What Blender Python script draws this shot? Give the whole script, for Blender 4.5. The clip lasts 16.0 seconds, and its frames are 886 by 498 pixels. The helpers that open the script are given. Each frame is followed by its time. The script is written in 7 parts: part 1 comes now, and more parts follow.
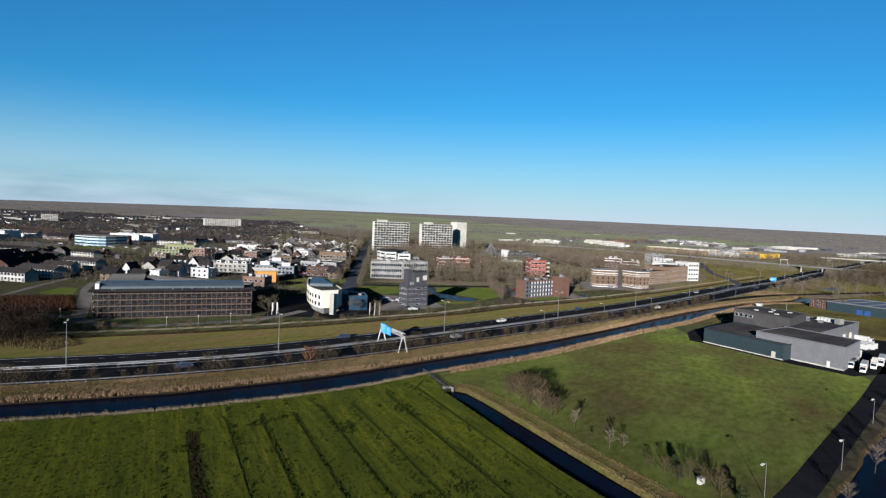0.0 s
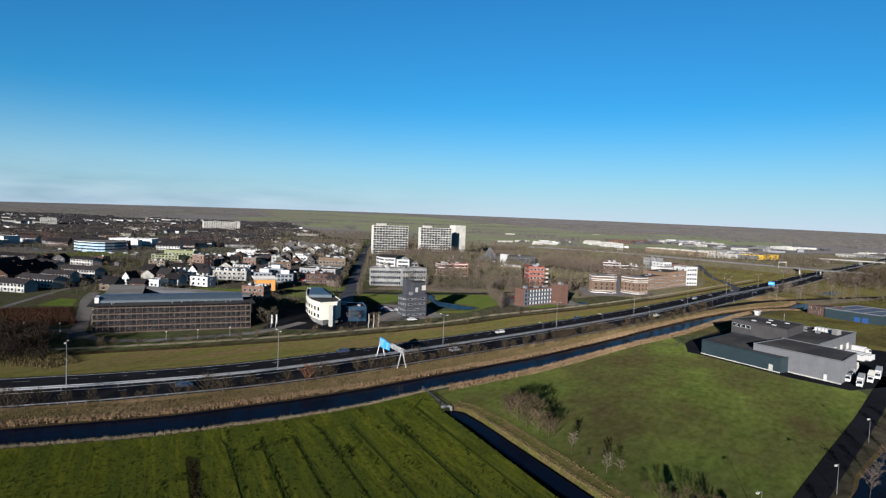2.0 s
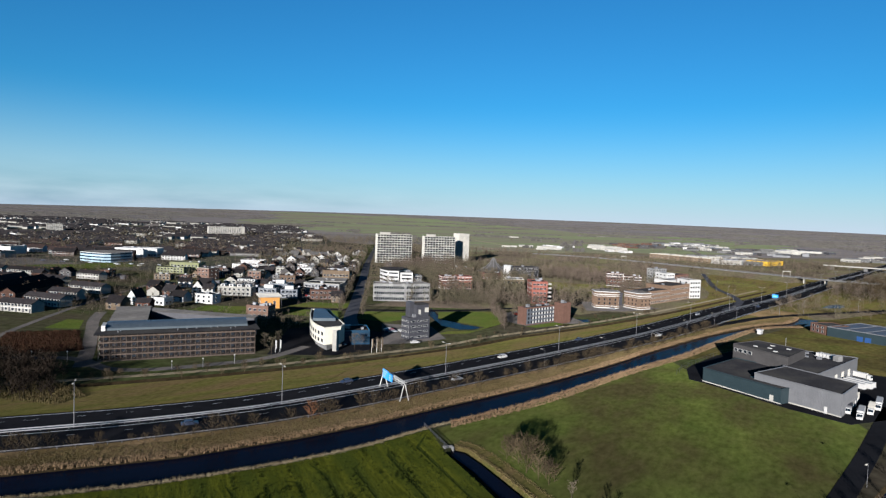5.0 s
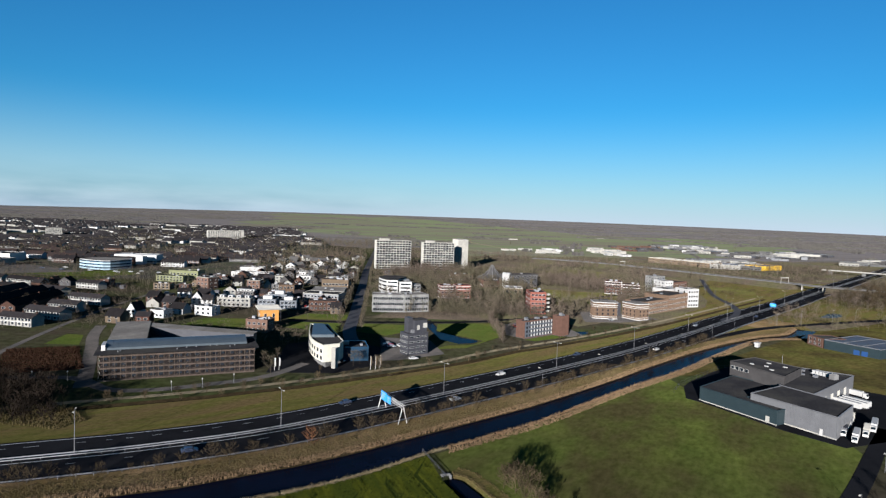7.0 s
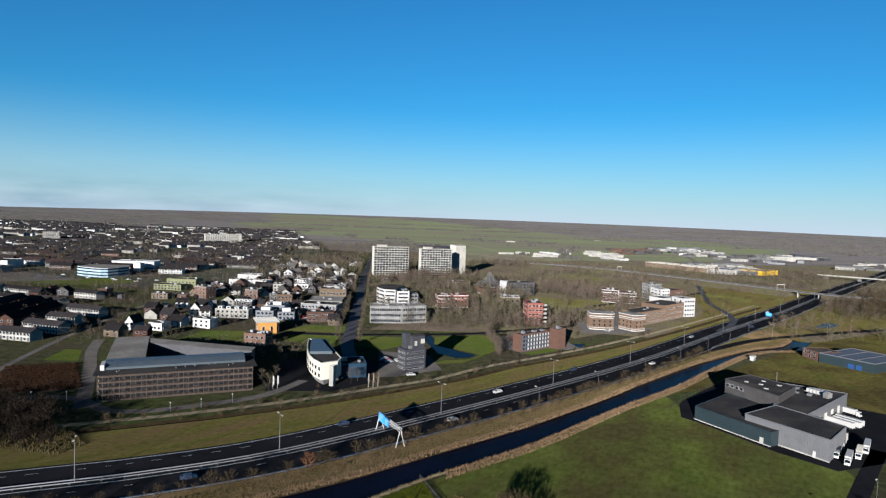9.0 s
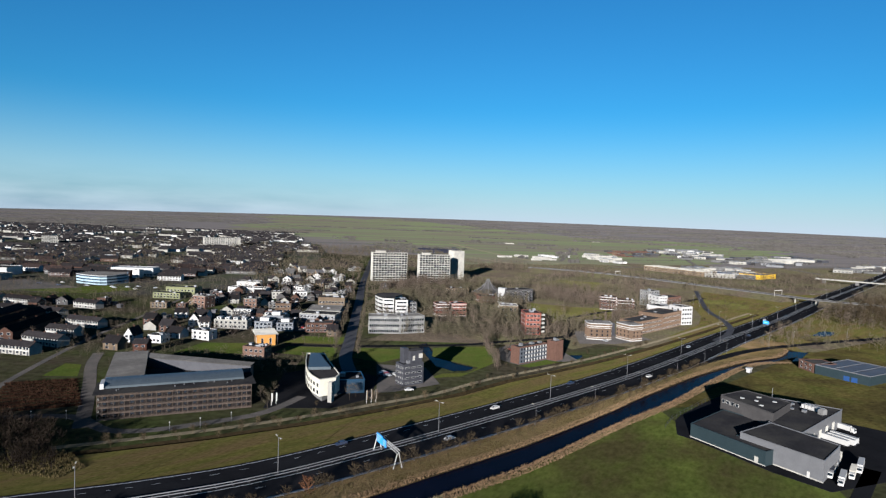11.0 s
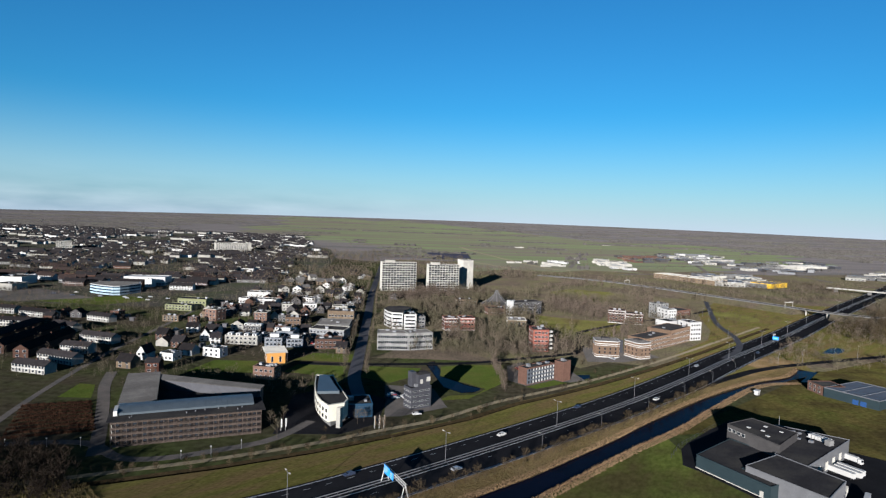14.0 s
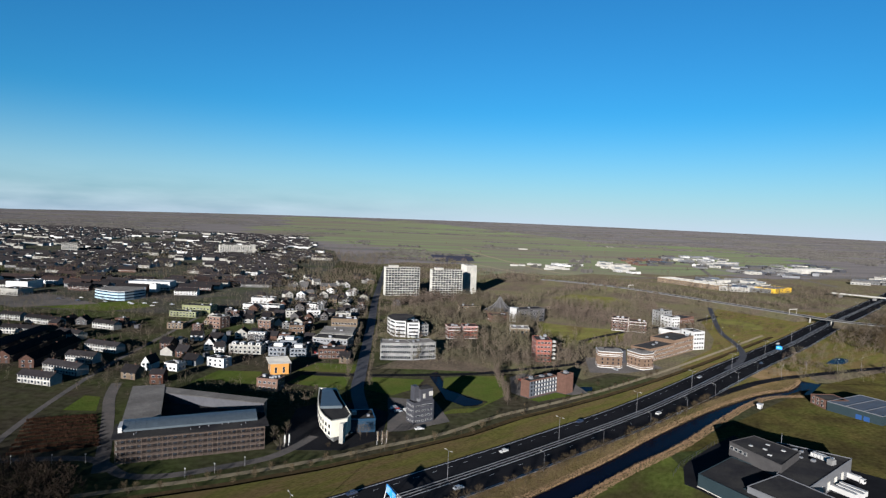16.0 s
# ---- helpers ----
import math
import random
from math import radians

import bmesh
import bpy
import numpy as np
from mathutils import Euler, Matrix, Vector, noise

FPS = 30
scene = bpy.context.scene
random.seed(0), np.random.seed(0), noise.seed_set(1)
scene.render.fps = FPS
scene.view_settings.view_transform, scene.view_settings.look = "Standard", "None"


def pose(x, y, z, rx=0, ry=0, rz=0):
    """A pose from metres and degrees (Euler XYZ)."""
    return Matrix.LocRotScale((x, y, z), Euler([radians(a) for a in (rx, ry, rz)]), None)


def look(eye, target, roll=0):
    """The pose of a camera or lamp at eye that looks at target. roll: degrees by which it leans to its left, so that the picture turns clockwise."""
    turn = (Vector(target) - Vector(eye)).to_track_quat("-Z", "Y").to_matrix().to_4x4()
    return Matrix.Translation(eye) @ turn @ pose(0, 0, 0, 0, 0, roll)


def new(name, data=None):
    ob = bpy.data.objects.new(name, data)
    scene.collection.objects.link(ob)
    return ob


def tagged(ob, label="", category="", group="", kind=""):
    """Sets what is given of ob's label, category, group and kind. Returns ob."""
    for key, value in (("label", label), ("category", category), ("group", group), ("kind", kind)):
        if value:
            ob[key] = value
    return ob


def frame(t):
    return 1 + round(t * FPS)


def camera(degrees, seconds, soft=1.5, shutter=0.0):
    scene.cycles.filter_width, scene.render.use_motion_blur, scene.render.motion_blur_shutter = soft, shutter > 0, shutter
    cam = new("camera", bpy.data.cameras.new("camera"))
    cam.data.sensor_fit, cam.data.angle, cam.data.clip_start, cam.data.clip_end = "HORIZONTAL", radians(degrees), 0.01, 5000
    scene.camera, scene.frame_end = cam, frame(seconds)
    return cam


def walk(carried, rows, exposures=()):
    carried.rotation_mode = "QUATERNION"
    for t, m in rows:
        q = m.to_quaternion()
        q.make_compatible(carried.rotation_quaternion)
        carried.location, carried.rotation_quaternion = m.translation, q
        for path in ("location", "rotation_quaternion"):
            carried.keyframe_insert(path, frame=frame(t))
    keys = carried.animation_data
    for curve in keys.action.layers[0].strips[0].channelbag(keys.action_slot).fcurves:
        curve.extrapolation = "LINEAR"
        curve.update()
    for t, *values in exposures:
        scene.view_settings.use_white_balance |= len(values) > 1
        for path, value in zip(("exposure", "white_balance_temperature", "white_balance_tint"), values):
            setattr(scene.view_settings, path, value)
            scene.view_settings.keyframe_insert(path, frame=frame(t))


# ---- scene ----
import itertools
from mathutils import geometry

cam = camera(71.95, 16.0, soft=1.3)
PATH = [
    (0, (0.00, 0.00, 42.07), (-0.25, 99.88, 37.16), 2.32),
    (0.5, (0.05, -0.08, 43.26), (-0.17, 99.80, 38.34), 2.25),
    (1, (0.08, -0.17, 44.48), (-0.14, 99.70, 39.51), 2.21),
    (1.5, (0.11, -0.31, 45.78), (-0.08, 99.57, 40.80), 2.18),
    (2, (0.12, -0.50, 47.25), (-0.01, 99.38, 42.23), 2.10),
    (2.5, (0.12, -0.71, 48.86), (0.05, 99.17, 43.81), 2.09),
    (3, (0.12, -0.88, 50.61), (0.06, 98.99, 45.57), 2.06),
    (3.5, (0.14, -1.06, 52.42), (0.01, 98.81, 47.38), 2.03),
    (4, (0.21, -1.32, 54.29), (-0.51, 98.55, 49.27), 2.06),
    (6.5, (0.61, -2.40, 63.69), (-0.24, 97.47, 58.63), 2.00),
    (7, (0.59, -2.64, 65.63), (-0.13, 97.23, 60.61), 1.99),
    (7.5, (0.56, -2.92, 67.59), (-0.21, 96.95, 62.55), 1.99),
    (8, (0.48, -3.21, 69.61), (-0.08, 96.66, 64.58), 1.96),
    (8.5, (0.44, -3.57, 71.59), (-0.02, 96.31, 66.57), 1.98),
    (9, (0.47, -3.91, 73.54), (0.13, 95.96, 68.54), 2.00),
    (11.5, (1.08, -5.44, 82.93), (0.89, 94.44, 77.91), 1.91),
    (12, (1.22, -5.80, 84.86), (0.89, 94.07, 79.87), 1.90),
    (12.5, (1.33, -6.19, 86.84), (0.83, 93.69, 81.82), 1.94),
    (13, (1.39, -6.55, 88.92), (0.48, 93.32, 83.91), 1.97),
    (13.5, (1.43, -6.84, 91.03), (-0.39, 93.02, 85.98), 2.00),
    (14, (1.48, -7.06, 93.11), (-0.32, 92.80, 88.08), 2.03),
    (14.5, (1.55, -7.23, 95.11), (-0.30, 92.62, 90.04), 2.08),
    (15, (1.63, -7.35, 97.06), (-0.14, 92.50, 91.95), 2.10),
    (15.5, (1.67, -7.43, 98.97), (-0.16, 92.42, 93.85), 2.16),
    (16, (1.68, -7.53, 100.86), (-0.75, 92.30, 95.68), 2.15),
]
walk(cam, [(t, look(eye, target, roll)) for t, eye, target, roll in PATH], [(0, 1.66, 6050, 10), (16, 1.66, 6050, 10)])

# ---- light ----
SUN_EL, SUN_AZ = 10.6, 196.0      # degrees; azimuth clockwise from +y
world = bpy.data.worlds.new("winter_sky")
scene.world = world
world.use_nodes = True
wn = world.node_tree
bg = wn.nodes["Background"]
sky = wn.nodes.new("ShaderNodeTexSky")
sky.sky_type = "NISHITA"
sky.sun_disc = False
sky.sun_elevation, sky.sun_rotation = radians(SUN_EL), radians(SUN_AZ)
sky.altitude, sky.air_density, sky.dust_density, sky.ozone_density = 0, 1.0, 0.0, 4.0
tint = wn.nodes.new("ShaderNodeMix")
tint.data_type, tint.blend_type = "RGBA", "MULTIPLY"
tint.inputs[0].default_value, tint.inputs[7].default_value = 1.0, (0.24, 0.68, 0.83, 1)   # tints the sky bluer and dims it below the set strength
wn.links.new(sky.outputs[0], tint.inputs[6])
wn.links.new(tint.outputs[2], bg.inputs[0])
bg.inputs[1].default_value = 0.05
lamp = bpy.data.lights.new("sun", "SUN")
lamp.energy, lamp.angle, lamp.color = 5.0, radians(0.6), (1.0, 0.94, 0.88)
sun = new("sun", lamp)
a, e = radians(SUN_AZ), radians(SUN_EL)
sun.matrix_world = look((0, 0, 300), (-math.sin(a) * math.cos(e) * 100, -math.cos(a) * math.cos(e) * 100, 300 - math.sin(e) * 100))

# ---- materials ----
def mat(name, c1, c2=None, scale=0.5, rough=0.8, metal=0.0, bump=0.0, fine=0.0, c3=None, scale3=0.05, spec=0.3, stretch=None, vary=0.0):
    """Two tones by noise in metres, a third at a larger scale, fine grain, bump and a change from piece to piece."""
    m = bpy.data.materials.new(name)
    m.use_nodes = True
    n, l = m.node_tree.nodes, m.node_tree.links
    b = n["Principled BSDF"]
    b.inputs["Roughness"].default_value, b.inputs["Metallic"].default_value = rough, metal
    b.inputs["Specular IOR Level"].default_value = 0.0 if rough >= 0.8 else spec
    if rough >= 0.85:
        b.inputs["Diffuse Roughness"].default_value = 0.9
    c2 = c2 or tuple(v * 0.75 for v in c1)
    geo = n.new("ShaderNodeNewGeometry")
    src = geo.outputs["Position"]
    if stretch:
        mp = n.new("ShaderNodeMapping")
        mp.vector_type = "TEXTURE"
        mp.inputs["Rotation"].default_value = (0, 0, stretch[2])
        mp.inputs["Scale"].default_value = (1 / stretch[0], 1 / stretch[1], 1)
        l.new(src, mp.inputs["Vector"])
        src = mp.outputs[0]

    def noise_node(s, detail, rough_=0.6):
        t = n.new("ShaderNodeTexNoise")
        t.inputs["Scale"].default_value, t.inputs["Detail"].default_value, t.inputs["Roughness"].default_value = s, detail, rough_
        l.new(src, t.inputs["Vector"])
        return t.outputs["Fac"]

    def ramp(fac, lo, hi):
        r = n.new("ShaderNodeMapRange")
        r.inputs[1].default_value, r.inputs[2].default_value = lo, hi
        l.new(fac, r.inputs[0])
        return r.outputs[0]

    def mix(fac, ca, cb, blend="MIX"):
        x = n.new("ShaderNodeMix")
        x.data_type, x.blend_type = "RGBA", blend
        for sock, v in ((x.inputs[0], fac), (x.inputs[6], ca), (x.inputs[7], cb)):
            if isinstance(v, (int, float)):
                sock.default_value = v
            elif isinstance(v, tuple):
                sock.default_value = (*v, 1)
            else:
                l.new(v, sock)
        return x.outputs[2]

    first = noise_node(scale, 5)
    col = mix(ramp(first, 0.35, 0.65), c1, c2)
    if c3:
        col = mix(ramp(noise_node(scale3, 4), 0.42, 0.62), col, c3)
    if fine:
        g = n.new("ShaderNodeMapRange")
        g.inputs[1].default_value, g.inputs[2].default_value = 0.3, 0.7
        g.inputs[3].default_value, g.inputs[4].default_value = 1 - fine, 1 + fine
        l.new(noise_node(scale * 9, 3), g.inputs[0])
        cmb = n.new("ShaderNodeCombineColor")
        for i in range(3):
            l.new(g.outputs[0], cmb.inputs[i])
        col = mix(1.0, col, cmb.outputs[0], "MULTIPLY")
    if vary:
        info = n.new("ShaderNodeObjectInfo")
        isl = n.new("ShaderNodeNewGeometry")
        add = n.new("ShaderNodeMath")
        add.operation = "ADD"
        l.new(info.outputs["Random"], add.inputs[0])
        l.new(isl.outputs["Random Per Island"], add.inputs[1])
        fr = n.new("ShaderNodeMath")
        fr.operation = "FRACT"
        l.new(add.outputs[0], fr.inputs[0])
        g = n.new("ShaderNodeMapRange")
        g.inputs[3].default_value, g.inputs[4].default_value = 1 - vary, 1 + vary
        l.new(fr.outputs[0], g.inputs[0])
        cmb = n.new("ShaderNodeCombineColor")
        for i in range(3):
            l.new(g.outputs[0], cmb.inputs[i])
        col = mix(1.0, col, cmb.outputs[0], "MULTIPLY")
    l.new(col, b.inputs["Base Color"])
    if bump:
        bp = n.new("ShaderNodeBump")
        bp.inputs["Strength"].default_value, bp.inputs["Distance"].default_value = 0.6, bump
        l.new(first, bp.inputs["Height"])
        l.new(bp.outputs[0], b.inputs["Normal"])
    return m


M_LAND = mat("rough_land", (0.0157, 0.0144, 0.00967), (0.0193, 0.0162, 0.0115), 0.03, 0.95, bump=0.3, fine=0.4, c3=(0.0157, 0.0193, 0.00721), scale3=0.012)
# Distance haze is put into these two colours, paler and greyer than near land.
M_FAR = mat("far_land_hazed", (0.0483, 0.0435, 0.0438), (0.0595, 0.0539, 0.0534), 0.004, 0.95, c3=(0.0388, 0.0376, 0.0365), scale3=0.0026, stretch=(0.35, 3.4, 0.05))
M_PASTURE = mat("far_pasture_hazed", (0.0590, 0.0700, 0.0360), (0.0440, 0.0530, 0.0290), 0.004, 0.95, c3=(0.0500, 0.0430, 0.0360), scale3=0.003, stretch=(0.35, 2.6, 0.1))
M_FIELD = mat("pasture", (0.0385, 0.041, 0.00529), (0.0156, 0.019, 0.00279), 0.34, 0.9, bump=0.06, fine=0.4, c3=(0.018, 0.0229, 0.00401), scale3=0.09, stretch=(2.4, 0.26, 0.436))
M_MEADOW = mat("meadow", (0.0370, 0.0440, 0.0105), (0.0240, 0.0315, 0.0075), 0.05, 0.9, bump=0.04, fine=0.3, c3=(0.0230, 0.0205, 0.0085), scale3=0.028, stretch=(1.3, 0.6, -0.5))
M_BROWNBANK = mat("bank_grass", (0.0654, 0.0445, 0.0214), (0.0445, 0.0338, 0.0138), 0.18, 0.95, bump=0.12, fine=0.4, c3=(0.078, 0.0538, 0.0294), scale3=0.06)
M_VERGE = mat("verge_grass", (0.0446, 0.0403, 0.0122), (0.0274, 0.0277, 0.00828), 0.16, 0.95, bump=0.12, fine=0.45, c3=(0.0432, 0.0317, 0.0144), scale3=0.09, stretch=(0.3, 1.5, 0.72))
M_COMMON = mat("common_grass", (0.0518, 0.0505, 0.0154), (0.0378, 0.0391, 0.0112), 0.07, 0.95, bump=0.25, fine=0.35, c3=(0.035, 0.0281, 0.0129), scale3=0.03)
M_MUD = mat("bank_earth", (0.0181, 0.0133, 0.00721), (0.00967, 0.00768, 0.00434), 0.4, 0.95, bump=0.2, fine=0.4)
# Dark drain grass, with the shade of hollows put into its colour.
M_DRAIN = mat("drain_grass_shade", (0.012, 0.0158, 0.00317), (0.00881, 0.012, 0.00253), 0.7, 0.9, fine=0.4)
M_GRASS = mat("grass_blades", (0.0175, 0.0230, 0.0050), (0.0105, 0.0145, 0.0032), 0.5, 0.9, fine=0.3, vary=0.5)
M_LAWN = mat("lawn", (0.026, 0.0354, 0.00758), (0.0202, 0.0285, 0.00633), 0.1, 0.9, bump=0.1, fine=0.3, c3=(0.03, 0.0317, 0.00881), scale3=0.03)
M_REED = mat("reed", (0.14, 0.0942, 0.0549), (0.101, 0.0684, 0.0393), 0.25, 0.9, fine=0.3, vary=0.3)
M_DRY = mat("dry_grass", (0.073, 0.0549, 0.0258), (0.0505, 0.042, 0.0179), 0.25, 0.9, fine=0.3, vary=0.4)
M_REED_PALE = mat("pale_reed", (0.145, 0.121, 0.0769), (0.114, 0.0884, 0.0525), 0.25, 0.9, fine=0.3, vary=0.3)
M_WATER = mat("canal_water", (0.00312, 0.0039, 0.00936), (0.00234, 0.00312, 0.00702), 0.05, 0.15, spec=0.5, bump=0.02)
M_WATER.node_tree.nodes["Principled BSDF"].inputs["IOR"].default_value = 1.05
M_ASPHALT = mat("asphalt", (0.012, 0.012, 0.013), (0.00931, 0.00931, 0.0102), 0.25, 0.8, fine=0.2, c3=(0.0148, 0.0148, 0.0158), scale3=0.03)
M_PAVE = mat("paving", (0.0473, 0.0426, 0.0394), (0.0378, 0.0341, 0.0316), 0.3, 0.9, fine=0.25, c3=(0.0316, 0.03, 0.0284), scale3=0.06)
M_LINE = mat("road_paint", (0.413, 0.413, 0.401), (0.344, 0.344, 0.333), 0.6, 0.7, fine=0.15)
M_STEEL = mat("galvanised_steel", (0.15, 0.15, 0.153), (0.122, 0.122, 0.126), 0.8, 0.55, 0.4, fine=0.1)
M_POLE = mat("lamp_post_steel", (0.0913, 0.0913, 0.0944), (0.073, 0.073, 0.0761), 0.8, 0.6, 0.3, fine=0.1)
M_WHITE = mat("white_paint", (0.321, 0.312, 0.293), (0.284, 0.273, 0.254), 0.3, 0.7, fine=0.08, c3=(0.264, 0.258, 0.243), scale3=0.1)
M_CREAM = mat("cream_plaster", (0.382, 0.36, 0.294), (0.338, 0.316, 0.259), 0.3, 0.8, fine=0.08)
M_SCHOOL = mat("pale_school_panel", (0.146, 0.142, 0.132), (0.118, 0.116, 0.109), 0.4, 0.8, fine=0.15, c3=(0.0936, 0.092, 0.0888), scale3=0.2)
M_TOWN = mat("town_ground", (0.0190, 0.0180, 0.0165), (0.0270, 0.0250, 0.0215), 0.05, 0.95, fine=0.4, c3=(0.0180, 0.0205, 0.0120), scale3=0.02)
M_BEIGE = mat("beige_brick", (0.106, 0.0788, 0.0532), (0.085, 0.0629, 0.0426), 0.5, 0.9, fine=0.2)
M_BROWNBRICK = mat("tan_brown_brick", (0.0884, 0.0595, 0.0409), (0.0696, 0.0474, 0.0326), 0.5, 0.9, fine=0.2)
M_GREY = mat("grey_concrete", (0.0983, 0.0959, 0.0928), (0.0788, 0.0772, 0.0737), 0.3, 0.9, fine=0.15, c3=(0.0668, 0.0657, 0.0629), scale3=0.15)
M_BLUEPANEL = mat("blue_grey_panel", (0.0640, 0.0700, 0.0790), (0.0510, 0.0560, 0.0640), 0.4, 0.6, fine=0.15)
M_LGREY = mat("pale_concrete", (0.243, 0.231, 0.2), (0.206, 0.194, 0.169), 0.3, 0.9, fine=0.12, c3=(0.174, 0.168, 0.151), scale3=0.12)
M_DARK = mat("dark_cladding", (0.0295, 0.0295, 0.0334), (0.0216, 0.0216, 0.0255), 0.4, 0.6, fine=0.2)
# Gallery and lattice shade is put into this near-black wall and frame colour.
M_CORE = mat("painted_shade_wall", (0.0135, 0.0120, 0.0115), (0.0095, 0.0085, 0.0085), 0.6, 0.9, fine=0.3)
M_TEAL = mat("teal_cladding", (0.0144, 0.0229, 0.0258), (0.0119, 0.0196, 0.0224), 0.3, 0.45, fine=0.1)
M_SLATE = mat("slate_render", (0.046, 0.043, 0.0417), (0.0372, 0.035, 0.0342), 0.3, 0.8, fine=0.15)
M_LATTICE = mat("weathered_lattice", (0.0807, 0.061, 0.0492), (0.0593, 0.0467, 0.0383), 0.4, 0.9, fine=0.25)
M_PANEL = mat("grey_cladding", (0.0874, 0.0874, 0.0897), (0.0743, 0.0743, 0.0767), 0.3, 0.5, fine=0.1)
M_ROOFGREY = mat("grey_sheet_roof", (0.0743, 0.0743, 0.0788), (0.0633, 0.0633, 0.0682), 0.3, 0.6, fine=0.1, c3=(0.0569, 0.0569, 0.0615), scale3=0.1)
M_RED = mat("red_brick", (0.0668, 0.0295, 0.0207), (0.0522, 0.0235, 0.0168), 0.6, 0.9, fine=0.25)
M_BRICK = mat("brown_brick", (0.0651, 0.0367, 0.0276), (0.0493, 0.0284, 0.0213), 0.6, 0.9, fine=0.25)
M_ROSE = mat("pale_red_brick", (0.112, 0.070, 0.053), (0.090, 0.056, 0.043), 0.5, 0.9, fine=0.25)
M_SCARLET = mat("scarlet_cladding", (0.127, 0.0359, 0.0211), (0.107, 0.0307, 0.0184), 0.4, 0.7, fine=0.12)
M_ORANGE = mat("orange_cladding", (0.28, 0.132, 0.0273), (0.249, 0.113, 0.0234), 0.4, 0.7, fine=0.1)
M_YELLOW = mat("yellow_cladding", (0.361, 0.222, 0.0138), (0.324, 0.194, 0.0138), 0.4, 0.6, fine=0.1)
M_LIME = mat("lime_cladding", (0.0905, 0.0936, 0.0387), (0.0718, 0.0749, 0.0312), 0.4, 0.7, fine=0.1)
M_BITUMEN = mat("roof_bitumen", (0.0114, 0.0114, 0.0123), (0.00853, 0.00853, 0.00952), 0.15, 0.85, fine=0.2, c3=(0.0162, 0.0158, 0.0152), scale3=0.08)
M_GRAVEL = mat("roof_gravel", (0.064, 0.0607, 0.0567), (0.0491, 0.0473, 0.0456), 0.3, 0.95, fine=0.3, c3=(0.0417, 0.0397, 0.0378), scale3=0.08)
M_TILE = mat("roof_tiles", (0.0157, 0.0142, 0.0142), (0.0112, 0.0101, 0.0107), 0.5, 0.85, fine=0.3, vary=0.35)
M_ROUGH = mat("rough_pasture", (0.0339, 0.0276, 0.00984), (0.0226, 0.0237, 0.0069), 0.05, 0.95, bump=0.1, fine=0.4, c3=(0.0173, 0.0143, 0.00616), scale3=0.035)
M_TRACK = mat("gravel_track", (0.0835, 0.0702, 0.0473), (0.0657, 0.0561, 0.0377), 0.3, 0.95, fine=0.3)
M_SOLAR = mat("solar_panels", (0.062, 0.062, 0.082), (0.050, 0.050, 0.068), 0.1, 0.8)
M_TILERED = mat("red_roof_tiles", (0.0198, 0.0142, 0.0127), (0.015, 0.0114, 0.0107), 0.5, 0.85, fine=0.3, vary=0.3)
M_ZINC = mat("zinc_roof", (0.0591, 0.0724, 0.0811), (0.0482, 0.06, 0.0682), 0.3, 0.45, 0.3, fine=0.1)
M_GLASS = mat("window_glass", (0.014, 0.0172, 0.0218), (0.0109, 0.014, 0.0172), 0.2, 0.08, spec=0.6)
M_BLUEGLASS = mat("blue_glass", (0.0117, 0.0273, 0.0468), (0.00975, 0.0234, 0.039), 0.2, 0.1, spec=0.6)
M_GATE = mat("gate_blue", (0.0131, 0.0394, 0.114), (0.0109, 0.035, 0.0959), 0.4, 0.5)
M_SIGN = mat("sign_blue", (0.02, 0.2, 0.55), (0.02, 0.18, 0.5), 0.4, 0.4)
M_BARK = mat("bark", (0.0504, 0.0394, 0.0307), (0.035, 0.0281, 0.0219), 0.8, 0.95, fine=0.2, vary=0.25)
M_TWIG = mat("twigs", (0.0704, 0.0541, 0.0416), (0.0479, 0.0375, 0.0292), 0.08, 0.95, fine=0.2, vary=0.45, c3=(0.053, 0.0479, 0.0292), scale3=0.012)
# Greyer than the near twigs: some distance haze is in this colour.
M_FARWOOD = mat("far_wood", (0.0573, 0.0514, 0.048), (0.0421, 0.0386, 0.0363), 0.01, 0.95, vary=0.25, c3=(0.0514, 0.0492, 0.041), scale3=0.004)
M_PARK = mat("park_floor", (0.0450, 0.0350, 0.0260), (0.0310, 0.0255, 0.0190), 0.06, 0.95, bump=0.1, fine=0.4, c3=(0.0420, 0.0390, 0.0210), scale3=0.014)
M_TURQ = mat("turquoise_panel", (0.219, 0.28, 0.304), (0.195, 0.25, 0.274), 0.3, 0.6, fine=0.08)
M_BRUSH = mat("shrub_twigs", (0.0377, 0.028, 0.0166), (0.0246, 0.0188, 0.0119), 0.3, 0.95, vary=0.4)
M_STREET = mat("worn_asphalt", (0.0592, 0.0592, 0.0649), (0.0478, 0.0478, 0.0525), 0.25, 0.8, fine=0.2, c3=(0.0688, 0.0668, 0.0668), scale3=0.03)
M_RUST = mat("copper_leaves", (0.085, 0.0402, 0.0207), (0.0578, 0.028, 0.0152), 0.5, 0.9, vary=0.35)
M_HEDGE = mat("hedge_leaves", (0.0328, 0.0169, 0.0103), (0.0224, 0.0122, 0.00798), 0.5, 0.9, vary=0.35)
M_EVER = mat("evergreen", (0.0168, 0.0225, 0.00897), (0.0123, 0.0168, 0.00674), 0.5, 0.9, vary=0.4)
# Shade at the view's left edge is put into this darker twig colour.
M_COPSE = mat("darkened_copse_twigs", (0.0176, 0.0133, 0.00996), (0.0125, 0.00954, 0.00744), 0.08, 0.95, vary=0.4)
M_IVORY = mat("pale_twigs", (0.0633, 0.0474, 0.028), (0.0402, 0.031, 0.0195), 0.5, 0.9, vary=0.4)
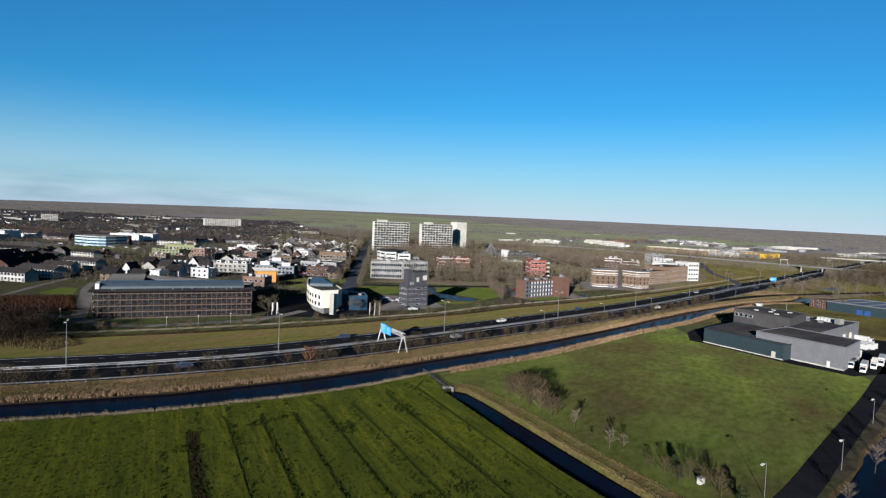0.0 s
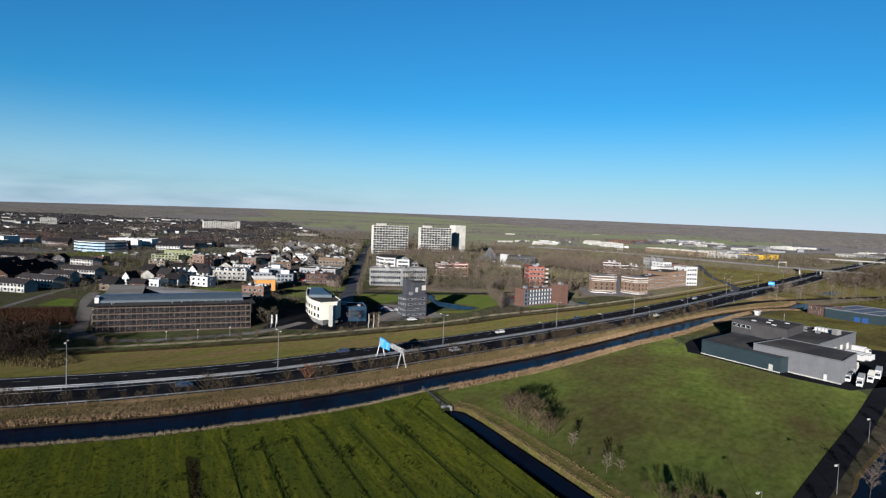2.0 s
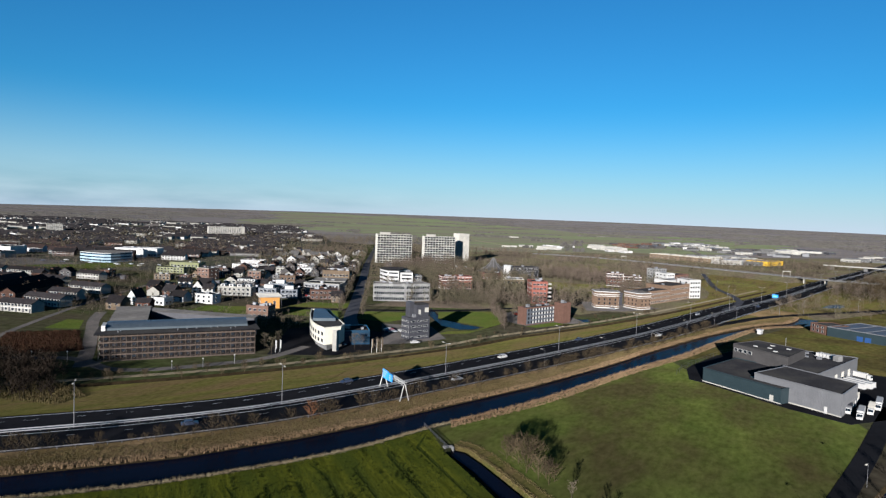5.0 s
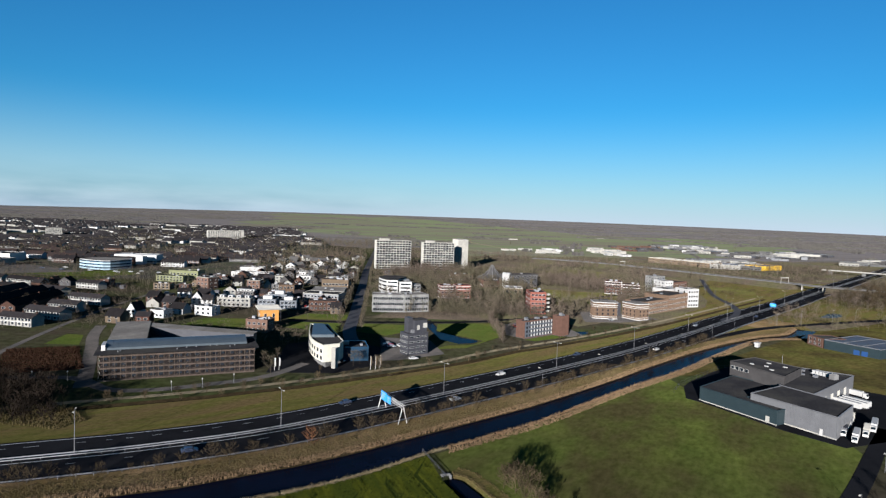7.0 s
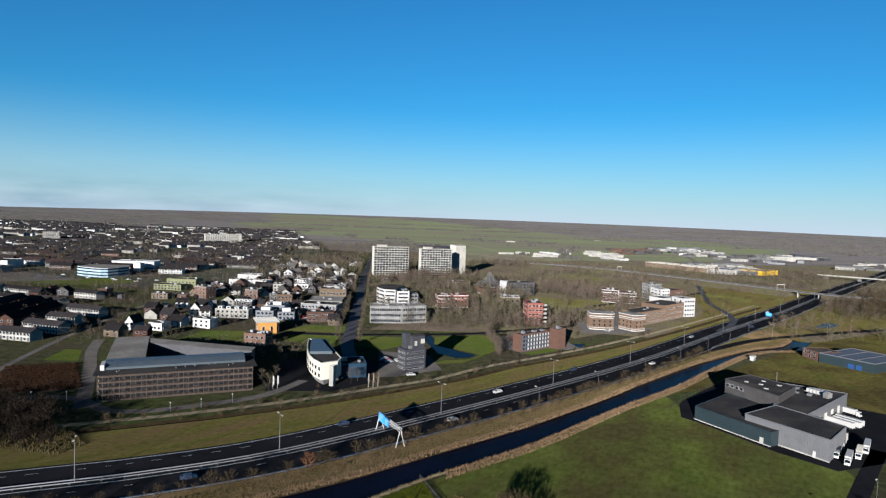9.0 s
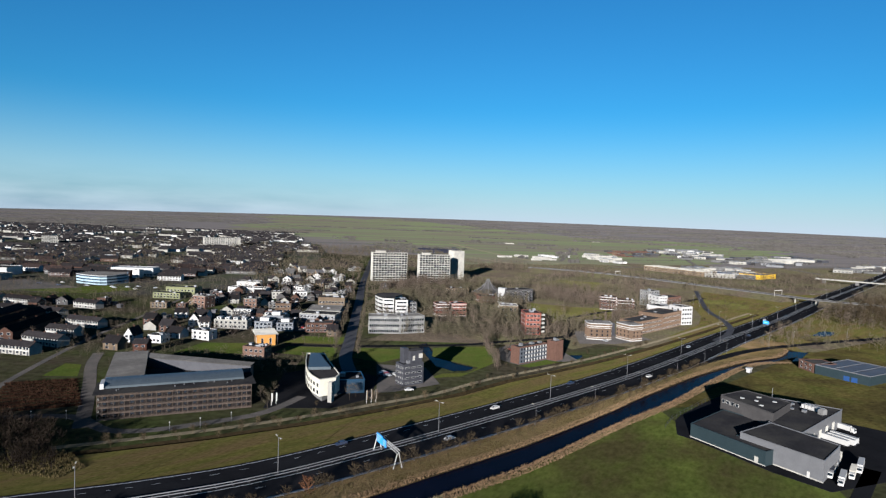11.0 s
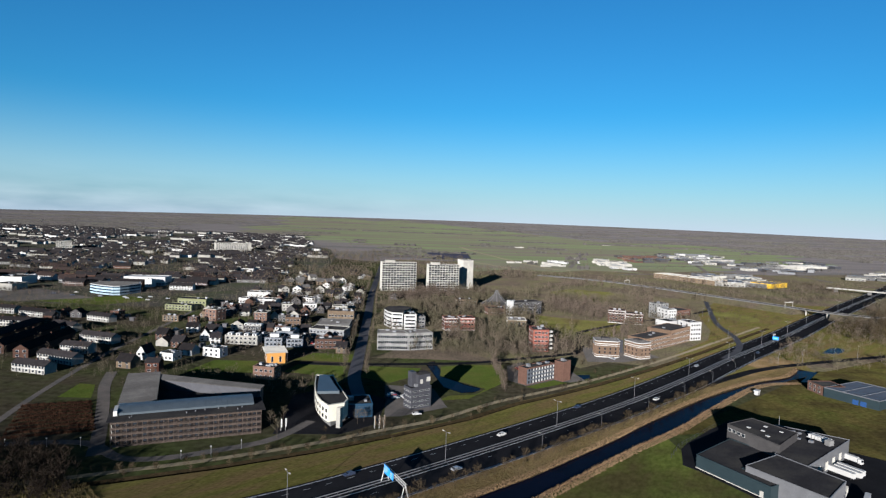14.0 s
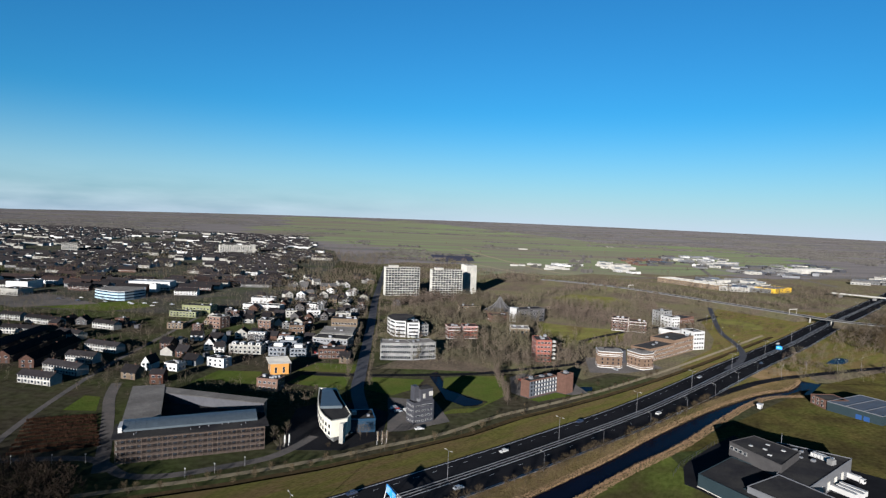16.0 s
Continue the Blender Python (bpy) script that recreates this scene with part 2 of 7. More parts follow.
M_TYRE = mat("rubber", (0.0156, 0.0156, 0.0156), (0.0117, 0.0117, 0.0117), 2.0, 0.9)
M_CARRED = mat("red_car_paint", (0.192, 0.0165, 0.0109), (0.181, 0.0154, 0.0109), 2.0, 0.3, spec=0.5)
M_CARBLUE = mat("dark_car_paint", (0.0183, 0.0243, 0.0426), (0.017, 0.0219, 0.0365), 2.0, 0.3, spec=0.5)
M_CARGREY = mat("silver_car_paint", (0.246, 0.252, 0.257), (0.23, 0.236, 0.241), 2.0, 0.35, 0.3, spec=0.5)

# ---- mesh helpers ----
def finish(name, bm, mats, parent=None, smooth=False):
    me = bpy.data.meshes.new(name)
    bmesh.ops.recalc_face_normals(bm, faces=bm.faces)
    bm.to_mesh(me)
    bm.free()
    for m in mats if isinstance(mats, (list, tuple)) else [mats]:
        me.materials.append(m)
    if smooth:
        me.polygons.foreach_set("use_smooth", [True] * len(me.polygons))
    ob = new(name, me)
    ob.parent = parent
    return ob


def part(name, bm, material, parent, label=""):
    return tagged(finish(name, bm, material, parent), label)


def shared(name, me, parent, m):
    """A piece of its own on a mesh that alike pieces share, at the local pose m."""
    ob = new(name, me)
    ob.parent = parent
    ob.matrix_basis = m
    return ob


def thing(name, m, label, category, group="", kind=""):
    ob = new(name)
    ob.matrix_world = m
    ob.empty_display_size = 0.5
    return tagged(ob, label, category, group, kind)


def box(bm, x0, x1, y0, y1, z0, z1, mi=0):
    v = [bm.verts.new((x, y, z)) for z in (z0, z1) for y in (y0, y1) for x in (x0, x1)]
    for f in ((0, 2, 3, 1), (4, 5, 7, 6), (0, 1, 5, 4), (1, 3, 7, 5), (3, 2, 6, 7), (2, 0, 4, 6)):
        bm.faces.new([v[i] for i in f]).material_index = mi
    return v


def prism(bm, pts, z0, z1, mi=0, top=None):
    lo = [bm.verts.new((x, y, z0)) for x, y in pts]
    hi = [bm.verts.new((x, y, z1)) for x, y in pts]
    n = len(pts)
    for i in range(n):
        bm.faces.new((lo[i], lo[(i + 1) % n], hi[(i + 1) % n], hi[i])).material_index = mi
    bm.faces.new(lo[::-1]).material_index = mi
    bm.faces.new(hi).material_index = mi if top is None else top


def bar(bm, a, b, r, n=5, r2=None, mi=0):
    """A tapered bar of n sides from a to b."""
    a, b = Vector(a), Vector(b)
    q = (b - a).to_track_quat("Z", "Y")
    r2 = r if r2 is None else r2
    ring = [[bm.verts.new(p + q @ Vector((math.cos(k * 2 * math.pi / n) * rr, math.sin(k * 2 * math.pi / n) * rr, 0))) for k in range(n)] for p, rr in ((a, r), (b, r2))]
    for k in range(n):
        bm.faces.new((ring[0][k], ring[0][(k + 1) % n], ring[1][(k + 1) % n], ring[1][k])).material_index = mi
    bm.faces.new(ring[0][::-1]).material_index = mi
    bm.faces.new(ring[1]).material_index = mi


def smooth_line(pts, step=6.0):
    """A Catmull-Rom line through the points, with a point about every step metres."""
    p = [Vector((*q, 0)) for q in pts]
    p = [p[0] * 2 - p[1], *p, p[-1] * 2 - p[-2]]
    out = []
    for i in range(1, len(p) - 2):
        n = max(1, int((p[i + 1] - p[i]).length / step))
        for k in range(n):
            t = k / n
            out.append(0.5 * (2 * p[i] + (p[i + 1] - p[i - 1]) * t + (2 * p[i - 1] - 5 * p[i] + 4 * p[i + 1] - p[i + 2]) * t * t + (3 * p[i] - p[i - 1] - 3 * p[i + 1] + p[i + 2]) * t ** 3))
    out.append(p[-2])
    return out


def normals(line):
    """The unit normal to the left of each point of a line."""
    out = []
    for i in range(len(line)):
        d = line[min(i + 1, len(line) - 1)] - line[max(i - 1, 0)]
        out.append(Vector((-d.y, d.x, 0)).normalized())
    return out


def offset(line, d):
    return [p + n * d for p, n in zip(line, normals(line))]


def ribbon(bm, line, d0, d1, z, thick=0.0, mi=0):
    """A band along a line between two offsets, at height z."""
    l, r = offset(line, d1), offset(line, d0)
    va = [bm.verts.new((p.x, p.y, z)) for p in l]
    vb = [bm.verts.new((p.x, p.y, z)) for p in r]
    for i in range(len(line) - 1):
        bm.faces.new((vb[i], vb[i + 1], va[i + 1], va[i])).material_index = mi
    if thick:
        for row, flip in ((va, False), (vb, True)):
            low = [bm.verts.new((v.co.x, v.co.y, z - thick)) for v in row]
            for i in range(len(line) - 1):
                f = (row[i], row[i + 1], low[i + 1], low[i])
                bm.faces.new(f[::-1] if flip else f).material_index = mi


def inside(x, y, poly):
    c, j = False, len(poly) - 1
    for i in range(len(poly)):
        (xi, yi), (xj, yj) = poly[i], poly[j]
        if (yi > y) != (yj > y) and x < (xj - xi) * (y - yi) / (yj - yi) + xi:
            c = not c
        j = i
    return c


# ---- lines of the plan ----
MOTORWAY = smooth_line([(-420, 38), (-200, 113), (-108.6, 150.0), (-79, 162.8), (-47, 181.8), (0.7, 222.4), (50.5, 268.1), (100, 316.5), (149, 370), (204.6, 433.6), (302.8, 541.4), (418, 675), (678, 966), (1000, 1330), (1900, 2330)], 8)
CANAL_FAR = [(-420, 10), (-200, 82), (-91.8, 125.8), (-61.8, 138.2), (-39.5, 152), (-19.9, 166.4), (0.9, 184.7), (33.6, 213), (74, 254), (96.3, 279), (140.7, 324.4), (186.9, 363.4), (216.3, 380.3), (238, 406)]
CANAL_NEAR = [(-420, -2), (-200, 70), (-84.8, 115.5), (-61.3, 124.2), (-35.9, 138.2), (-18, 151.1), (-2.8, 166), (30.8, 194.5), (72.7, 239), (107.5, 273), (135.9, 305.4), (171.2, 344.1), (194.3, 362), (222, 371), (246, 400)]
DITCH_L = [(2.5, 146.5), (7.1, 138.1), (14.3, 120.6), (22.4, 103.7), (40, 67), (58, 30)]
DITCH_R = [(3.4, 151.2), (6.8, 149.5), (11.2, 141.7), (20.2, 122.5), (27.6, 106.5), (45, 71), (63, 34)]
RIGHT_CANAL_L = [(50, 80.5), (64.6, 96.3), (83.1, 116), (95.5, 128.3), (120, 153)]
RIGHT_CANAL_R = [(60.5, 70), (75, 86), (93.5, 106), (106, 118), (130, 143)]
ACCESS = [(42, 80), (59, 97), (70.5, 109.8), (85, 126), (100, 142.6), (115.5, 160), (133, 180.5), (150, 200)]
COURT_STREET = smooth_line([(-44, 300), (-53, 337.5), (-57.5, 379), (-64, 441), (-77, 561), (-94.5, 716), (-112, 901), (-140, 1200)], 10)
FAR_DITCH = smooth_line([(-240, 145), (-150, 177), (-104.8, 196.9), (-79.9, 209.5), (-50.7, 227), (-21.6, 248.1), (4, 267), (30.5, 295.3), (63.3, 322.5), (103.1, 358.3), (156.6, 412.4), (214.4, 475.3), (300, 570)], 8)

# ---- ground ----
def rise(x, y):
    """The land lifts gently towards the woods on the skyline, most of all in the north."""
    r = math.hypot(x, y)
    north = max(0.0, min(1.0, (y / max(r, 1.0) - 0.8) / 0.2))
    return (50 + 26 * north) * max(0.0, (r - 2300) / 2650) ** 1.6


def closed(a, b):
    return [tuple(p) for p in a] + [tuple(p) for p in b[::-1]]


def grow(poly_l, poly_r, d):
    """The two banks of a channel moved apart by d."""
    l = [Vector((*p, 0)) for p in poly_l]
    r = [Vector((*p, 0)) for p in poly_r]
    return [tuple(p[:2]) for p in offset(l, d)], [tuple(p[:2]) for p in offset(r, -d)]


FAR_D = ([tuple(p[:2]) for p in offset(FAR_DITCH, 0.9)[::4]], [tuple(p[:2]) for p in offset(FAR_DITCH, -0.9)[::4]])
CHANNELS = [FAR_D, (CANAL_FAR, CANAL_NEAR), (DITCH_R[::-1], DITCH_L[::-1]), (RIGHT_CANAL_L, RIGHT_CANAL_R)]
POND = [(-9, 388), (-5, 366), (1.5, 346), (10, 333), (20.4, 325.5), (15, 319), (8, 317), (-1.5, 327), (-7, 350), (-14, 380)]
OFFICE_POND = [(72, 364), (88, 367), (86, 358), (71, 347.5), (70, 356)]
FIELD = [(-420, -3), (-200, 68), (-85, 113.5), (-61, 122.2), (-36, 136), (-18, 149), (-3, 163), (1.5, 147), (6, 137), (21, 103), (57, 30), (57, -60), (-420, -60)]
MEADOW = [(-1, 164), (31, 192), (73, 236.5), (98, 262), (100, 228), (128, 188), (126, 176.4), (42.5, 78), (62, 36), (28.5, 107), (8, 150), (3, 152)]
TOWN_AREA = [(-125, 560), (-190, 820), (-250, 1290), (-330, 1620), (-520, 1900), (-760, 2280), (-1700, 2290), (-760, 1000), (-430, 560)]
ROUGH_EAST = [(100, 262), (246, 400), (330, 450), (420, 470), (420, 250), (190, 235), (172, 252), (140, 275)]
ROUGH_JUNCTION = [(160, 430), (215, 500), (236, 545), (262, 640), (330, 760), (480, 760), (420, 480), (330, 462), (250, 425), (208, 402)]
FAR_PASTURE = [(40, 1130), (230, 1180), (520, 1300), (1000, 1700), (1300, 2600), (700, 3000), (-200, 4600), (-1300, 4500), (-900, 2600), (-250, 1900), (-120, 1500), (20, 1400)]


def build_ground():
    verts, edges, zs = [], [], []

    def add(x, y, z):
        verts.append(Vector((x, y)))
        zs.append(z)
        return len(verts) - 1

    def loop(pts, z):
        ids = [add(*p, z) for p in pts]
        edges.extend((ids[i], ids[(i + 1) % len(ids)]) for i in range(len(ids)))

    for far, near in CHANNELS:
        loop(closed(*grow(far, near, 1.2)), 0.0)
        loop(closed(far, near), -1.3)
    for pts in (POND, OFFICE_POND):
        c = sum((Vector((*p, 0)) for p in pts), Vector()) / len(pts)
        loop([tuple((c + (Vector((*p, 0)) - c) * 1.06)[:2]) for p in pts], 0.0)
        loop(pts, -0.6)
    # grassed drains across the pasture
    d = Vector((0.42, -0.905))
    for x, y, w, deep in ((-42, 120.5, 0.6, 0.09), (-36.3, 124, 0.6, 0.09), (-30.2, 127, 0.6, 0.09), (-24.9, 131, 0.6, 0.09), (-19.2, 135.5, 0.6, 0.09), (-12, 143.5, 0.6, 0.09), (-5.5, 150, 0.6, 0.09), (-46.2, 113.2, 1.2, 0.2)):
        nrm = Vector((0.905, 0.42))
        for s, z in ((-w, 0.0), (0, -deep), (w, 0.0)):
            a = Vector((x, y)) + nrm * s
            b = a + d * 100
            i, j = add(a.x, a.y, z), add(b.x, b.y, z)
            edges.append((i, j))
    bank_line = [tuple(p[:2]) for p in offset([Vector((*q, 0)) for q in DITCH_R], 4.6)]
    rail_line = [tuple(p[:2]) for p in offset(MOTORWAY, -15)[:60:2]]
    for pts in (bank_line, rail_line):
        ids = [add(*p, 0.0) for p in pts]
        edges.extend(zip(ids, ids[1:]))
    for poly in (FIELD, MEADOW, ROUGH_EAST, ROUGH_JUNCTION, TOWN_AREA):
        loop(poly, 0.0)
    for ring in range(64):
        r = 90 * 1.066 ** ring
        if r > 4960:
            break
        n = 72
        for k in range(n):
            ang = 2 * math.pi * (k + 0.5 * (ring % 2)) / n
            add(r * math.sin(ang), r * math.cos(ang), rise(r * math.sin(ang), r * math.cos(ang)))
    n = 120
    ids = [add(4960 * math.sin(2 * math.pi * k / n), 4960 * math.cos(2 * math.pi * k / n), rise(4960 * math.sin(2 * math.pi * k / n), 4960 * math.cos(2 * math.pi * k / n))) for k in range(n)]
    edges.extend((ids[k], ids[(k + 1) % n]) for k in range(n))
    out_v, _, faces, orig, *_ = geometry.delaunay_2d_cdt(verts, edges, [], 0, 1e-4)
    polys = [closed(f, nr) for f, nr in CHANNELS] + [POND, OFFICE_POND]
    outer = [closed(*grow(f, nr, 1.2)) for f, nr in CHANNELS]
    co = []
    for v, src in zip(out_v, orig):
        z = min((zs[i] for i in src), default=None)
        if z is None:
            z = -1.3 if any(inside(v.x, v.y, p) for p in polys) else 0.0
        elif z == 0.0 and any(inside(v.x, v.y, p) for p in polys):
            z = -1.3
        co.append((v.x, v.y, z))
    me = bpy.data.meshes.new("ground")
    me.from_pydata(co, [], [f for f in faces])
    for m in (M_LAND, M_FIELD, M_MEADOW, M_VERGE, M_MUD, M_DRAIN, M_FAR, M_PASTURE, M_BROWNBANK, M_PARK, M_ROUGH, M_TOWN):
        me.materials.append(m)
    ditch_bank = [tuple(p) for p in DITCH_R] + [tuple(p[:2]) for p in offset([Vector((*q, 0)) for q in DITCH_R], 4.6)][::-1]
    brown = [tuple(p[:2]) for p in offset(MOTORWAY, -15)] + [tuple(p) for p in CANAL_NEAR[::-1]]
    far_line = [tuple(p[:2]) for p in offset(FAR_DITCH, 3)]
    verge = far_line + [tuple(p) for p in CANAL_NEAR[::-1]]
    for p in me.polygons:
        c = p.center
        low = min(co[i][2] for i in p.vertices)
        if low < -0.55 and any(inside(c.x, c.y, q) for q in outer + [POND, OFFICE_POND]):
            p.material_index = 4
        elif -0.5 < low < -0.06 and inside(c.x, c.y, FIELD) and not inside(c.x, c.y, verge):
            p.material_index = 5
        elif inside(c.x, c.y, brown) and c.x < 240:
            p.material_index = 8
        elif inside(c.x, c.y, ditch_bank):
            p.material_index = 3
        elif inside(c.x, c.y, FIELD):
            p.material_index = 1
        elif inside(c.x, c.y, MEADOW):
            p.material_index = 2
        elif inside(c.x, c.y, ROUGH_EAST):
            p.material_index = 10
        elif inside(c.x, c.y, verge) or inside(c.x, c.y, ROUGH_JUNCTION):
            p.material_index = 3
        elif inside(c.x, c.y, TOWN_AREA):
            p.material_index = 11
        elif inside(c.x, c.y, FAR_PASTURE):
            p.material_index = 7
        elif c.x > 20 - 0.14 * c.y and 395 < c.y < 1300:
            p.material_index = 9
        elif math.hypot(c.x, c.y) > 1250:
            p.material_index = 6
    me.update()
    return tagged(new("ground", me), "flat winter land of pasture, rough grass and distant woods", "ground", kind="structure")


build_ground()


def haze_ring():
    """A glowing ring, far behind everything, that paints pale haze over the skyline all round."""
    m = bpy.data.materials.new("horizon_haze_glow")
    m.use_nodes = True
    n, l = m.node_tree.nodes, m.node_tree.links
    n.remove(n["Principled BSDF"])
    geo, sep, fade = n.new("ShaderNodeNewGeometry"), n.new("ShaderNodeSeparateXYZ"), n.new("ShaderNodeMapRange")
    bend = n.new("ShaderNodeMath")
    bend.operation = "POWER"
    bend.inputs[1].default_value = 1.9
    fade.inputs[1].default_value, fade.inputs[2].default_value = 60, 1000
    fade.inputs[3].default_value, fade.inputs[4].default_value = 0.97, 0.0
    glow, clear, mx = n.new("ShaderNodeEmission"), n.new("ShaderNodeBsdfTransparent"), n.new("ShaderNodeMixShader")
    glow.inputs[0].default_value, glow.inputs[1].default_value = (0.70, 0.80, 0.90, 1), HAZE_GLOW
    # a low grey cloud bank over the western skyline
    tex = n.new("ShaderNodeTexNoise")
    tex.inputs["Scale"].default_value, tex.inputs["Detail"].default_value = 0.0016, 5
    squash = n.new("ShaderNodeMapping")
    squash.inputs["Scale"].default_value = (1, 1, 6)
    l.new(geo.outputs["Position"], squash.inputs[0])
    l.new(squash.outputs[0], tex.inputs["Vector"])
    west, low, mul, mul2, cloud = n.new("ShaderNodeMapRange"), n.new("ShaderNodeMapRange"), n.new("ShaderNodeMath"), n.new("ShaderNodeMath"), n.new("ShaderNodeMix")
    west.inputs[1].default_value, west.inputs[2].default_value = 600, -2600
    low.inputs[1].default_value, low.inputs[2].default_value = 420, 130
    mul.operation = mul2.operation = "MULTIPLY"
    soft = n.new("ShaderNodeMapRange")
    soft.inputs[1].default_value, soft.inputs[2].default_value = 0.25, 0.75
    cloud.data_type = "RGBA"
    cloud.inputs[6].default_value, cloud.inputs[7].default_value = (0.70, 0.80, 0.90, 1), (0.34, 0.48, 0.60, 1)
    l.new(sep.outputs[0], west.inputs[0])
    l.new(sep.outputs[2], low.inputs[0])
    l.new(tex.outputs["Fac"], soft.inputs[0])
    l.new(west.outputs[0], mul.inputs[0])
    l.new(low.outputs[0], mul.inputs[1])
    l.new(mul.outputs[0], mul2.inputs[0])
    l.new(soft.outputs[0], mul2.inputs[1])
    l.new(mul2.outputs[0], cloud.inputs[0])
    l.new(cloud.outputs[2], glow.inputs[0])
    l.new(geo.outputs["Position"], sep.inputs[0])
    l.new(sep.outputs[2], fade.inputs[0])
    l.new(fade.outputs[0], bend.inputs[0])
    l.new(bend.outputs[0], mx.inputs[0])
    l.new(clear.outputs[0], mx.inputs[1])
    l.new(glow.outputs[0], mx.inputs[2])
    l.new(mx.outputs[0], n["Material Output"].inputs[0])
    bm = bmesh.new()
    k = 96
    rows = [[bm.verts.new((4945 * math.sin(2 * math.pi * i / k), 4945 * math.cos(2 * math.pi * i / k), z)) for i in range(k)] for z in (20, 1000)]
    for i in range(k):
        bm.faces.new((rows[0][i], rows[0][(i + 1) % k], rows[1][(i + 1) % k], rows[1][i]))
    ob = tagged(finish("backdrop", bm, m), "glowing ring painted as pale haze over the skyline", "sky", kind="structure")
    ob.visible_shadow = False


HAZE_GLOW = 0.28
haze_ring()


def water(name, pts, z, label):
    bm = bmesh.new()
    c = [bm.verts.new((*p, z)) for p in pts]
    bm.faces.new(c)
    bmesh.ops.triangulate(bm, faces=bm.faces)
    tagged(finish(name, bm, M_WATER), label, "water", kind="structure")


water("water", closed(*grow(CANAL_FAR, CANAL_NEAR, 0.8)), -0.75, "dark still canal water between reed banks")
water("water", closed(*grow(DITCH_R[::-1], DITCH_L[::-1], 0.8)), -0.75, "narrow dark field ditch full of still water")
water("water", closed(*grow(RIGHT_CANAL_L, RIGHT_CANAL_R, 0.8)), -0.75, "dark canal water beside the access road")
water("water", [tuple(p) for p in POND], -0.2, "shallow pond on the lawn")
water("water", [(286, 462), (294, 461), (301, 464), (309, 471), (316, 482), (312, 486), (304, 482), (297, 474)], 0.04, "small pond among the scrub by the junction")
water("water", [tuple(p) for p in OFFICE_POND], -0.2, "small pond beside the brick office")


def slab(name, pts, z, m, label, category="pavement", thick=0.08):
    bm = bmesh.new()
    prism(bm, pts, z - thick, z)
    return tagged(finish(name, bm, m), label, category, kind="structure")


def lane(name, line, w, z, m, label, category="road", d=0.0):
    bm = bmesh.new()
    ribbon(bm, line, d - w / 2, d + w / 2, z, 0.1)
    return tagged(finish(name, bm, m), label, category, kind="structure")


# motorway: two carriageways, a paved strip between them
bm = bmesh.new()
ribbon(bm, MOTORWAY, -15.2, 13.2, 0.10, 0.2)
tagged(finish("road", bm, M_ASPHALT), "dark asphalt motorway with two carriageways", "road", kind="structure")
bm = bmesh.new()
for d, w in ((12.0, 0.3), (0.9, 0.3), (-3.1, 0.3), (-14.2, 0.3)):
    ribbon(bm, MOTORWAY, d - w / 2, d + w / 2, 0.115)
long_line = [p for p in MOTORWAY]
for d in (8.4, -6.8):
    for seg in range(0, len(MOTORWAY) - 1, 1 if d > 8 else 2):
        ribbon(bm, [long_line[seg], long_line[seg].lerp(long_line[seg + 1], 0.3)], d - 0.07, d + 0.07, 0.115)
tagged(finish("lane_marking", bm, M_LINE), "white painted lane lines on the motorway", "road marking", kind="stuff")


def guard_rail(d, label, m=M_STEEL):
    bm = bmesh.new()
    line = offset(MOTORWAY, d)
    l, r = offset(line, 0.09), offset(line, -0.09)
    rows = [[bm.verts.new((p.x, p.y, z)) for p in q] for q, z in ((r, 0.55), (r, 0.80), (l, 0.80), (l, 0.55))]
    for i in range(len(line) - 1):
        for k in range(3):
            bm.faces.new((rows[k][i], rows[k][i + 1], rows[k + 1][i + 1], rows[k + 1][i]))
    for i in range(len(line) - 1):
        for k in range(2):
            p = line[i].lerp(line[i + 1], k / 2)
            box(bm, p.x - 0.06, p.x + 0.06, p.y - 0.06, p.y + 0.06, 0, 0.5)
    tagged(finish("guard_rail", bm, m), label, "guard rail", kind="structure")


guard_rail(-0.2, "galvanised steel guard rail in the motorway median")
guard_rail(-2.0, "galvanised steel guard rail in the motorway median")
guard_rail(-16.0, "dull galvanised steel guard rail along the motorway edge", M_POLE)
lane("path", offset(FAR_DITCH, 8), 3.0, 0.06, M_TRACK, "pale paved cycle path behind the motorway verge", "path")
lane("road", COURT_STREET, 7.5, 0.06, M_STREET, "straight asphalt street lined with bare trees", "road")

# ---- buildings ----
FOOT = []          # footprints, which trees keep clear of
WINDOW_MESH = {}


def window_mesh(w, h, frame_m, glass_m):
    key = (round(w, 2), round(h, 2), frame_m.name, glass_m.name)
    if key not in WINDOW_MESH:
        bm = bmesh.new()
        t = min(0.07, w * 0.1)
        rows = []
        for dx, dz0, dz1, y in ((0, 0, h, 0.05), (0, 0, h, -0.09), (t, t, h - t, -0.09), (t, t, h - t, -0.03)):
            rows.append([bm.verts.new(c) for c in ((-w / 2 + dx, y, dz0), (w / 2 - dx, y, dz0), (w / 2 - dx, y, dz1), (-w / 2 + dx, y, dz1))])
        for a, b in zip(rows, rows[1:]):
            for k in range(4):
                bm.faces.new((a[k], a[(k + 1) % 4], b[(k + 1) % 4], b[k]))
        bm.faces.new(rows[-1]).material_index = 1
        me = bpy.data.meshes.new("window")
        bmesh.ops.recalc_face_normals(bm, faces=bm.faces)
        bm.to_mesh(me)
        bm.free()
        me.materials.append(frame_m)
        me.materials.append(glass_m)
        WINDOW_MESH[key] = me
    return WINDOW_MESH[key]


def frame_of(p0, p1):
    """The pose at p0 whose x runs to p1, so that y runs back from the front."""
    d = Vector((p1[0] - p0[0], p1[1] - p0[1], 0))
    return pose(p0[0], p0[1], 0, 0, 0, math.degrees(math.atan2(d.y, d.x))), d.length


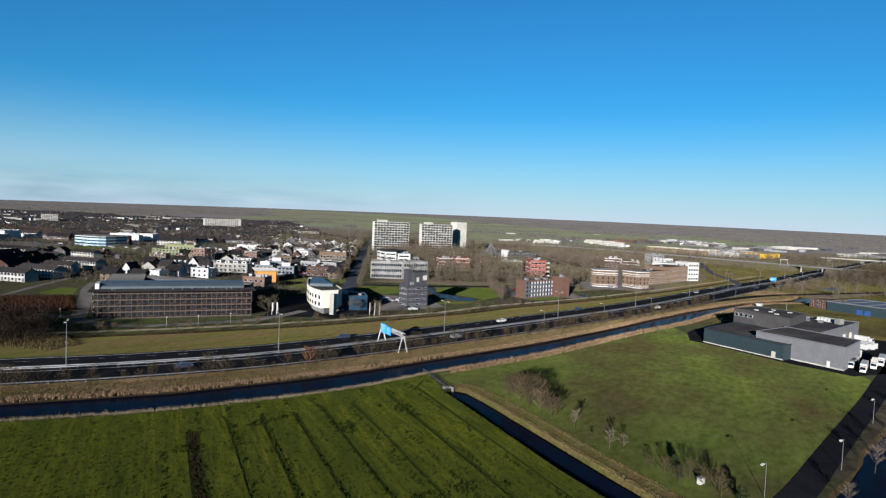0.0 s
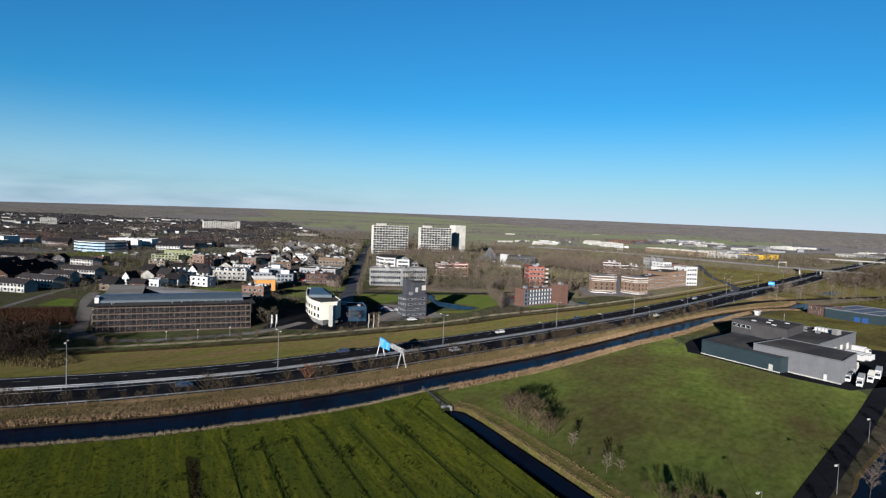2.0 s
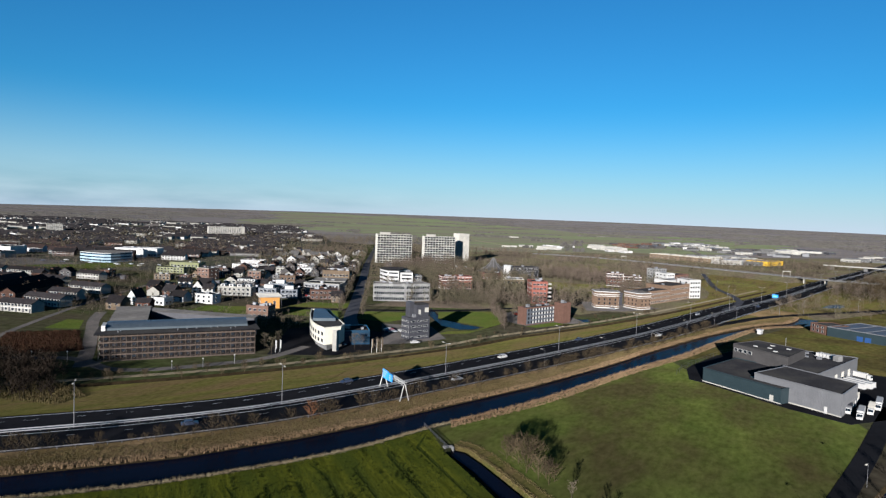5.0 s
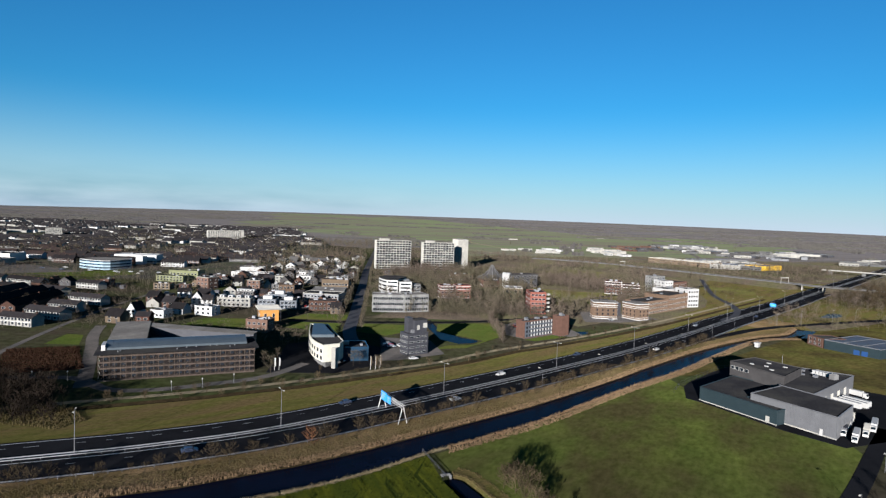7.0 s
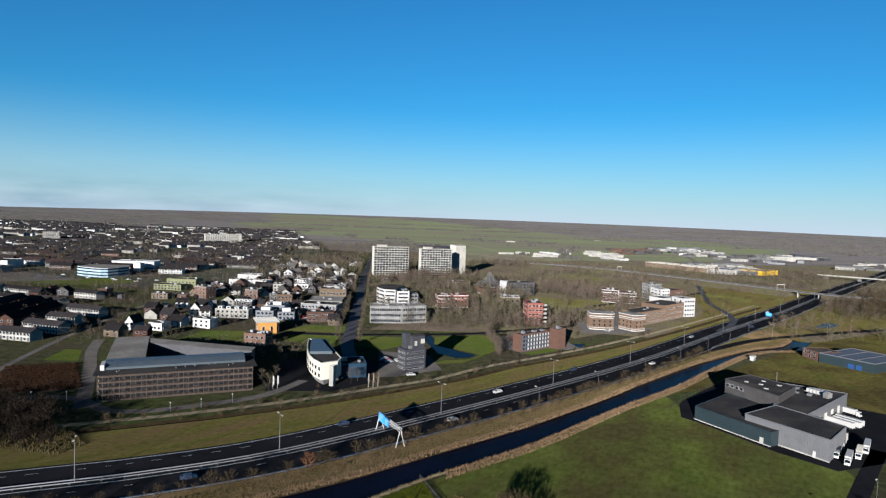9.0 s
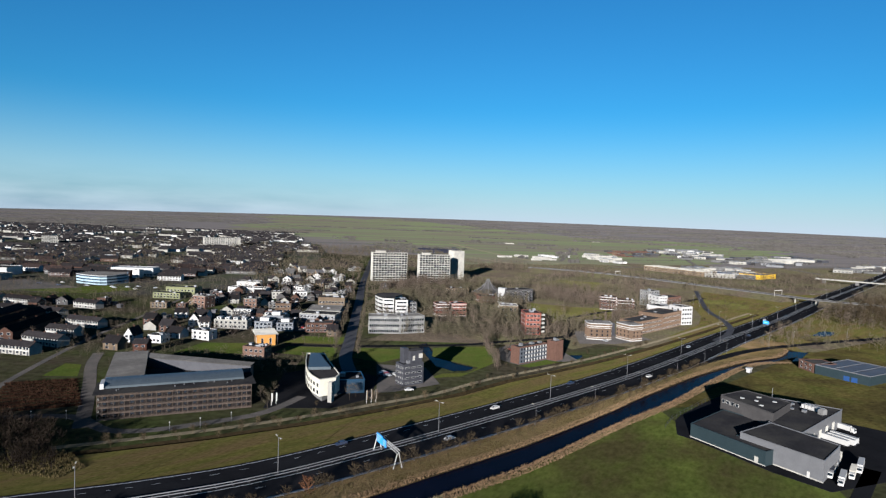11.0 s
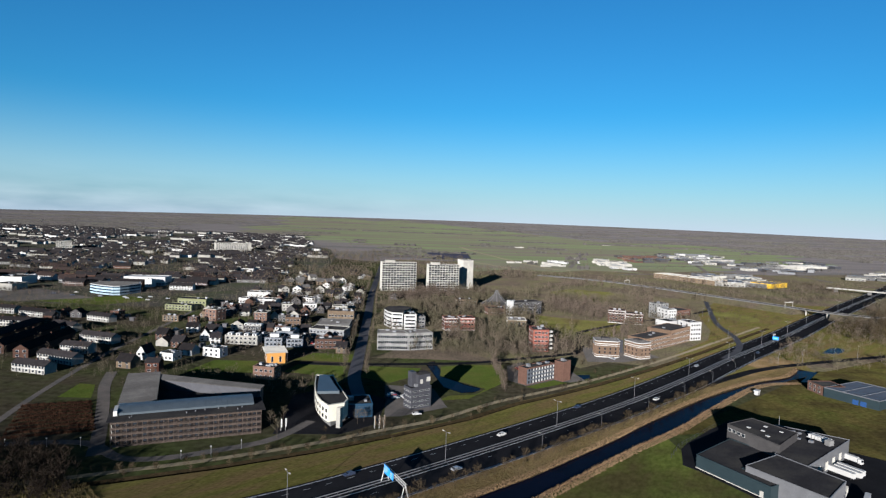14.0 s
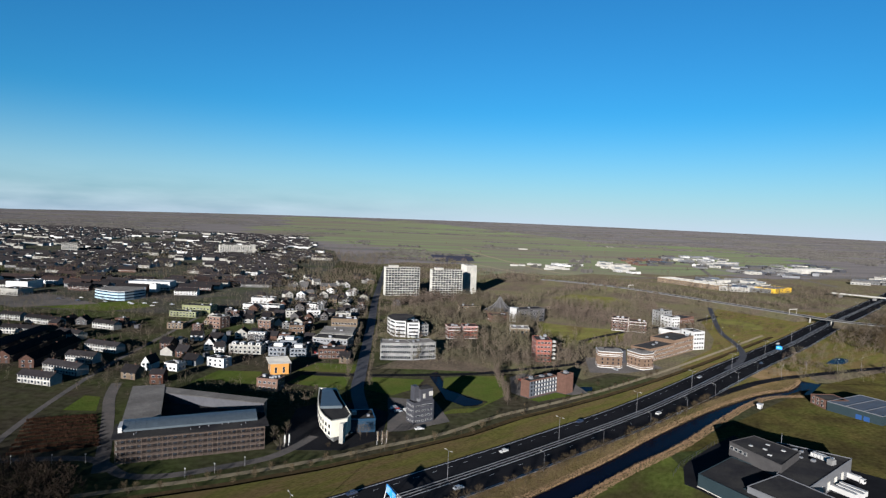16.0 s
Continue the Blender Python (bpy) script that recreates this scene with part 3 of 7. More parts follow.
def glaze(parent, face, width, depth, z0, storeys, step, bays, w, h, frame_m=M_WHITE, glass_m=M_GLASS, margin=0.6, skip=None, name="window"):
    """Rows of windows on one face of a block: front, left, right."""
    run = width if face == "front" else depth
    me = window_mesh(w, h, frame_m, glass_m)
    for s in range(storeys):
        for b in range(bays):
            if skip and skip(s, b):
                continue
            u = margin + (run - 2 * margin) * (b + 0.5) / bays
            z = z0 + s * step
            m = {"front": pose(u, 0, z), "left": pose(0, depth - u, z, 0, 0, -90), "right": pose(width, u, z, 0, 0, 90)}[face]
            shared(name, me, parent, m)


def flat_roof(parent, w, d, h, m, par=0.4, edge=None, x0=0.0, y0=0.0):
    bm = bmesh.new()
    t = 0.3
    box(bm, x0 + t, x0 + w - t, y0 + t, y0 + d - t, h - 0.05, h + 0.12)
    part("roof", bm, m, parent)
    bm = bmesh.new()
    box(bm, x0 - 0.05, x0 + w + 0.05, y0 - 0.05, y0 + t, h - 0.05, h + par)
    box(bm, x0 - 0.05, x0 + w + 0.05, y0 + d - t, y0 + d + 0.05, h - 0.05, h + par)
    box(bm, x0 - 0.05, x0 + t, y0 + t, y0 + d - t, h - 0.05, h + par)
    box(bm, x0 + w - t, x0 + w + 0.05, y0 + t, y0 + d - t, h - 0.05, h + par)
    part("parapet", bm, edge or m, parent)


def footprint(m, w, d, pad=2.0):
    FOOT.append([tuple((m @ Vector(c))[:2]) for c in ((-pad, -pad, 0), (w + pad, -pad, 0), (w + pad, d + pad, 0), (-pad, d + pad, 0))])


def rooftop_units(parent, w, d, h, n, rng, m=None):
    for _ in range(n):
        bm = bmesh.new()
        sx, sy, sz = rng.uniform(1.2, 3.0), rng.uniform(1.2, 2.5), rng.uniform(0.7, 1.6)
        x, y = rng.uniform(1.5, max(1.6, w - sx - 1)), rng.uniform(1.5, max(1.6, d - sy - 1))
        box(bm, x, x + sx, y, y + sy, h + 0.1, h + sz)
        box(bm, x - 0.05, x + sx + 0.05, y - 0.05, y + sy + 0.05, h + sz, h + sz + 0.08)
        part("vent", bm, m or M_STEEL, parent)


def block(name, p0, p1, depth, h, label, wall, storeys=0, bays=0, side=None, category="building", roof=None, win=(1.6, 1.4), frame_m=M_WHITE, glass_m=M_GLASS,
          edge=None, z0=0.9, units=2, group="", clear=True, plinth=None, bands=None):
    """A flat-roofed building whose front runs from p0 to p1."""
    m, w = frame_of(p0, p1)
    ob = thing(name, m, label, category, group)
    if clear:
        footprint(m, w, depth)
    bm = bmesh.new()
    box(bm, 0, w, 0, depth, -0.3, h)
    part("wall", bm, wall, ob)
    flat_roof(ob, w, depth, h, roof or M_BITUMEN, edge=edge or wall)
    if plinth:
        bm = bmesh.new()
        box(bm, -0.06, w + 0.06, -0.06, depth + 0.06, -0.3, 0.7)
        part("plinth", bm, plinth, ob)
    if storeys:
        step = (h - 0.3) / storeys
        if bands:
            for z in (0.1, h - step, h - 0.55):
                bm = bmesh.new()
                box(bm, -0.12, w + 0.12, -0.12, depth + 0.12, z, z + 0.45)
                part("band", bm, bands, ob)
        ww, hh = min(win[0], w / max(bays, 1) * 0.86), min(win[1], step * 0.8)
        glaze(ob, "front", w, depth, z0, storeys, step, bays, ww, hh, frame_m, glass_m)
        sb = side if side is not None else max(1, int(depth / max(1.0, w / max(bays, 1))))
        if sb:
            glaze(ob, "left", w, depth, z0, storeys, step, sb, ww, hh, frame_m, glass_m)
            glaze(ob, "right", w, depth, z0, storeys, step, sb, ww, hh, frame_m, glass_m)
    rng = random.Random(int(abs(p0[0] * 7 + p0[1] * 13)))
    rooftop_units(ob, w, depth, h, units, rng)
    return ob, w


def gable(bm, w, d, h, rh, over=0.4, along=True, mi=0):
    """A pitched roof shell over a w by d body; the ridge runs along the front or away from it."""
    t = 0.2
    if along:
        pts = [(-over, h - over * rh / (d / 2)), (d / 2, h + rh), (d + over, h - over * rh / (d / 2))]
        prof = pts + [(y, z + t) for y, z in pts[::-1]]
        ends = [[bm.verts.new((x, y, z)) for y, z in prof] for x in (-over, w + over)]
    else:
        pts = [(-over, h - over * rh / (w / 2)), (w / 2, h + rh), (w + over, h - over * rh / (w / 2))]
        prof = pts + [(x, z + t) for x, z in pts[::-1]]
        ends = [[bm.verts.new((x, y, z)) for x, z in prof] for y in (-over, d + over)]
    n = len(prof)
    for i in range(n):
        bm.faces.new((ends[0][i], ends[0][(i + 1) % n], ends[1][(i + 1) % n], ends[1][i])).material_index = mi
    for e in ends:
        bm.faces.new((e[0], e[1], e[4], e[5])).material_index = mi
        bm.faces.new((e[1], e[2], e[3], e[4])).material_index = mi


def gable_body(bm, w, d, h, rh, along=True):
    box(bm, 0, w, 0, d, -0.3, h)
    if along:
        for x in (0, w - 0.2):
            a = [bm.verts.new((xx, yy, zz)) for xx in (x, x + 0.2) for yy, zz in ((0, h), (d, h), (d / 2, h + rh))]
            bm.faces.new(a[:3])
            bm.faces.new(a[3:])
            bm.faces.new((a[0], a[2], a[5], a[3]))
            bm.faces.new((a[1], a[2], a[5], a[4]))
    else:
        for y in (0, d - 0.2):
            a = [bm.verts.new((xx, yy, zz)) for yy in (y, y + 0.2) for xx, zz in ((0, h), (w, h), (w / 2, h + rh))]
            bm.faces.new(a[:3])
            bm.faces.new(a[3:])
            bm.faces.new((a[0], a[2], a[5], a[3]))
            bm.faces.new((a[1], a[2], a[5], a[4]))


DOOR_MESH = []


def door_mesh():
    if not DOOR_MESH:
        bm = bmesh.new()
        box(bm, -0.5, 0.5, -0.06, 0.05, 0, 2.1)
        box(bm, -0.42, 0.42, -0.09, -0.06, 0.05, 2.02)
        me = bpy.data.meshes.new("door")
        bm.to_mesh(me)
        bm.free()
        me.materials.append(M_DARK)
        DOOR_MESH.append(me)
    return DOOR_MESH[0]


def house(name, p0, p1, depth, h, rh, label, wall, roof, units=1, along=True, storeys=2, category="house", group="", front_wall=None, windows=True, clear=True):
    """A house or a terrace of houses with a pitched roof."""
    m, w = frame_of(p0, p1)
    ob = thing(name, m, label, category, group)
    if clear:
        footprint(m, w, depth)
    bm = bmesh.new()
    gable_body(bm, w, depth, h, rh, along)
    part("wall", bm, wall, ob)
    bm = bmesh.new()
    gable(bm, w, depth, h, rh, along=along)
    part("roof", bm, roof, ob)
    step = h / storeys
    if windows:
        me = window_mesh(min(1.9, w / units * 0.36), min(1.35, step * 0.6), M_WHITE, M_GLASS)
        for u in range(units):
            cw = w / units
            for s in range(storeys):
                for k in range(2):
                    if s == 0 and k == 1:
                        shared("door", door_mesh(), ob, pose(cw * (u + 0.78), 0, 0.1))
                    else:
                        shared("window", me, ob, pose(cw * (u + 0.28 + 0.46 * k), 0, 0.75 + s * step))
    for u in range(0, units, 2):
        bm = bmesh.new()
        x = w * (u + 0.9) / units if units > 1 else w * 0.7
        yy = depth / 2 if along else depth * 0.6
        xx = x if along else w / 2
        top = h + rh + 0.9
        box(bm, xx - 0.35, xx + 0.35, yy - 0.3, yy + 0.3, h + rh * 0.6, top)
        box(bm, xx - 0.42, xx + 0.42, yy - 0.37, yy + 0.37, top - 0.15, top)
        part("chimney", bm, M_BRICK, ob)
    if along and units > 2:
        for z in (h * 0.5 - 0.1, h - 0.32):
            bm = bmesh.new()
            box(bm, 0.05, w - 0.05, -0.07, 0.02, z, z + 0.3)
            part("fascia", bm, M_WHITE, ob)
    return ob


# three slab flats of twelve storeys
def tower_flat(p0, p1, depth, h, storeys, bays, label):
    m, w = frame_of(p0, p1)
    ob = thing("apartment_tower", m, label, "apartment building", "tower flats")
    footprint(m, w, depth, 4)
    bm = bmesh.new()
    box(bm, 0, w, 0.9, depth, -0.3, h)
    part("wall", bm, M_LGREY, ob)
    flat_roof(ob, w, depth - 0.9, h, M_GRAVEL, edge=M_LGREY, y0=0.9)
    step = h / storeys
    cell = w / bays
    for s in range(storeys):
        bm = bmesh.new()
        box(bm, 0.02, w - 0.02, -0.2, 0.9, s * step + step - 0.14, s * step + step + 0.04)
        part("floor_slab", bm, M_LGREY, ob)
    for b in range(bays + 1):
        bm = bmesh.new()
        x = b * cell
        box(bm, x - 0.14, x + 0.14, -0.15, 0.95, -0.2, h)
        part("fin", bm, M_LGREY, ob)
    rail = bmesh.new()
    box(rail, -cell / 2 + 0.16, cell / 2 - 0.16, -0.22, -0.14, 0.06, 1.0)
    me_r = bpy.data.meshes.new("balustrade")
    rail.to_mesh(me_r)
    rail.free()
    me_r.materials.append(M_LGREY)
    me_p = me_r.copy()
    me_p.materials[0] = M_GREY
    rng = random.Random(int(abs(p0[0])))
    me_w = window_mesh(cell * 0.86, step * 0.7, M_LGREY, M_GLASS)
    for s in range(storeys):
        for b in range(bays):
            shared("window", me_w, ob, pose((b + 0.5) * cell, 0.9, s * step + 0.6))
            if rng.random() < 0.8:
                shared("balustrade", me_p if rng.random() < 0.35 else me_r, ob, pose((b + 0.5) * cell, 0, s * step + 0.04))
    bm = bmesh.new()
    box(bm, w * 0.12, w * 0.38, 3, depth - 2, h + 0.1, h + 2.8)
    part("lift_house", bm, M_LGREY, ob)
    bm = bmesh.new()
    box(bm, w * 0.12 - 0.15, w * 0.38 + 0.15, 2.85, depth - 1.85, h + 2.8, h + 3.0)
    part("lift_house_roof", bm, M_GRAVEL, ob)
    for x in (0.2, 0.5, 0.8):
        bm = bmesh.new()
        bar(bm, (w * x, depth / 2, h), (w * x, depth / 2, h + 3.5), 0.08)
        part("mast", bm, M_STEEL, ob)
    return ob


tower_flat((-87, 752), (-45.3, 766), 13, 35.4, 12, 12, "pale concrete twelve-storey flat with white balconies")
tower_flat((-28.7, 752), (9, 763), 13, 34.6, 12, 11, "pale concrete twelve-storey flat with white balconies")
block("apartment_tower", (14.8, 799), (28, 803), 26, 38, "slim pale concrete end tower without windows in front", M_LGREY, 0, 0, category="apartment building", group="tower flats", roof=M_GRAVEL)


# parking garage with a timber lattice in front
def garage():
    p0, p1 = (-128.6, 221.8), (-77.0, 244.8)
    m, w = frame_of(p0, p1)
    ob = thing("parking_garage", m, "long brown lattice-fronted building with a zinc barrel roof and dark eaves", "building")
    footprint(m, w, 80, 3)
    d, h = 16, 10.2
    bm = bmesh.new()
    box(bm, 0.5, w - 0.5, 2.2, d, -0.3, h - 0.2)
    part("core_wall", bm, M_CORE, ob, "wall behind the lattice, painted dark as gallery shade")
    for s in range(5):
        z = s * 2.3
        bm = bmesh.new()
        box(bm, 0, w, 0, 2.2, z - 0.06, z + 0.08)
        part("gallery_floor", bm, M_LATTICE, ob)
        bm = bmesh.new()
        if s < 4:
            box(bm, 0.1, w - 0.1, 0.12, 0.17, z + 0.9, z + 0.95)
            box(bm, 0.1, w - 0.1, 0.12, 0.17, z + 0.45, z + 0.49)
            part("gallery_rail", bm, M_LATTICE, ob)
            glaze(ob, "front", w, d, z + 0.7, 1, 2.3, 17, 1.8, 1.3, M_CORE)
    for o in [c for c in ob.children if c.name.startswith("window")]:
        o.matrix_basis = pose(0, 2.2, 0) @ o.matrix_basis
    post = bmesh.new()
    box(post, -0.085, 0.085, -0.11, 0.11, -0.3, h)
    me = bpy.data.meshes.new("post")
    post.to_mesh(me)
    post.free()
    me.materials.append(M_LATTICE)
    for k in range(31):
        shared("post", me, ob, pose(0.15 + (w - 0.3) * k / 30, 0.1, 0))
    for k in range(1, 5):
        shared("post", me, ob, pose(w - 0.15, 0.1 + 3.9 * k, 0))
    # eaves and roofs
    bm = bmesh.new()
    box(bm, -1.2, w + 1.5, -1.2, 6.5, h, h + 0.35)
    box(bm, -1.2, w + 1.5, 6.5, d + 1.0, h, h + 0.3)
    part("roof_overhang", bm, M_BITUMEN, ob, "wide black bitumen eaves")
    bm = bmesh.new()
    n = 8
    rows = []
    for x in (2.0, w - 2.5):
        rows.append([bm.verts.new((x, 6.2 + 9.2 * k / n, h + 0.3 + 2.4 * math.sin(math.pi * (0.12 + 0.5 * k / n)) )) for k in range(n + 1)])
    for k in range(n):
        bm.faces.new((rows[0][k], rows[1][k], rows[1][k + 1], rows[0][k + 1]))
    low = [[bm.verts.new((r[k].co.x, r[k].co.y, h + 0.2)) for k in range(n + 1)] for r in rows]
    for k in range(n):
        for r, lo in zip(rows, low):
            bm.faces.new((r[k], r[k + 1], lo[k + 1], lo[k]))
    for k in (0, n):
        bm.faces.new((rows[0][k], rows[1][k], low[1][k], low[0][k]))
    part("barrel_roof", bm, M_ZINC, ob, "blue-grey zinc barrel roof")
    for k in range(1, 24):
        bm = bmesh.new()
        x = 2 + (w - 4.5) * k / 24
        pts = [(6.2 + 9.2 * j / n, h + 0.32 + 2.4 * math.sin(math.pi * (0.12 + 0.5 * j / n))) for j in range(n + 1)]
        for (ya, za), (yb, zb) in zip(pts, pts[1:]):
            bar(bm, (x, ya, za), (x, yb, zb), 0.05, 3)
        part("seam", bm, M_ZINC, ob)
    bm = bmesh.new()
    box(bm, 0.6, 2.0, 5.6, 13.5, h + 0.3, h + 2.4)
    part("stair_head", bm, M_WHITE, ob, "white stair head at the roof end")
    # thin diagonal braces of the lattice
    for k in range(0, 30, 2):
        bm = bmesh.new()
        xa, xb = 0.15 + (w - 0.3) * k / 30, 0.15 + (w - 0.3) * (k + 1) / 30
        for j in range(4):
            bar(bm, (xa, -0.04, j * 2.3 + 0.1), (xb, -0.04, j * 2.3 + 2.2), 0.05, 4)
        part("brace", bm, M_LATTICE, ob)
    # left wing and back wing round a dark court
    bm = bmesh.new()
    box(bm, 0.5, 15, d, 80, -0.3, 8.6)
    part("left_wing", bm, M_BROWNBRICK, ob)
    bm = bmesh.new()
    box(bm, 0.2, 15.3, d, 80.3, 8.6, 9.0)
    part("left_wing_roof", bm, M_GRAVEL, ob, "grey gravel roof")
    bm = bmesh.new()
    prism(bm, [(15, 66), (15, 76), (62, 42), (60, 36)], -0.3, 8.4)
    part("back_wing", bm, M_DARK, ob)
    bm = bmesh.new()
    prism(bm, [(15.3, 65.7), (15.3, 76.3), (62.6, 42), (60, 35.5)], 8.4, 8.8)
    part("back_wing_roof", bm, M_GRAVEL, ob, "grey gravel roof")
    bm = bmesh.new()
    prism(bm, [(15.2, d), (58, d), (58, 36), (15.2, 65)], -0.2, 4.2)
    part("court_roof", bm, M_BITUMEN, ob)
    rng = random.Random(5)
    for _ in range(9):
        bm = bmesh.new()
        x, y = rng.uniform(6, w - 5), rng.uniform(1, 5)
        bar(bm, (x, y, h + 0.3), (x, y, h + 0.9), 0.18, 6)
        part("roof_vent", bm, M_STEEL, ob)
    glaze(ob, "left", w, d, 0.7, 4, 2.3, 3, 1.8, 1.3, M_WHITE)
    return ob


garage()


# cream office with a curved prow
def cream_office():
    ob = thing("cream_office", pose(-49.5, 254, 0, 0, 0, 0), "cream plastered office with a curved side and green flat roofs", "building")
    FOOT.append([(-72, 250), (-40, 250), (-40, 300), (-72, 310)])
    h = 9.6
    curve = [(-1.2, 0.0), (-5.5, 6), (-9, 13), (-12, 22), (-15, 34), (-18, 50)]
    back = [(-9, 50), (-3.5, 34), (2.0, 20), (5.6, 10.5), (5.0, 4.5)]
    bm = bmesh.new()
    prism(bm, curve + back, 2.6, h)
    part("wall", bm, M_CREAM, ob)
    inner = [(-0.5, 2.0), (-4.6, 8), (-8, 15), (-11, 24), (-14, 36), (-16, 49), (-9.5, 49), (-4.2, 34), (1.2, 20), (4.4, 11)]
    bm = bmesh.new()
    prism(bm, inner, -0.3, 2.65)
    part("base", bm, M_GREY, ob, "recessed grey ground floor")
    bm = bmesh.new()
    prism(bm, [(x * 0.96, 1.0 + y * 0.96) for x, y in curve + back], h - 0.05, h + 0.15)
    part("roof", bm, M_BITUMEN, ob)
    bm = bmesh.new()
    rim = curve + back
    c = sum((Vector((*q, 0)) for q in rim), Vector()) / len(rim)
    rows = []
    for f, z in ((1.015, h - 0.05), (1.015, h + 0.5), (0.955, h + 0.5), (0.955, h - 0.05)):
        rows.append([bm.verts.new((c.x + (x - c.x) * f, c.y + (y - c.y) * f, z)) for x, y in rim])
    for ra, rb in zip(rows, rows[1:]):
        for k in range(len(rim)):
            bm.faces.new((ra[k], ra[(k + 1) % len(rim)], rb[(k + 1) % len(rim)], rb[k]))
    part("parapet", bm, M_CREAM, ob)
    bm = bmesh.new()
    prism(bm, [(-10, 17), (-15.5, 46), (-10.5, 46), (-4.5, 30), (0, 19)], h, h + 1.4)
    part("roof_pavilion", bm, M_ZINC, ob, "low zinc and glass roof pavilion")
    bm = bmesh.new()
    prism(bm, [(2.2, 0.6), (4.0, 0.2), (4.6, 3), (2.8, 3.6)], -0.3, 8.8)
    part("stair_shaft", bm, M_LGREY, ob, "pale slender stair shaft")
    me = window_mesh(1.5, 1.5, M_DARK, M_GLASS)
    for i in range(len(curve) - 1):
        (x0, y0), (x1, y1) = curve[i], curve[i + 1]
        ang = math.degrees(math.atan2(y0 - y1, x0 - x1))
        n = max(1, int(math.hypot(x1 - x0, y1 - y0) / 3.2))
        for k in range(n):
            for z in (3.5, 6.4):
                f = (k + 0.5) / n
                shared("window", me, ob, pose(x0 + (x1 - x0) * f, y0 + (y1 - y0) * f, z, 0, 0, ang) @ pose(0, -0.12, 0))
    for z in (3.5, 6.4):
        shared("window", me, ob, pose(1.0, 0.2 + 1.6, z, 0, 0, 36))
    return ob


cream_office()
# dark glass wing behind it
block("glass_annex", (-45, 268), (-33.5, 271), 14, 6.0, "low dark blue glass annex behind the cream office", M_BLUEGLASS, 2, 5, glass_m=M_BLUEGLASS, frame_m=M_DARK, roof=M_BITUMEN)


def dark_block():
    p0, p1 = (-16.6, 283.3), (-7.2, 290.2)
    ob, w = block("dark_office", p0, p1, 6.8, 10.2, "dark slate-clad cube office with white-framed windows", M_DARK, 4, 3, side=3, win=(2.4, 0.8), roof=M_BITUMEN)
    bm = bmesh.new()
    box(bm, 4.6, w - 0.2, 1.0, 6.2, 10.2, 16.4)
    part("upper_wall", bm, M_DARK, ob)
    bm = bmesh.new()
    box(bm, 2.0, 4.6, 3.0, 6.6, 10.3, 17.6)
    part("stair_tower", bm, M_DARK, ob)
    bm = bmesh.new()
    box(bm, 4.4, w, 0.8, 6.4, 16.4, 16.7)
    part("upper_roof", bm, M_BITUMEN, ob)
    for x, z, ww, hh in ((6.4, 11.8, 1.3, 2.2), (10.4, 12.6, 2.2, 2.2)):
        shared("window", window_mesh(ww, hh, M_WHITE, M_LGREY), ob, pose(x, 1.0, z))


dark_block()
block("school_building", (-49.5, 412.5), (-28, 415), 14, 11.6, "long grey three-storey school building with ribbon windows", M_SCHOOL, 3, 14, side=5, win=(1.5, 1.9), roof=M_GRAVEL, frame_m=M_LGREY)
block("school_building", (-27.6, 414.5), (-11.2, 422), 14, 11.8, "long grey three-storey school building with ribbon windows", M_SCHOOL, 3, 10, side=5, win=(1.5, 1.9), roof=M_GRAVEL, frame_m=M_LGREY)


def curved_office():
    ob = thing("white_office", pose(-48, 496, 0), "white curved office with dark ribbon windows", "building")
    FOOT.append([(-60, 490), (-18, 490), (-18, 530), (-60, 530)])
    plan = [(0.0, 0.0), (-5, 8), (-8.5, 18), (-6, 30), (6, 34), (14, 26), (9, 8), (9.0, -0.5)]
    bm = bmesh.new()
    prism(bm, plan, -0.3, 13.6)
    part("wall", bm, M_WHITE, ob)
    bm = bmesh.new()
    prism(bm, [(x * 1.05 + 0.2, y * 1.04 - 0.5) for x, y in plan], 13.6, 14.2)
    part("roof", bm, M_BITUMEN, ob)
    for s in range(4):
        for a, b in ((plan[7], plan[0]), (plan[0], plan[1]), (plan[1], plan[2])):
            L = math.hypot(b[0] - a[0], b[1] - a[1])
            ang = math.degrees(math.atan2(a[1] - b[1], a[0] - b[0]))
            shared("window", window_mesh(L * 0.86, 1.3, M_WHITE, M_GLASS), ob, pose((a[0] + b[0]) / 2, (a[1] + b[1]) / 2, 1.5 + s * 3.2, 0, 0, ang))


curved_office()
block("white_office", (-37.6, 494.5), (-27.6, 496.5), 16, 12.2, "white four-storey office with dark ribbon windows", M_WHITE, 4, 1, side=2, win=(8.2, 1.3))
block("grey_annex", (-27, 502), (-20.5, 504), 12, 9.5, "grey glazed office annex", M_GREY, 3, 2, win=(2.4, 1.6))
# orange pavilion under an oversailing roof
ob, w = block("orange_pavilion", (-110.5, 361), (-100.5, 365.2), 14, 6.6, "orange clad pavilion under an oversailing pale flat roof", M_ORANGE, 1, 2, side=2, win=(1.4, 3.6), units=0)
bm = bmesh.new()
box(bm, -1.4, w + 1.4, -1.4, 17, 6.9, 7.4)
part("canopy_roof", bm, M_LGREY, ob, "pale oversailing flat roof")
for x, y in ((w + 1.0, -1.0), (w + 1.0, 8), (-1, -1)):
    bm = bmesh.new()
    bar(bm, (x, y, -0.2), (x, y, 6.9), 0.12, 6)
    part("column", bm, M_DARK, ob)
block("red_brick_house", (-108.5, 328.5), (-96, 326.5), 9, 6.6, "small red brick building with white windows and flat roof", M_ROSE, 2, 4, win=(1.6, 1.3), units=5)


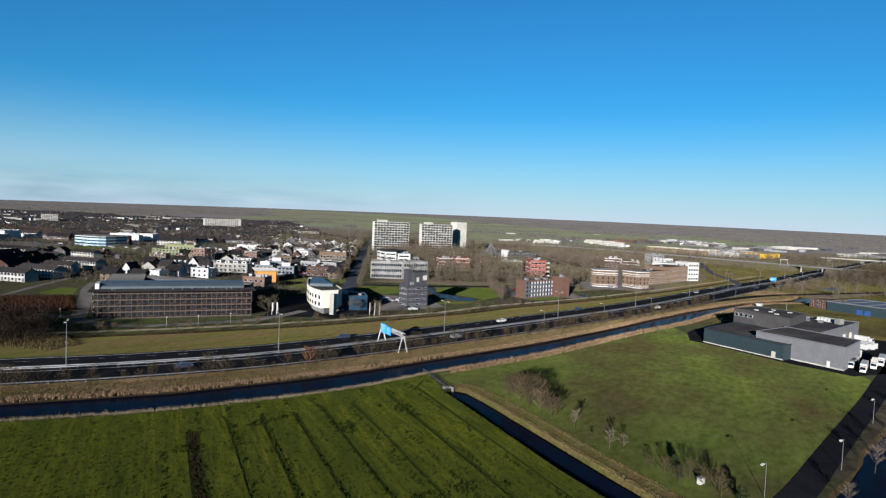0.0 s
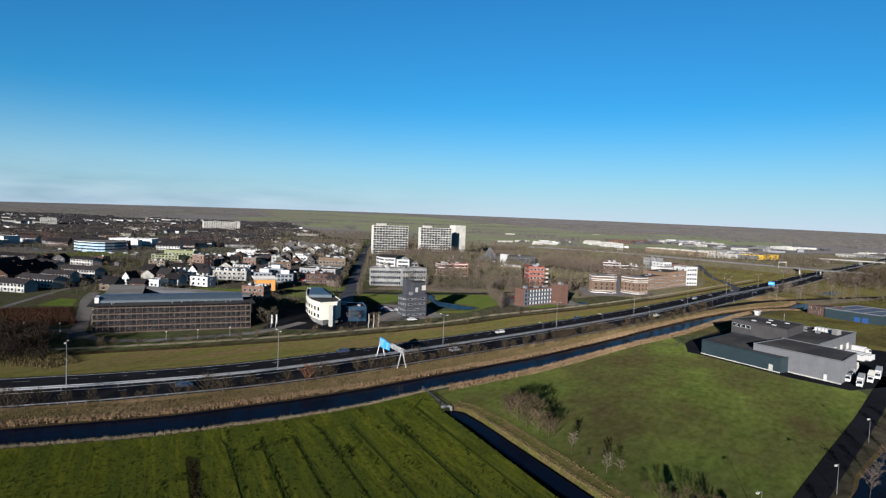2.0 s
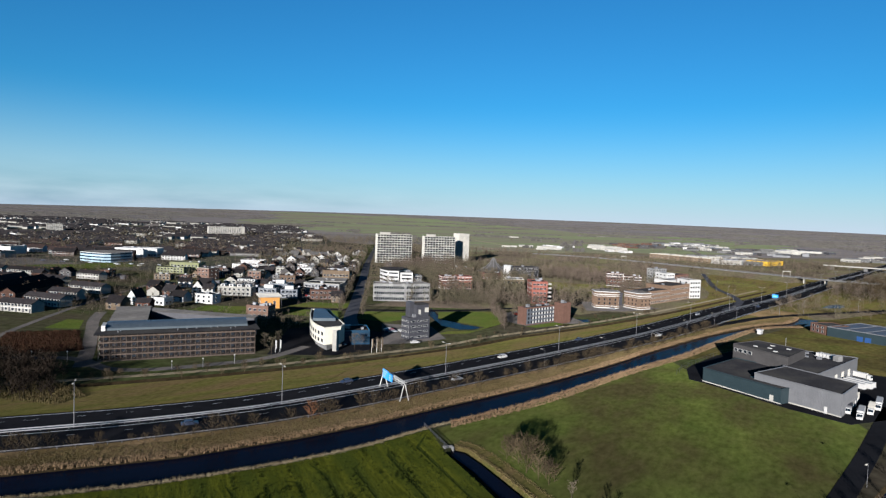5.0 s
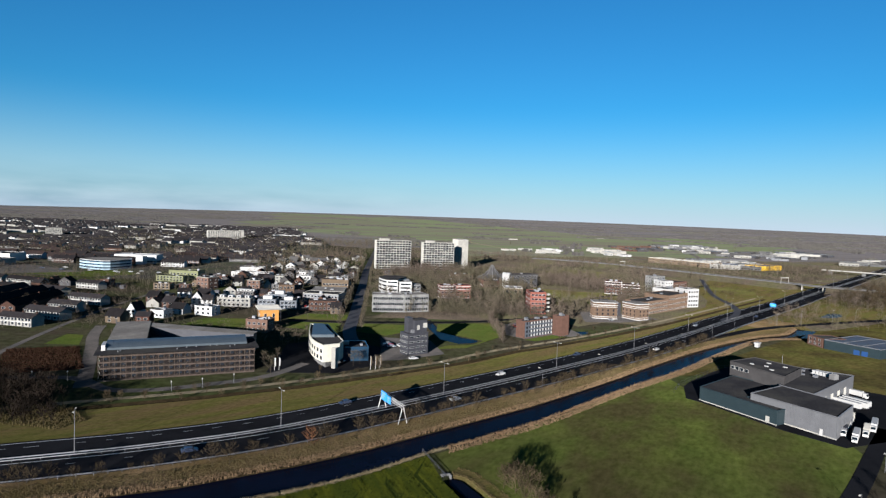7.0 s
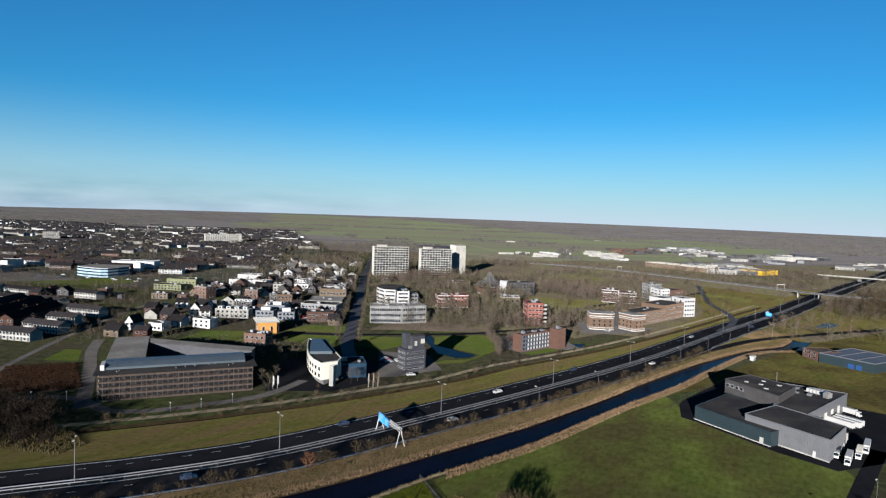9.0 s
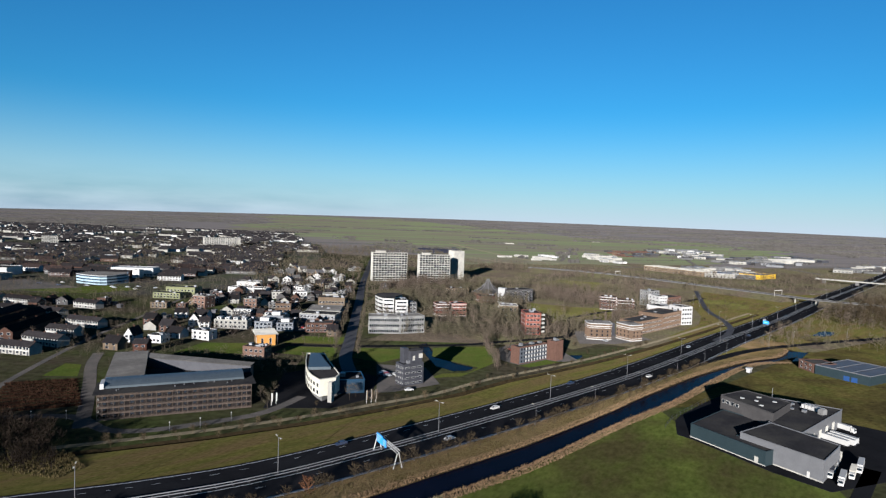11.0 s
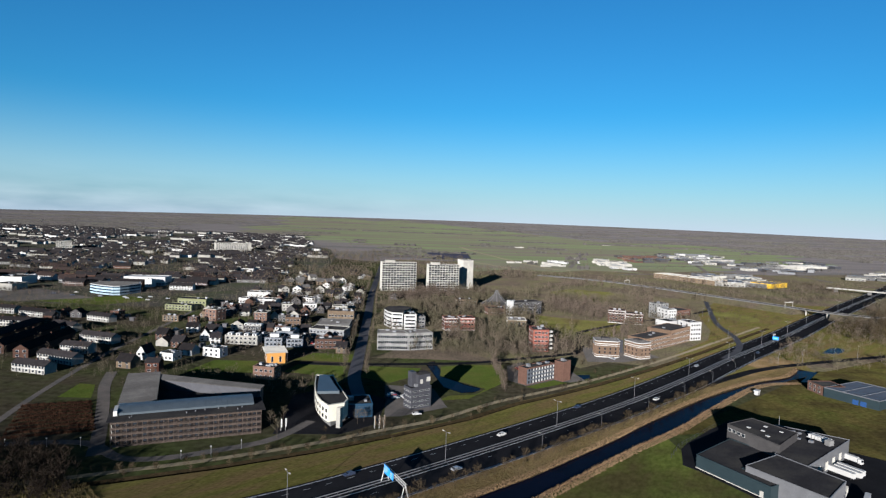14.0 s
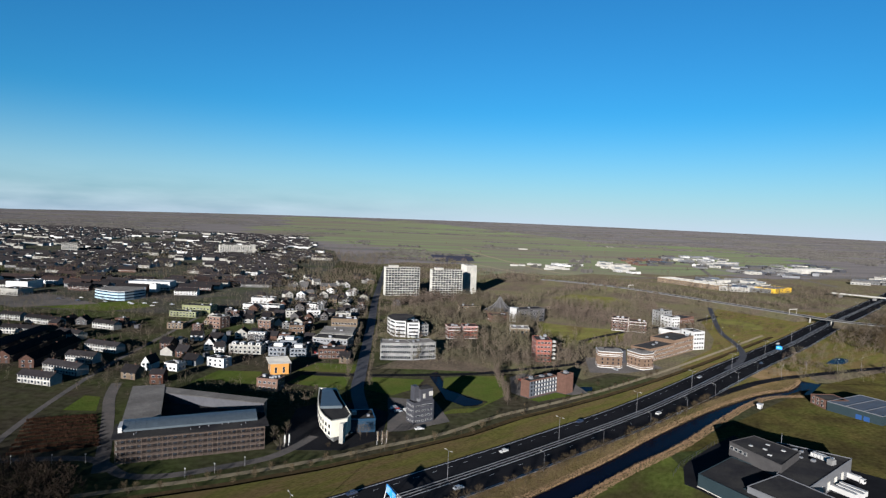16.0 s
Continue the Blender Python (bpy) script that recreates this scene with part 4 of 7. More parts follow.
# brick office with a blue and white glazed front
def brick_office():
    ob, w = block("brick_office", (45.3, 336.2), (63.2, 352.0), 6.5, 9.4, "four-storey office with blue-grey panels and white window boxes", M_BRICK, 4, 9, side=0, win=(1.3, 1.3), frame_m=M_DARK, glass_m=M_GLASS, units=4, roof=M_BITUMEN)
    step = 9.1 / 4
    for o in [c for c in ob.children if c.name.startswith("window")]:
        o.matrix_basis = pose(0, -0.12, 0) @ o.matrix_basis
    bm = bmesh.new()
    box(bm, 0.3, w - 0.1, -0.11, 0.0, 0.5, 9.1)
    part("front_panel", bm, M_BLUEPANEL, ob, "blue-grey facade panel")
    me = bmesh.new()
    box(me, -0.42, 0.42, -0.3, 0.02, 0, 1.25)
    pm = bpy.data.meshes.new("panel")
    me.to_mesh(pm)
    me.free()
    pm.materials.append(M_WHITE)
    for s in range(4):
        for b in range(9):
            if b:
                shared("panel", pm, ob, pose(0.6 + (w - 1.2) * (b + 0.96) / 9, -0.1, 0.9 + s * step))
    block("brick_wing", (63.4, 351.6), (68.0, 347.2), 7.5, 11.2, "taller red brick wing with a dark roof", M_BRICK, 0, 0, units=3)


brick_office()
ob, w = block("scarlet_block", (60.5, 427.5), (71.8, 428.4), 16, 15.4, "scarlet five-storey block with white window bands", M_SCARLET, 5, 4, side=3, win=(1.9, 1.3), units=3)
for s in range(5):
    bm = bmesh.new()
    bar(bm, (w + 1.4, 6, 1.2 + s * 3.0), (w + 1.4, 6, 2.2 + s * 3.0), 3.0, 10)
    part("balcony", bm, M_LGREY, ob, "rounded pale balcony")
# a pair of banded offices
def banded_office(p0, p1, d, h):
    m, w = frame_of(p0, p1)
    ob = thing("banded_office", m, "brown brick office with cut corners and white concrete bands", "building", "banded offices")
    footprint(m, w, d)

    def plan(o, c=1.8):
        return [(c, -o), (w - c, -o), (w + o, c), (w + o, d - c), (w - c, d + o), (c, d + o), (-o, d - c), (-o, c)]

    bm = bmesh.new()
    prism(bm, plan(0), -0.3, h)
    part("wall", bm, M_BROWNBRICK, ob)
    for z, t, o in ((0.1, 0.55, 0.25), (1.5, 0.3, 0.15), (h - 3.0, 0.3, 0.15), (h - 1.9, 0.5, 0.3), (h - 0.1, 0.45, 0.45)):
        bm = bmesh.new()
        prism(bm, plan(o), z, z + t)
        part("band", bm, M_WHITE, ob, "white concrete band")
    bm = bmesh.new()
    prism(bm, plan(-0.3), h, h + 0.5)
    part("roof", bm, M_GRAVEL, ob)
    bm = bmesh.new()
    prism(bm, [(w * 0.3, d * 0.4), (w * 0.65, d * 0.4), (w * 0.65, d * 0.75), (w * 0.3, d * 0.75)], h + 0.5, h + 1.6)
    part("roof_unit", bm, M_SLATE, ob)
    me = window_mesh(1.1, 1.5, M_BROWNBRICK, M_GLASS)
    for z in (3.4, 6.0):
        for k in range(4):
            shared("window", me, ob, pose(w * (k + 0.8) / 4.6, 0, z - 0.6))
        for k in range(3):
            shared("window", me, ob, pose(w, d * (k + 0.8) / 3.6, z - 0.6, 0, 0, 90))
            shared("window", me, ob, pose(0, d * (k + 0.8) / 3.6, z - 0.6, 0, 0, -90))


banded_office((102.9, 418.2), (119.6, 416.8), 14, 11.2)
banded_office((124.6, 428.2), (132.3, 414.4), 12.5, 11.0)
block("link_building", (115, 432), (127, 436), 10, 8.6, "dark glass link between the banded offices", M_DARK, 3, 2, glass_m=M_BLUEGLASS)
block("brick_office_row", (146, 441), (172, 466), 16, 9.4, "long brown brick office with flat dark roofs", M_BROWNBRICK, 3, 12, side=3, win=(1.9, 1.1))
block("brick_office_row", (172.5, 466.5), (196.5, 491), 20, 11.8, "long brown brick office with flat dark roofs", M_BROWNBRICK, 3, 11, side=3, win=(1.9, 1.1))
block("white_tower", (197.2, 493), (208, 497.5), 14, 14.6, "white rendered office tower with a few dark windows", M_WHITE, 4, 4, side=2, win=(1.7, 1.7), units=3)
block("white_wing", (185, 507), (197, 515), 14, 12.6, "white rendered wing with a flat roof", M_WHITE, 0, 0)
block("white_office", (210, 581), (219, 584.5), 16, 12.5, "white office block with dark windows", M_WHITE, 4, 3, side=3)
block("brown_office", (219.5, 585), (239, 602), 16, 11, "brown brick office with window bands", M_BRICK, 3, 6, side=3)
block("grey_office", (207, 604), (220, 610), 12, 15, "grey office block with dark windows", M_SCHOOL, 5, 4, side=3)
# north of the canal
block("red_white_flat", (-3.8, 496), (7, 498.5), 12, 10.3, "red brick and white three-storey flat", M_RED, 3, 4, bands=M_WHITE, group="red and white flats")
block("red_white_flat", (9.2, 499), (21.2, 501.6), 12, 10.4, "red brick and white three-storey flat", M_SCARLET, 3, 4, bands=M_WHITE, group="red and white flats")
block("beige_school", (49.5, 507), (65, 507), 16, 9.0, "beige brick building with a pale roof edge", M_BEIGE, 2, 4, win=(2.0, 2.2), edge=M_LGREY, roof=M_GRAVEL)
ob, w = block("long_flat", (60.6, 591.7), (92, 609), 13, 12.5, "dark grey flat with a bare white end tower", M_SLATE, 4, 10, win=(2.2, 1.3))
bm = bmesh.new()
box(bm, -2.4, 1.2, -0.8, 6, -0.3, 14.6)
part("white_shaft", bm, M_WHITE, ob, "bare white shaft")


def tent_hall():
    ob = thing("pyramid_hall", pose(49, 645, 0), "hall under a pointed grey ribbed pyramid roof", "building")
    FOOT.append([(28, 625), (72, 625), (72, 668), (28, 668)])
    bm = bmesh.new()
    ring = [(15 * math.cos(k * math.pi / 4), 13 * math.sin(k * math.pi / 4)) for k in range(8)]
    prism(bm, ring, -0.3, 4)
    part("wall", bm, M_BRICK, ob)
    bm = bmesh.new()
    rows = [[bm.verts.new((x * f, y * f, z)) for x, y in ring] for f, z in ((1.12, 3.6), (0.55, 8), (0.22, 13), (0.05, 18))]
    for a, b in zip(rows, rows[1:]):
        for k in range(8):
            bm.faces.new((a[k], a[(k + 1) % 8], b[(k + 1) % 8], b[k]))
    bm.faces.new(rows[-1])
    part("roof", bm, M_SLATE, ob)
    for k in range(8):
        bm = bmesh.new()
        for (f, z), (g, y) in zip(((1.12, 3.7), (0.55, 8.1), (0.22, 13.1)), ((0.55, 8.1), (0.22, 13.1), (0.05, 18.1))):
            bar(bm, (ring[k][0] * f, ring[k][1] * f, z), (ring[k][0] * g, ring[k][1] * g, y), 0.35, 4)
        part("rib", bm, M_GREY, ob)


tent_hall()
block("low_school", (37, 589), (55, 593), 14, 6, "low brick school building", M_BRICK, 1, 6)
block("low_flat", (7, 646), (29, 652), 12, 6, "low beige flat among bare trees", M_BEIGE, 2, 7)
# west of the street
block("beige_office", (-104.3, 508.5), (-81.8, 509), 14, 10.6, "beige brick office with two window rows", M_BEIGE, 2, 8, win=(1.8, 1.6), units=5)
block("low_hall", (-106, 474), (-80, 476), 28, 5, "low grey flat-roofed hall", M_GREY, 1, 8, roof=M_GRAVEL)
block("blue_grey_office", (-105.2, 446), (-78.2, 442.5), 16, 6.8, "blue-grey clad office with a pale front", M_PANEL, 2, 10, edge=M_LGREY)
block("brick_office", (-92, 408), (-74, 410.5), 12, 6.4, "low red-brown brick building", M_BRICK, 2, 6)
block("brick_cube", (-163, 495.5), (-152.5, 495.6), 11, 9.2, "pale red brick cube with a pale flat roof edge", M_ROSE, 3, 3, edge=M_LGREY)
block("brick_cube", (-207, 501), (-195.6, 497), 12, 9.8, "pale red brick cube with a pale flat roof edge", M_ROSE, 3, 3, edge=M_LGREY)
block("green_grey_office", (-134.5, 487), (-122.5, 489.6), 12, 7.2, "brown brick office with a flat roof", M_BROWNBRICK, 2, 4)
block("lime_school", (-262.5, 546), (-236.6, 543.4), 12, 5.0, "lime green school building with ribbon windows", M_LIME, 2, 8, group="lime school")
block("lime_school", (-258, 562), (-230, 560), 14, 8.5, "lime green school building with ribbon windows", M_LIME, 2, 8, group="lime school")
block("low_flat", (-237, 488.5), (-224, 489.5), 9, 4.6, "small beige flat-roofed building", M_BEIGE, 2, 4)
block("white_school", (-215, 605), (-175.8, 600.8), 12, 5, "long low white building", M_WHITE, 1, 12)
block("white_school", (-220, 645), (-196, 647.5), 14, 6, "long low white building", M_WHITE, 1, 6)
block("white_flat", (-160, 626), (-140.4, 616), 10, 5.5, "white two-storey flat among bare trees", M_WHITE, 2, 6)
block("white_flat", (-141, 571), (-128.4, 574), 10, 6.4, "white two-storey flat among bare trees", M_WHITE, 2, 4)
block("white_flat", (-160, 566), (-150, 568.8), 10, 6.2, "grey two-storey flat among bare trees", M_LGREY, 2, 3)
block("white_flat", (-112, 566), (-98, 568), 10, 6.2, "white two-storey flat among bare trees", M_LGREY, 2, 3)


def glass_office():
    ob = thing("glass_office", pose(-389, 640, 0), "low curved office with bands of white and turquoise glass", "building")
    FOOT.append([(-395, 615), (-335, 615), (-335, 690), (-395, 690)])
    plan = [(0, 0), (10, -7), (22, -12), (34, -16), (40, -13), (44, -2), (48, 14), (40, 30), (0, 26)]
    for s in range(3):
        bm = bmesh.new()
        prism(bm, plan, s * 3.1 - 0.2, s * 3.1 + 1.5)
        part("white_band", bm, M_TURQ, ob)
        bm = bmesh.new()
        prism(bm, [(x * 0.98 + 0.5, y * 0.97 + 0.2) for x, y in plan], s * 3.1 + 1.5, s * 3.1 + 2.95)
        part("glass_band", bm, M_BLUEGLASS, ob)
    bm = bmesh.new()
    prism(bm, plan, 9.1, 9.7)
    part("roof_edge", bm, M_WHITE, ob)
    bm = bmesh.new()
    prism(bm, [(x * 0.95 + 1.0, y * 0.94 + 0.5) for x, y in plan], 9.6, 9.85)
    part("roof", bm, M_GRAVEL, ob)


glass_office()
block("white_hall", (-394, 716), (-346, 721), 22, 9.6, "white flat-roofed hall with a long window band", M_WHITE, 1, 14, win=(3, 2), roof=M_WHITE)
block("white_hall", (-360, 700), (-352, 700), 10, 9, "white flat-roofed hall among bare trees", M_WHITE, 0, 0)
block("sports_hall", (-514, 675), (-490, 677), 30, 9, "white-fronted sports hall with a dark roof", M_WHITE, 0, 0)
block("sports_hall", (-488, 632), (-466, 629), 20, 7, "low flat-roofed hall among bare trees", M_LGREY, 1, 4)
# slab flats far off
for p0, p1, h, st, by, dp in (((-517, 1309), (-459, 1344), 22, 8, 14, 14), ((-790, 1190), (-767, 1205), 19.5, 7, 7, 46)):
    block("slab_flat", p0, p1, dp, h, "white slab flat with rows of galleries", M_LGREY, st, by, side=0, win=(3.0, 1.3), category="apartment building", group="slab flats", roof=M_GRAVEL)
block("slab_flat", (-458, 1345), (-452, 1349), 18, 23, "white end wall of the slab flat", M_LGREY, 0, 0, category="apartment building", group="slab flats")

# ---- warehouse ----
def warehouse():
    ang = math.degrees(math.atan2(-0.88, 0.47))
    ob = thing("warehouse", pose(98.4, 227.3, 0, 0, 0, ang), "low warehouse of teal and grey cladding with black flat roofs", "building")
    FOOT.append([(90, 225), (128, 184), (175, 235), (140, 275)])

    def mass(name, pts, z0, z1, wall, roof=M_BITUMEN, edge=None, label=""):
        bm = bmesh.new()
        prism(bm, pts, z0, z1)
        w = part(name, bm, wall, ob, label)
        cx, cy = sum(p[0] for p in pts) / len(pts), sum(p[1] for p in pts) / len(pts)
        bm = bmesh.new()
        prism(bm, [(cx + (x - cx) * 0.985, cy + (y - cy) * 0.985) for x, y in pts], z1 - 0.05, z1 + 0.06)
        part(name + "_roof", bm, roof, ob)
        bm = bmesh.new()
        for a, b in zip(pts, pts[1:] + pts[:1]):
            bar(bm, (*a, z1 + 0.12), (*b, z1 + 0.12), 0.2, 4)
        part(name + "_edge", bm, edge or wall, ob)
        return w

    teal = mass("teal_hall", [(0, 0), (31, 0), (31, 5), (16, 5), (16, 30), (-7, 28)], -0.3, 5.0, M_TEAL, label="dark teal clad low hall")
    grey = mass("grey_hall", [(18.5, 3.6), (47.6, 5.0), (41.6, 24.6), (16.2, 24.6)], -0.3, 7.2, M_PANEL, label="ribbed grey clad hall")
    mass("rear_hall", [(15, 25.0), (28, 25.0), (17.2, 70), (-7, 58), (-6, 46), (9, 46)], -0.3, 7.15, M_PANEL, label="tall rear hall of pale panels")
    up = mass("upper_storey", [(-10, 30), (15.5, 27), (9, 48), (-11, 47)], -0.3, 10.2, M_SLATE, label="raised dark grey upper storey")
    # ribs of the cladding
    rib = bmesh.new()
    box(rib, -0.05, 0.05, -0.06, 0, 0.3, 7.0)
    me = bpy.data.meshes.new("rib")
    rib.to_mesh(me)
    rib.free()
    me.materials.append(M_PANEL)
    for k in range(34):
        x = 31.5 + 16 * k / 33
        shared("rib", me, ob, pose(x, 3.6 + (x - 18.5) * 0.0481, 0, 0, 0, 2.75))
    for k in range(24):
        f = k / 23
        shared("rib", me, ob, pose(47.6 - 6 * f, 5 + 19.6 * f, 0, 0, 0, 107))
    rib = bmesh.new()
    box(rib, -0.04, 0.04, -0.05, 0, 0.3, 4.9)
    me = bpy.data.meshes.new("rib")
    rib.to_mesh(me)
    rib.free()
    me.materials.append(M_TEAL)
    for k in range(40):
        shared("rib", me, ob, pose(0.4 + 30.2 * k / 39, 0, 0))
    bm = bmesh.new()
    box(bm, -0.1, 31.1, -0.12, 0, -0.3, 0.35)
    part("plinth", bm, M_LGREY, ob)
    bm = bmesh.new()
    prism(bm, [(31.1, 4.05), (47.7, 4.85), (47.7, 5.0), (31.1, 4.2)], -0.3, 0.45)
    part("plinth", bm, M_LGREY, ob)
    bm = bmesh.new()
    box(bm, 27, 28.4, -0.1, 0.02, 0, 2.3)
    part("door", bm, M_LGREY, ob)
    bm = bmesh.new()
    box(bm, 42.5, 43.4, 4.55, 4.85, 0, 2.2)
    part("door", bm, M_WHITE, ob)
    for k in range(4):
        shared("window", window_mesh(1.7, 1.3, M_WHITE, M_GLASS), ob, pose(-8.5 + 2.3 * k, 29.75 - 0.27 * k, 7.6, 0, 0, -6.7))
    # dock wall with gates on the right side
    for k in range(5):
        f = (k + 0.6) / 6
        bm = bmesh.new()
        box(bm, -1.4, 1.4, -0.12, 0.05, 1.0, 4.2)
        g = part("dock_gate", bm, M_LGREY, ob)
        g.matrix_basis = pose(28 - 10.8 * f, 25 + 45 * f, 0, 0, 0, 103.5)
    # plant on the roof
    rng = random.Random(8)
    for k in range(7):
        bm = bmesh.new()
        x, y = rng.uniform(-2, 12), rng.uniform(49, 57)
        s = rng.uniform(0.8, 1.8)
        box(bm, x, x + s, y, y + s, 7.1, 7.1 + s * 0.7)
        part("roof_unit", bm, M_STEEL, ob)
    bm = bmesh.new()
    for k in range(6):
        box(bm, 8 + k * 1.4, 9.0 + k * 1.4, 57, 60, 7.4, 8.6)
    box(bm, 7.5, 16.5, 56.6, 60.4, 7.1, 7.4)
    part("cooling_plant", bm, M_WHITE, ob, "row of white cooling units")
    bm = bmesh.new()
    box(bm, 16.5, 18.5, 54, 57, 7.1, 9.2)
    part("plant_screen", bm, M_GREY, ob)
    for x, y in ((-4, 34), (1, 36), (6, 32), (-2, 42), (5, 42)):
        bm = bmesh.new()
        box(bm, x, x + 1.4, y, y + 1.0, 10.2, 10.55)
        part("skylight", bm, M_WHITE, ob)
    bm = bmesh.new()
    bar(bm, (-5, 57, 7.0), (-5, 57, 12), 0.1, 6)
    part("flue", bm, M_STEEL, ob)


warehouse()
slab("forecourt", [(98, 224), (113, 195), (124, 181), (155, 193), (190, 235), (172, 252), (140, 275), (139.6, 288.7), (122.7, 272.7), (105, 253.7), (99.7, 246.1), (94, 229)], 0.05, M_ASPHALT, "dark asphalt yard round the warehouse")
ob, w = block("blue_hall", (213.8, 338.7), (228, 314), 34, 4.9, "dark blue clad industrial hall with a pale grey roof", M_TEAL, 0, 0, roof=M_ROOFGREY, edge=M_PANEL, units=0)
for k in range(1, 3):
    bm = bmesh.new()
    box(bm, w * k / 3 - 0.2, w * k / 3 + 0.2, 1, 33, 5.0, 5.3)
    part("roof_rib", bm, M_PANEL, ob)
for x in (15.4, 19.4):
    bm = bmesh.new()
    box(bm, x, x + 3, -0.12, 0.02, 0, 2.6)
    part("gate", bm, M_GATE, ob, "blue roller gate")
block("brick_annex", (212.6, 352.5), (213.6, 340), 14, 4.9, "red brick office end of the blue hall", M_BRICK, 2, 3, units=0)

# ---- motorway furniture ----
def street_lamp(x, y, h, arms, label, group, ang=0.0):
    ob = thing("street_lamp", pose(x, y, 0, 0, 0, ang), label, "street lamp", group)
    bm = bmesh.new()
    bar(bm, (0, 0, -0.2), (0, 0, h), 0.011 * h, 8, 0.005 * h)
    part("pole", bm, M_POLE, ob)
    for s in arms:
        bm = bmesh.new()
        bar(bm, (0, 0, h - 0.05), (s * 1.5, 0, h + 0.15), 0.06, 6)
        part("arm", bm, M_POLE, ob)
        bm = bmesh.new()
        box(bm, min(s * 1.3, s * 2.2), max(s * 1.3, s * 2.2), -0.18, 0.18, h + 0.08, h + 0.26)
        part("lantern", bm, M_LGREY, ob)
    return ob


def along(line, dist):
    for a, b in zip(line, line[1:]):
        L = (b - a).length
        if dist <= L:
            return a.lerp(b, dist / L), (b - a).normalized()
        dist -= L
    return line[-1], (line[-1] - line[-2]).normalized()


med = offset(MOTORWAY, -1.1)
base, run = 0.0, 0.0
best = 1e9
for a, b in zip(MOTORWAY, MOTORWAY[1:]):
    if (a - Vector((0.8, 222, 0))).length < best:
        best, base = (a - Vector((0.8, 222, 0))).length, run
    run += (b - a).length
for dist in (-260, -195, -118.5, -64.5, 0, 67.8, 136.3, 209.2, 285, 360, 435, 510, 590, 670, 760, 850):
    p, t = along(med, base + dist)
    street_lamp(p.x, p.y, 12, (1, -1), "tall grey double-armed motorway lamp in the median", "motorway lamps", math.degrees(math.atan2(t.y, t.x)) + 90)
for x, y in ((52.4, 95.2), (72.8, 107.8), (98, 135.8), (123, 163)):
    street_lamp(x, y, 5.6, (-1,), "grey single-armed lamp beside the access road", "access road lamps", 43)


for x, y in ((272, 638), (259, 605), (247, 556), (238, 514), (231, 488), (224, 407), (250, 424), (278.6, 435), (302, 445), (262, 628)):
    street_lamp(x, y, 9, (1,), "grey single-armed lamp beside the slip road", "slip road lamps", 40)


def gantry():
    a, b = Vector((-19.8, 202.6, 0)), Vector((-11.7, 187.8, 0))
    L = (b - a).length
    ob = thing("sign_gantry", pose(a.x, a.y, 0, 0, 0, math.degrees(math.atan2(b.y - a.y, b.x - a.x))), "white lattice gantry with blue direction signs over the motorway", "sign gantry")
    h = 5.1
    for x in (0, L):
        for s in (-1.6, 1.6):
            bm = bmesh.new()
            bar(bm, (x, s, -0.2), (x, s * 0.15, h), 0.16, 6)
            part("leg", bm, M_WHITE, ob)
    for y, z in ((-0.45, h), (0.45, h), (-0.45, h + 0.9), (0.45, h + 0.9)):
        bm = bmesh.new()
        box(bm, -0.4, L + 0.4, y - 0.07, y + 0.07, z - 0.07, z + 0.07)
        part("chord", bm, M_WHITE, ob)
    n = 14
    for k in range(n):
        x0, x1 = L * k / n, L * (k + 1) / n
        bm = bmesh.new()
        for y in (-0.45, 0.45):
            bar(bm, (x0, y, h if k % 2 else h + 0.9), (x1, y, h + 0.9 if k % 2 else h), 0.05, 4)
        bar(bm, (x0, -0.45, h + 0.9), (x1, 0.45, h + 0.9), 0.04, 4)
        part("brace", bm, M_WHITE, ob)
    for x0, x1, z0, z1 in ((0.8, 5.4, h - 1.3, h + 1.7), (5.7, 8.6, h - 1.2, h + 1.3)):
        bm = bmesh.new()
        box(bm, x0, x1, -0.75, -0.62, z0, z1)
        s = part("sign_board", bm, M_SIGN, ob, "blue direction sign")
        for k in range(3):
            bm = bmesh.new()
            zz = z1 - 0.6 - k * 0.8
            box(bm, x0 + 0.4, x0 + (x1 - x0) * (0.8 - 0.15 * k), -0.77, -0.75, zz - 0.14, zz + 0.14)
            part("legend_bar", bm, M_WHITE, s)


gantry()


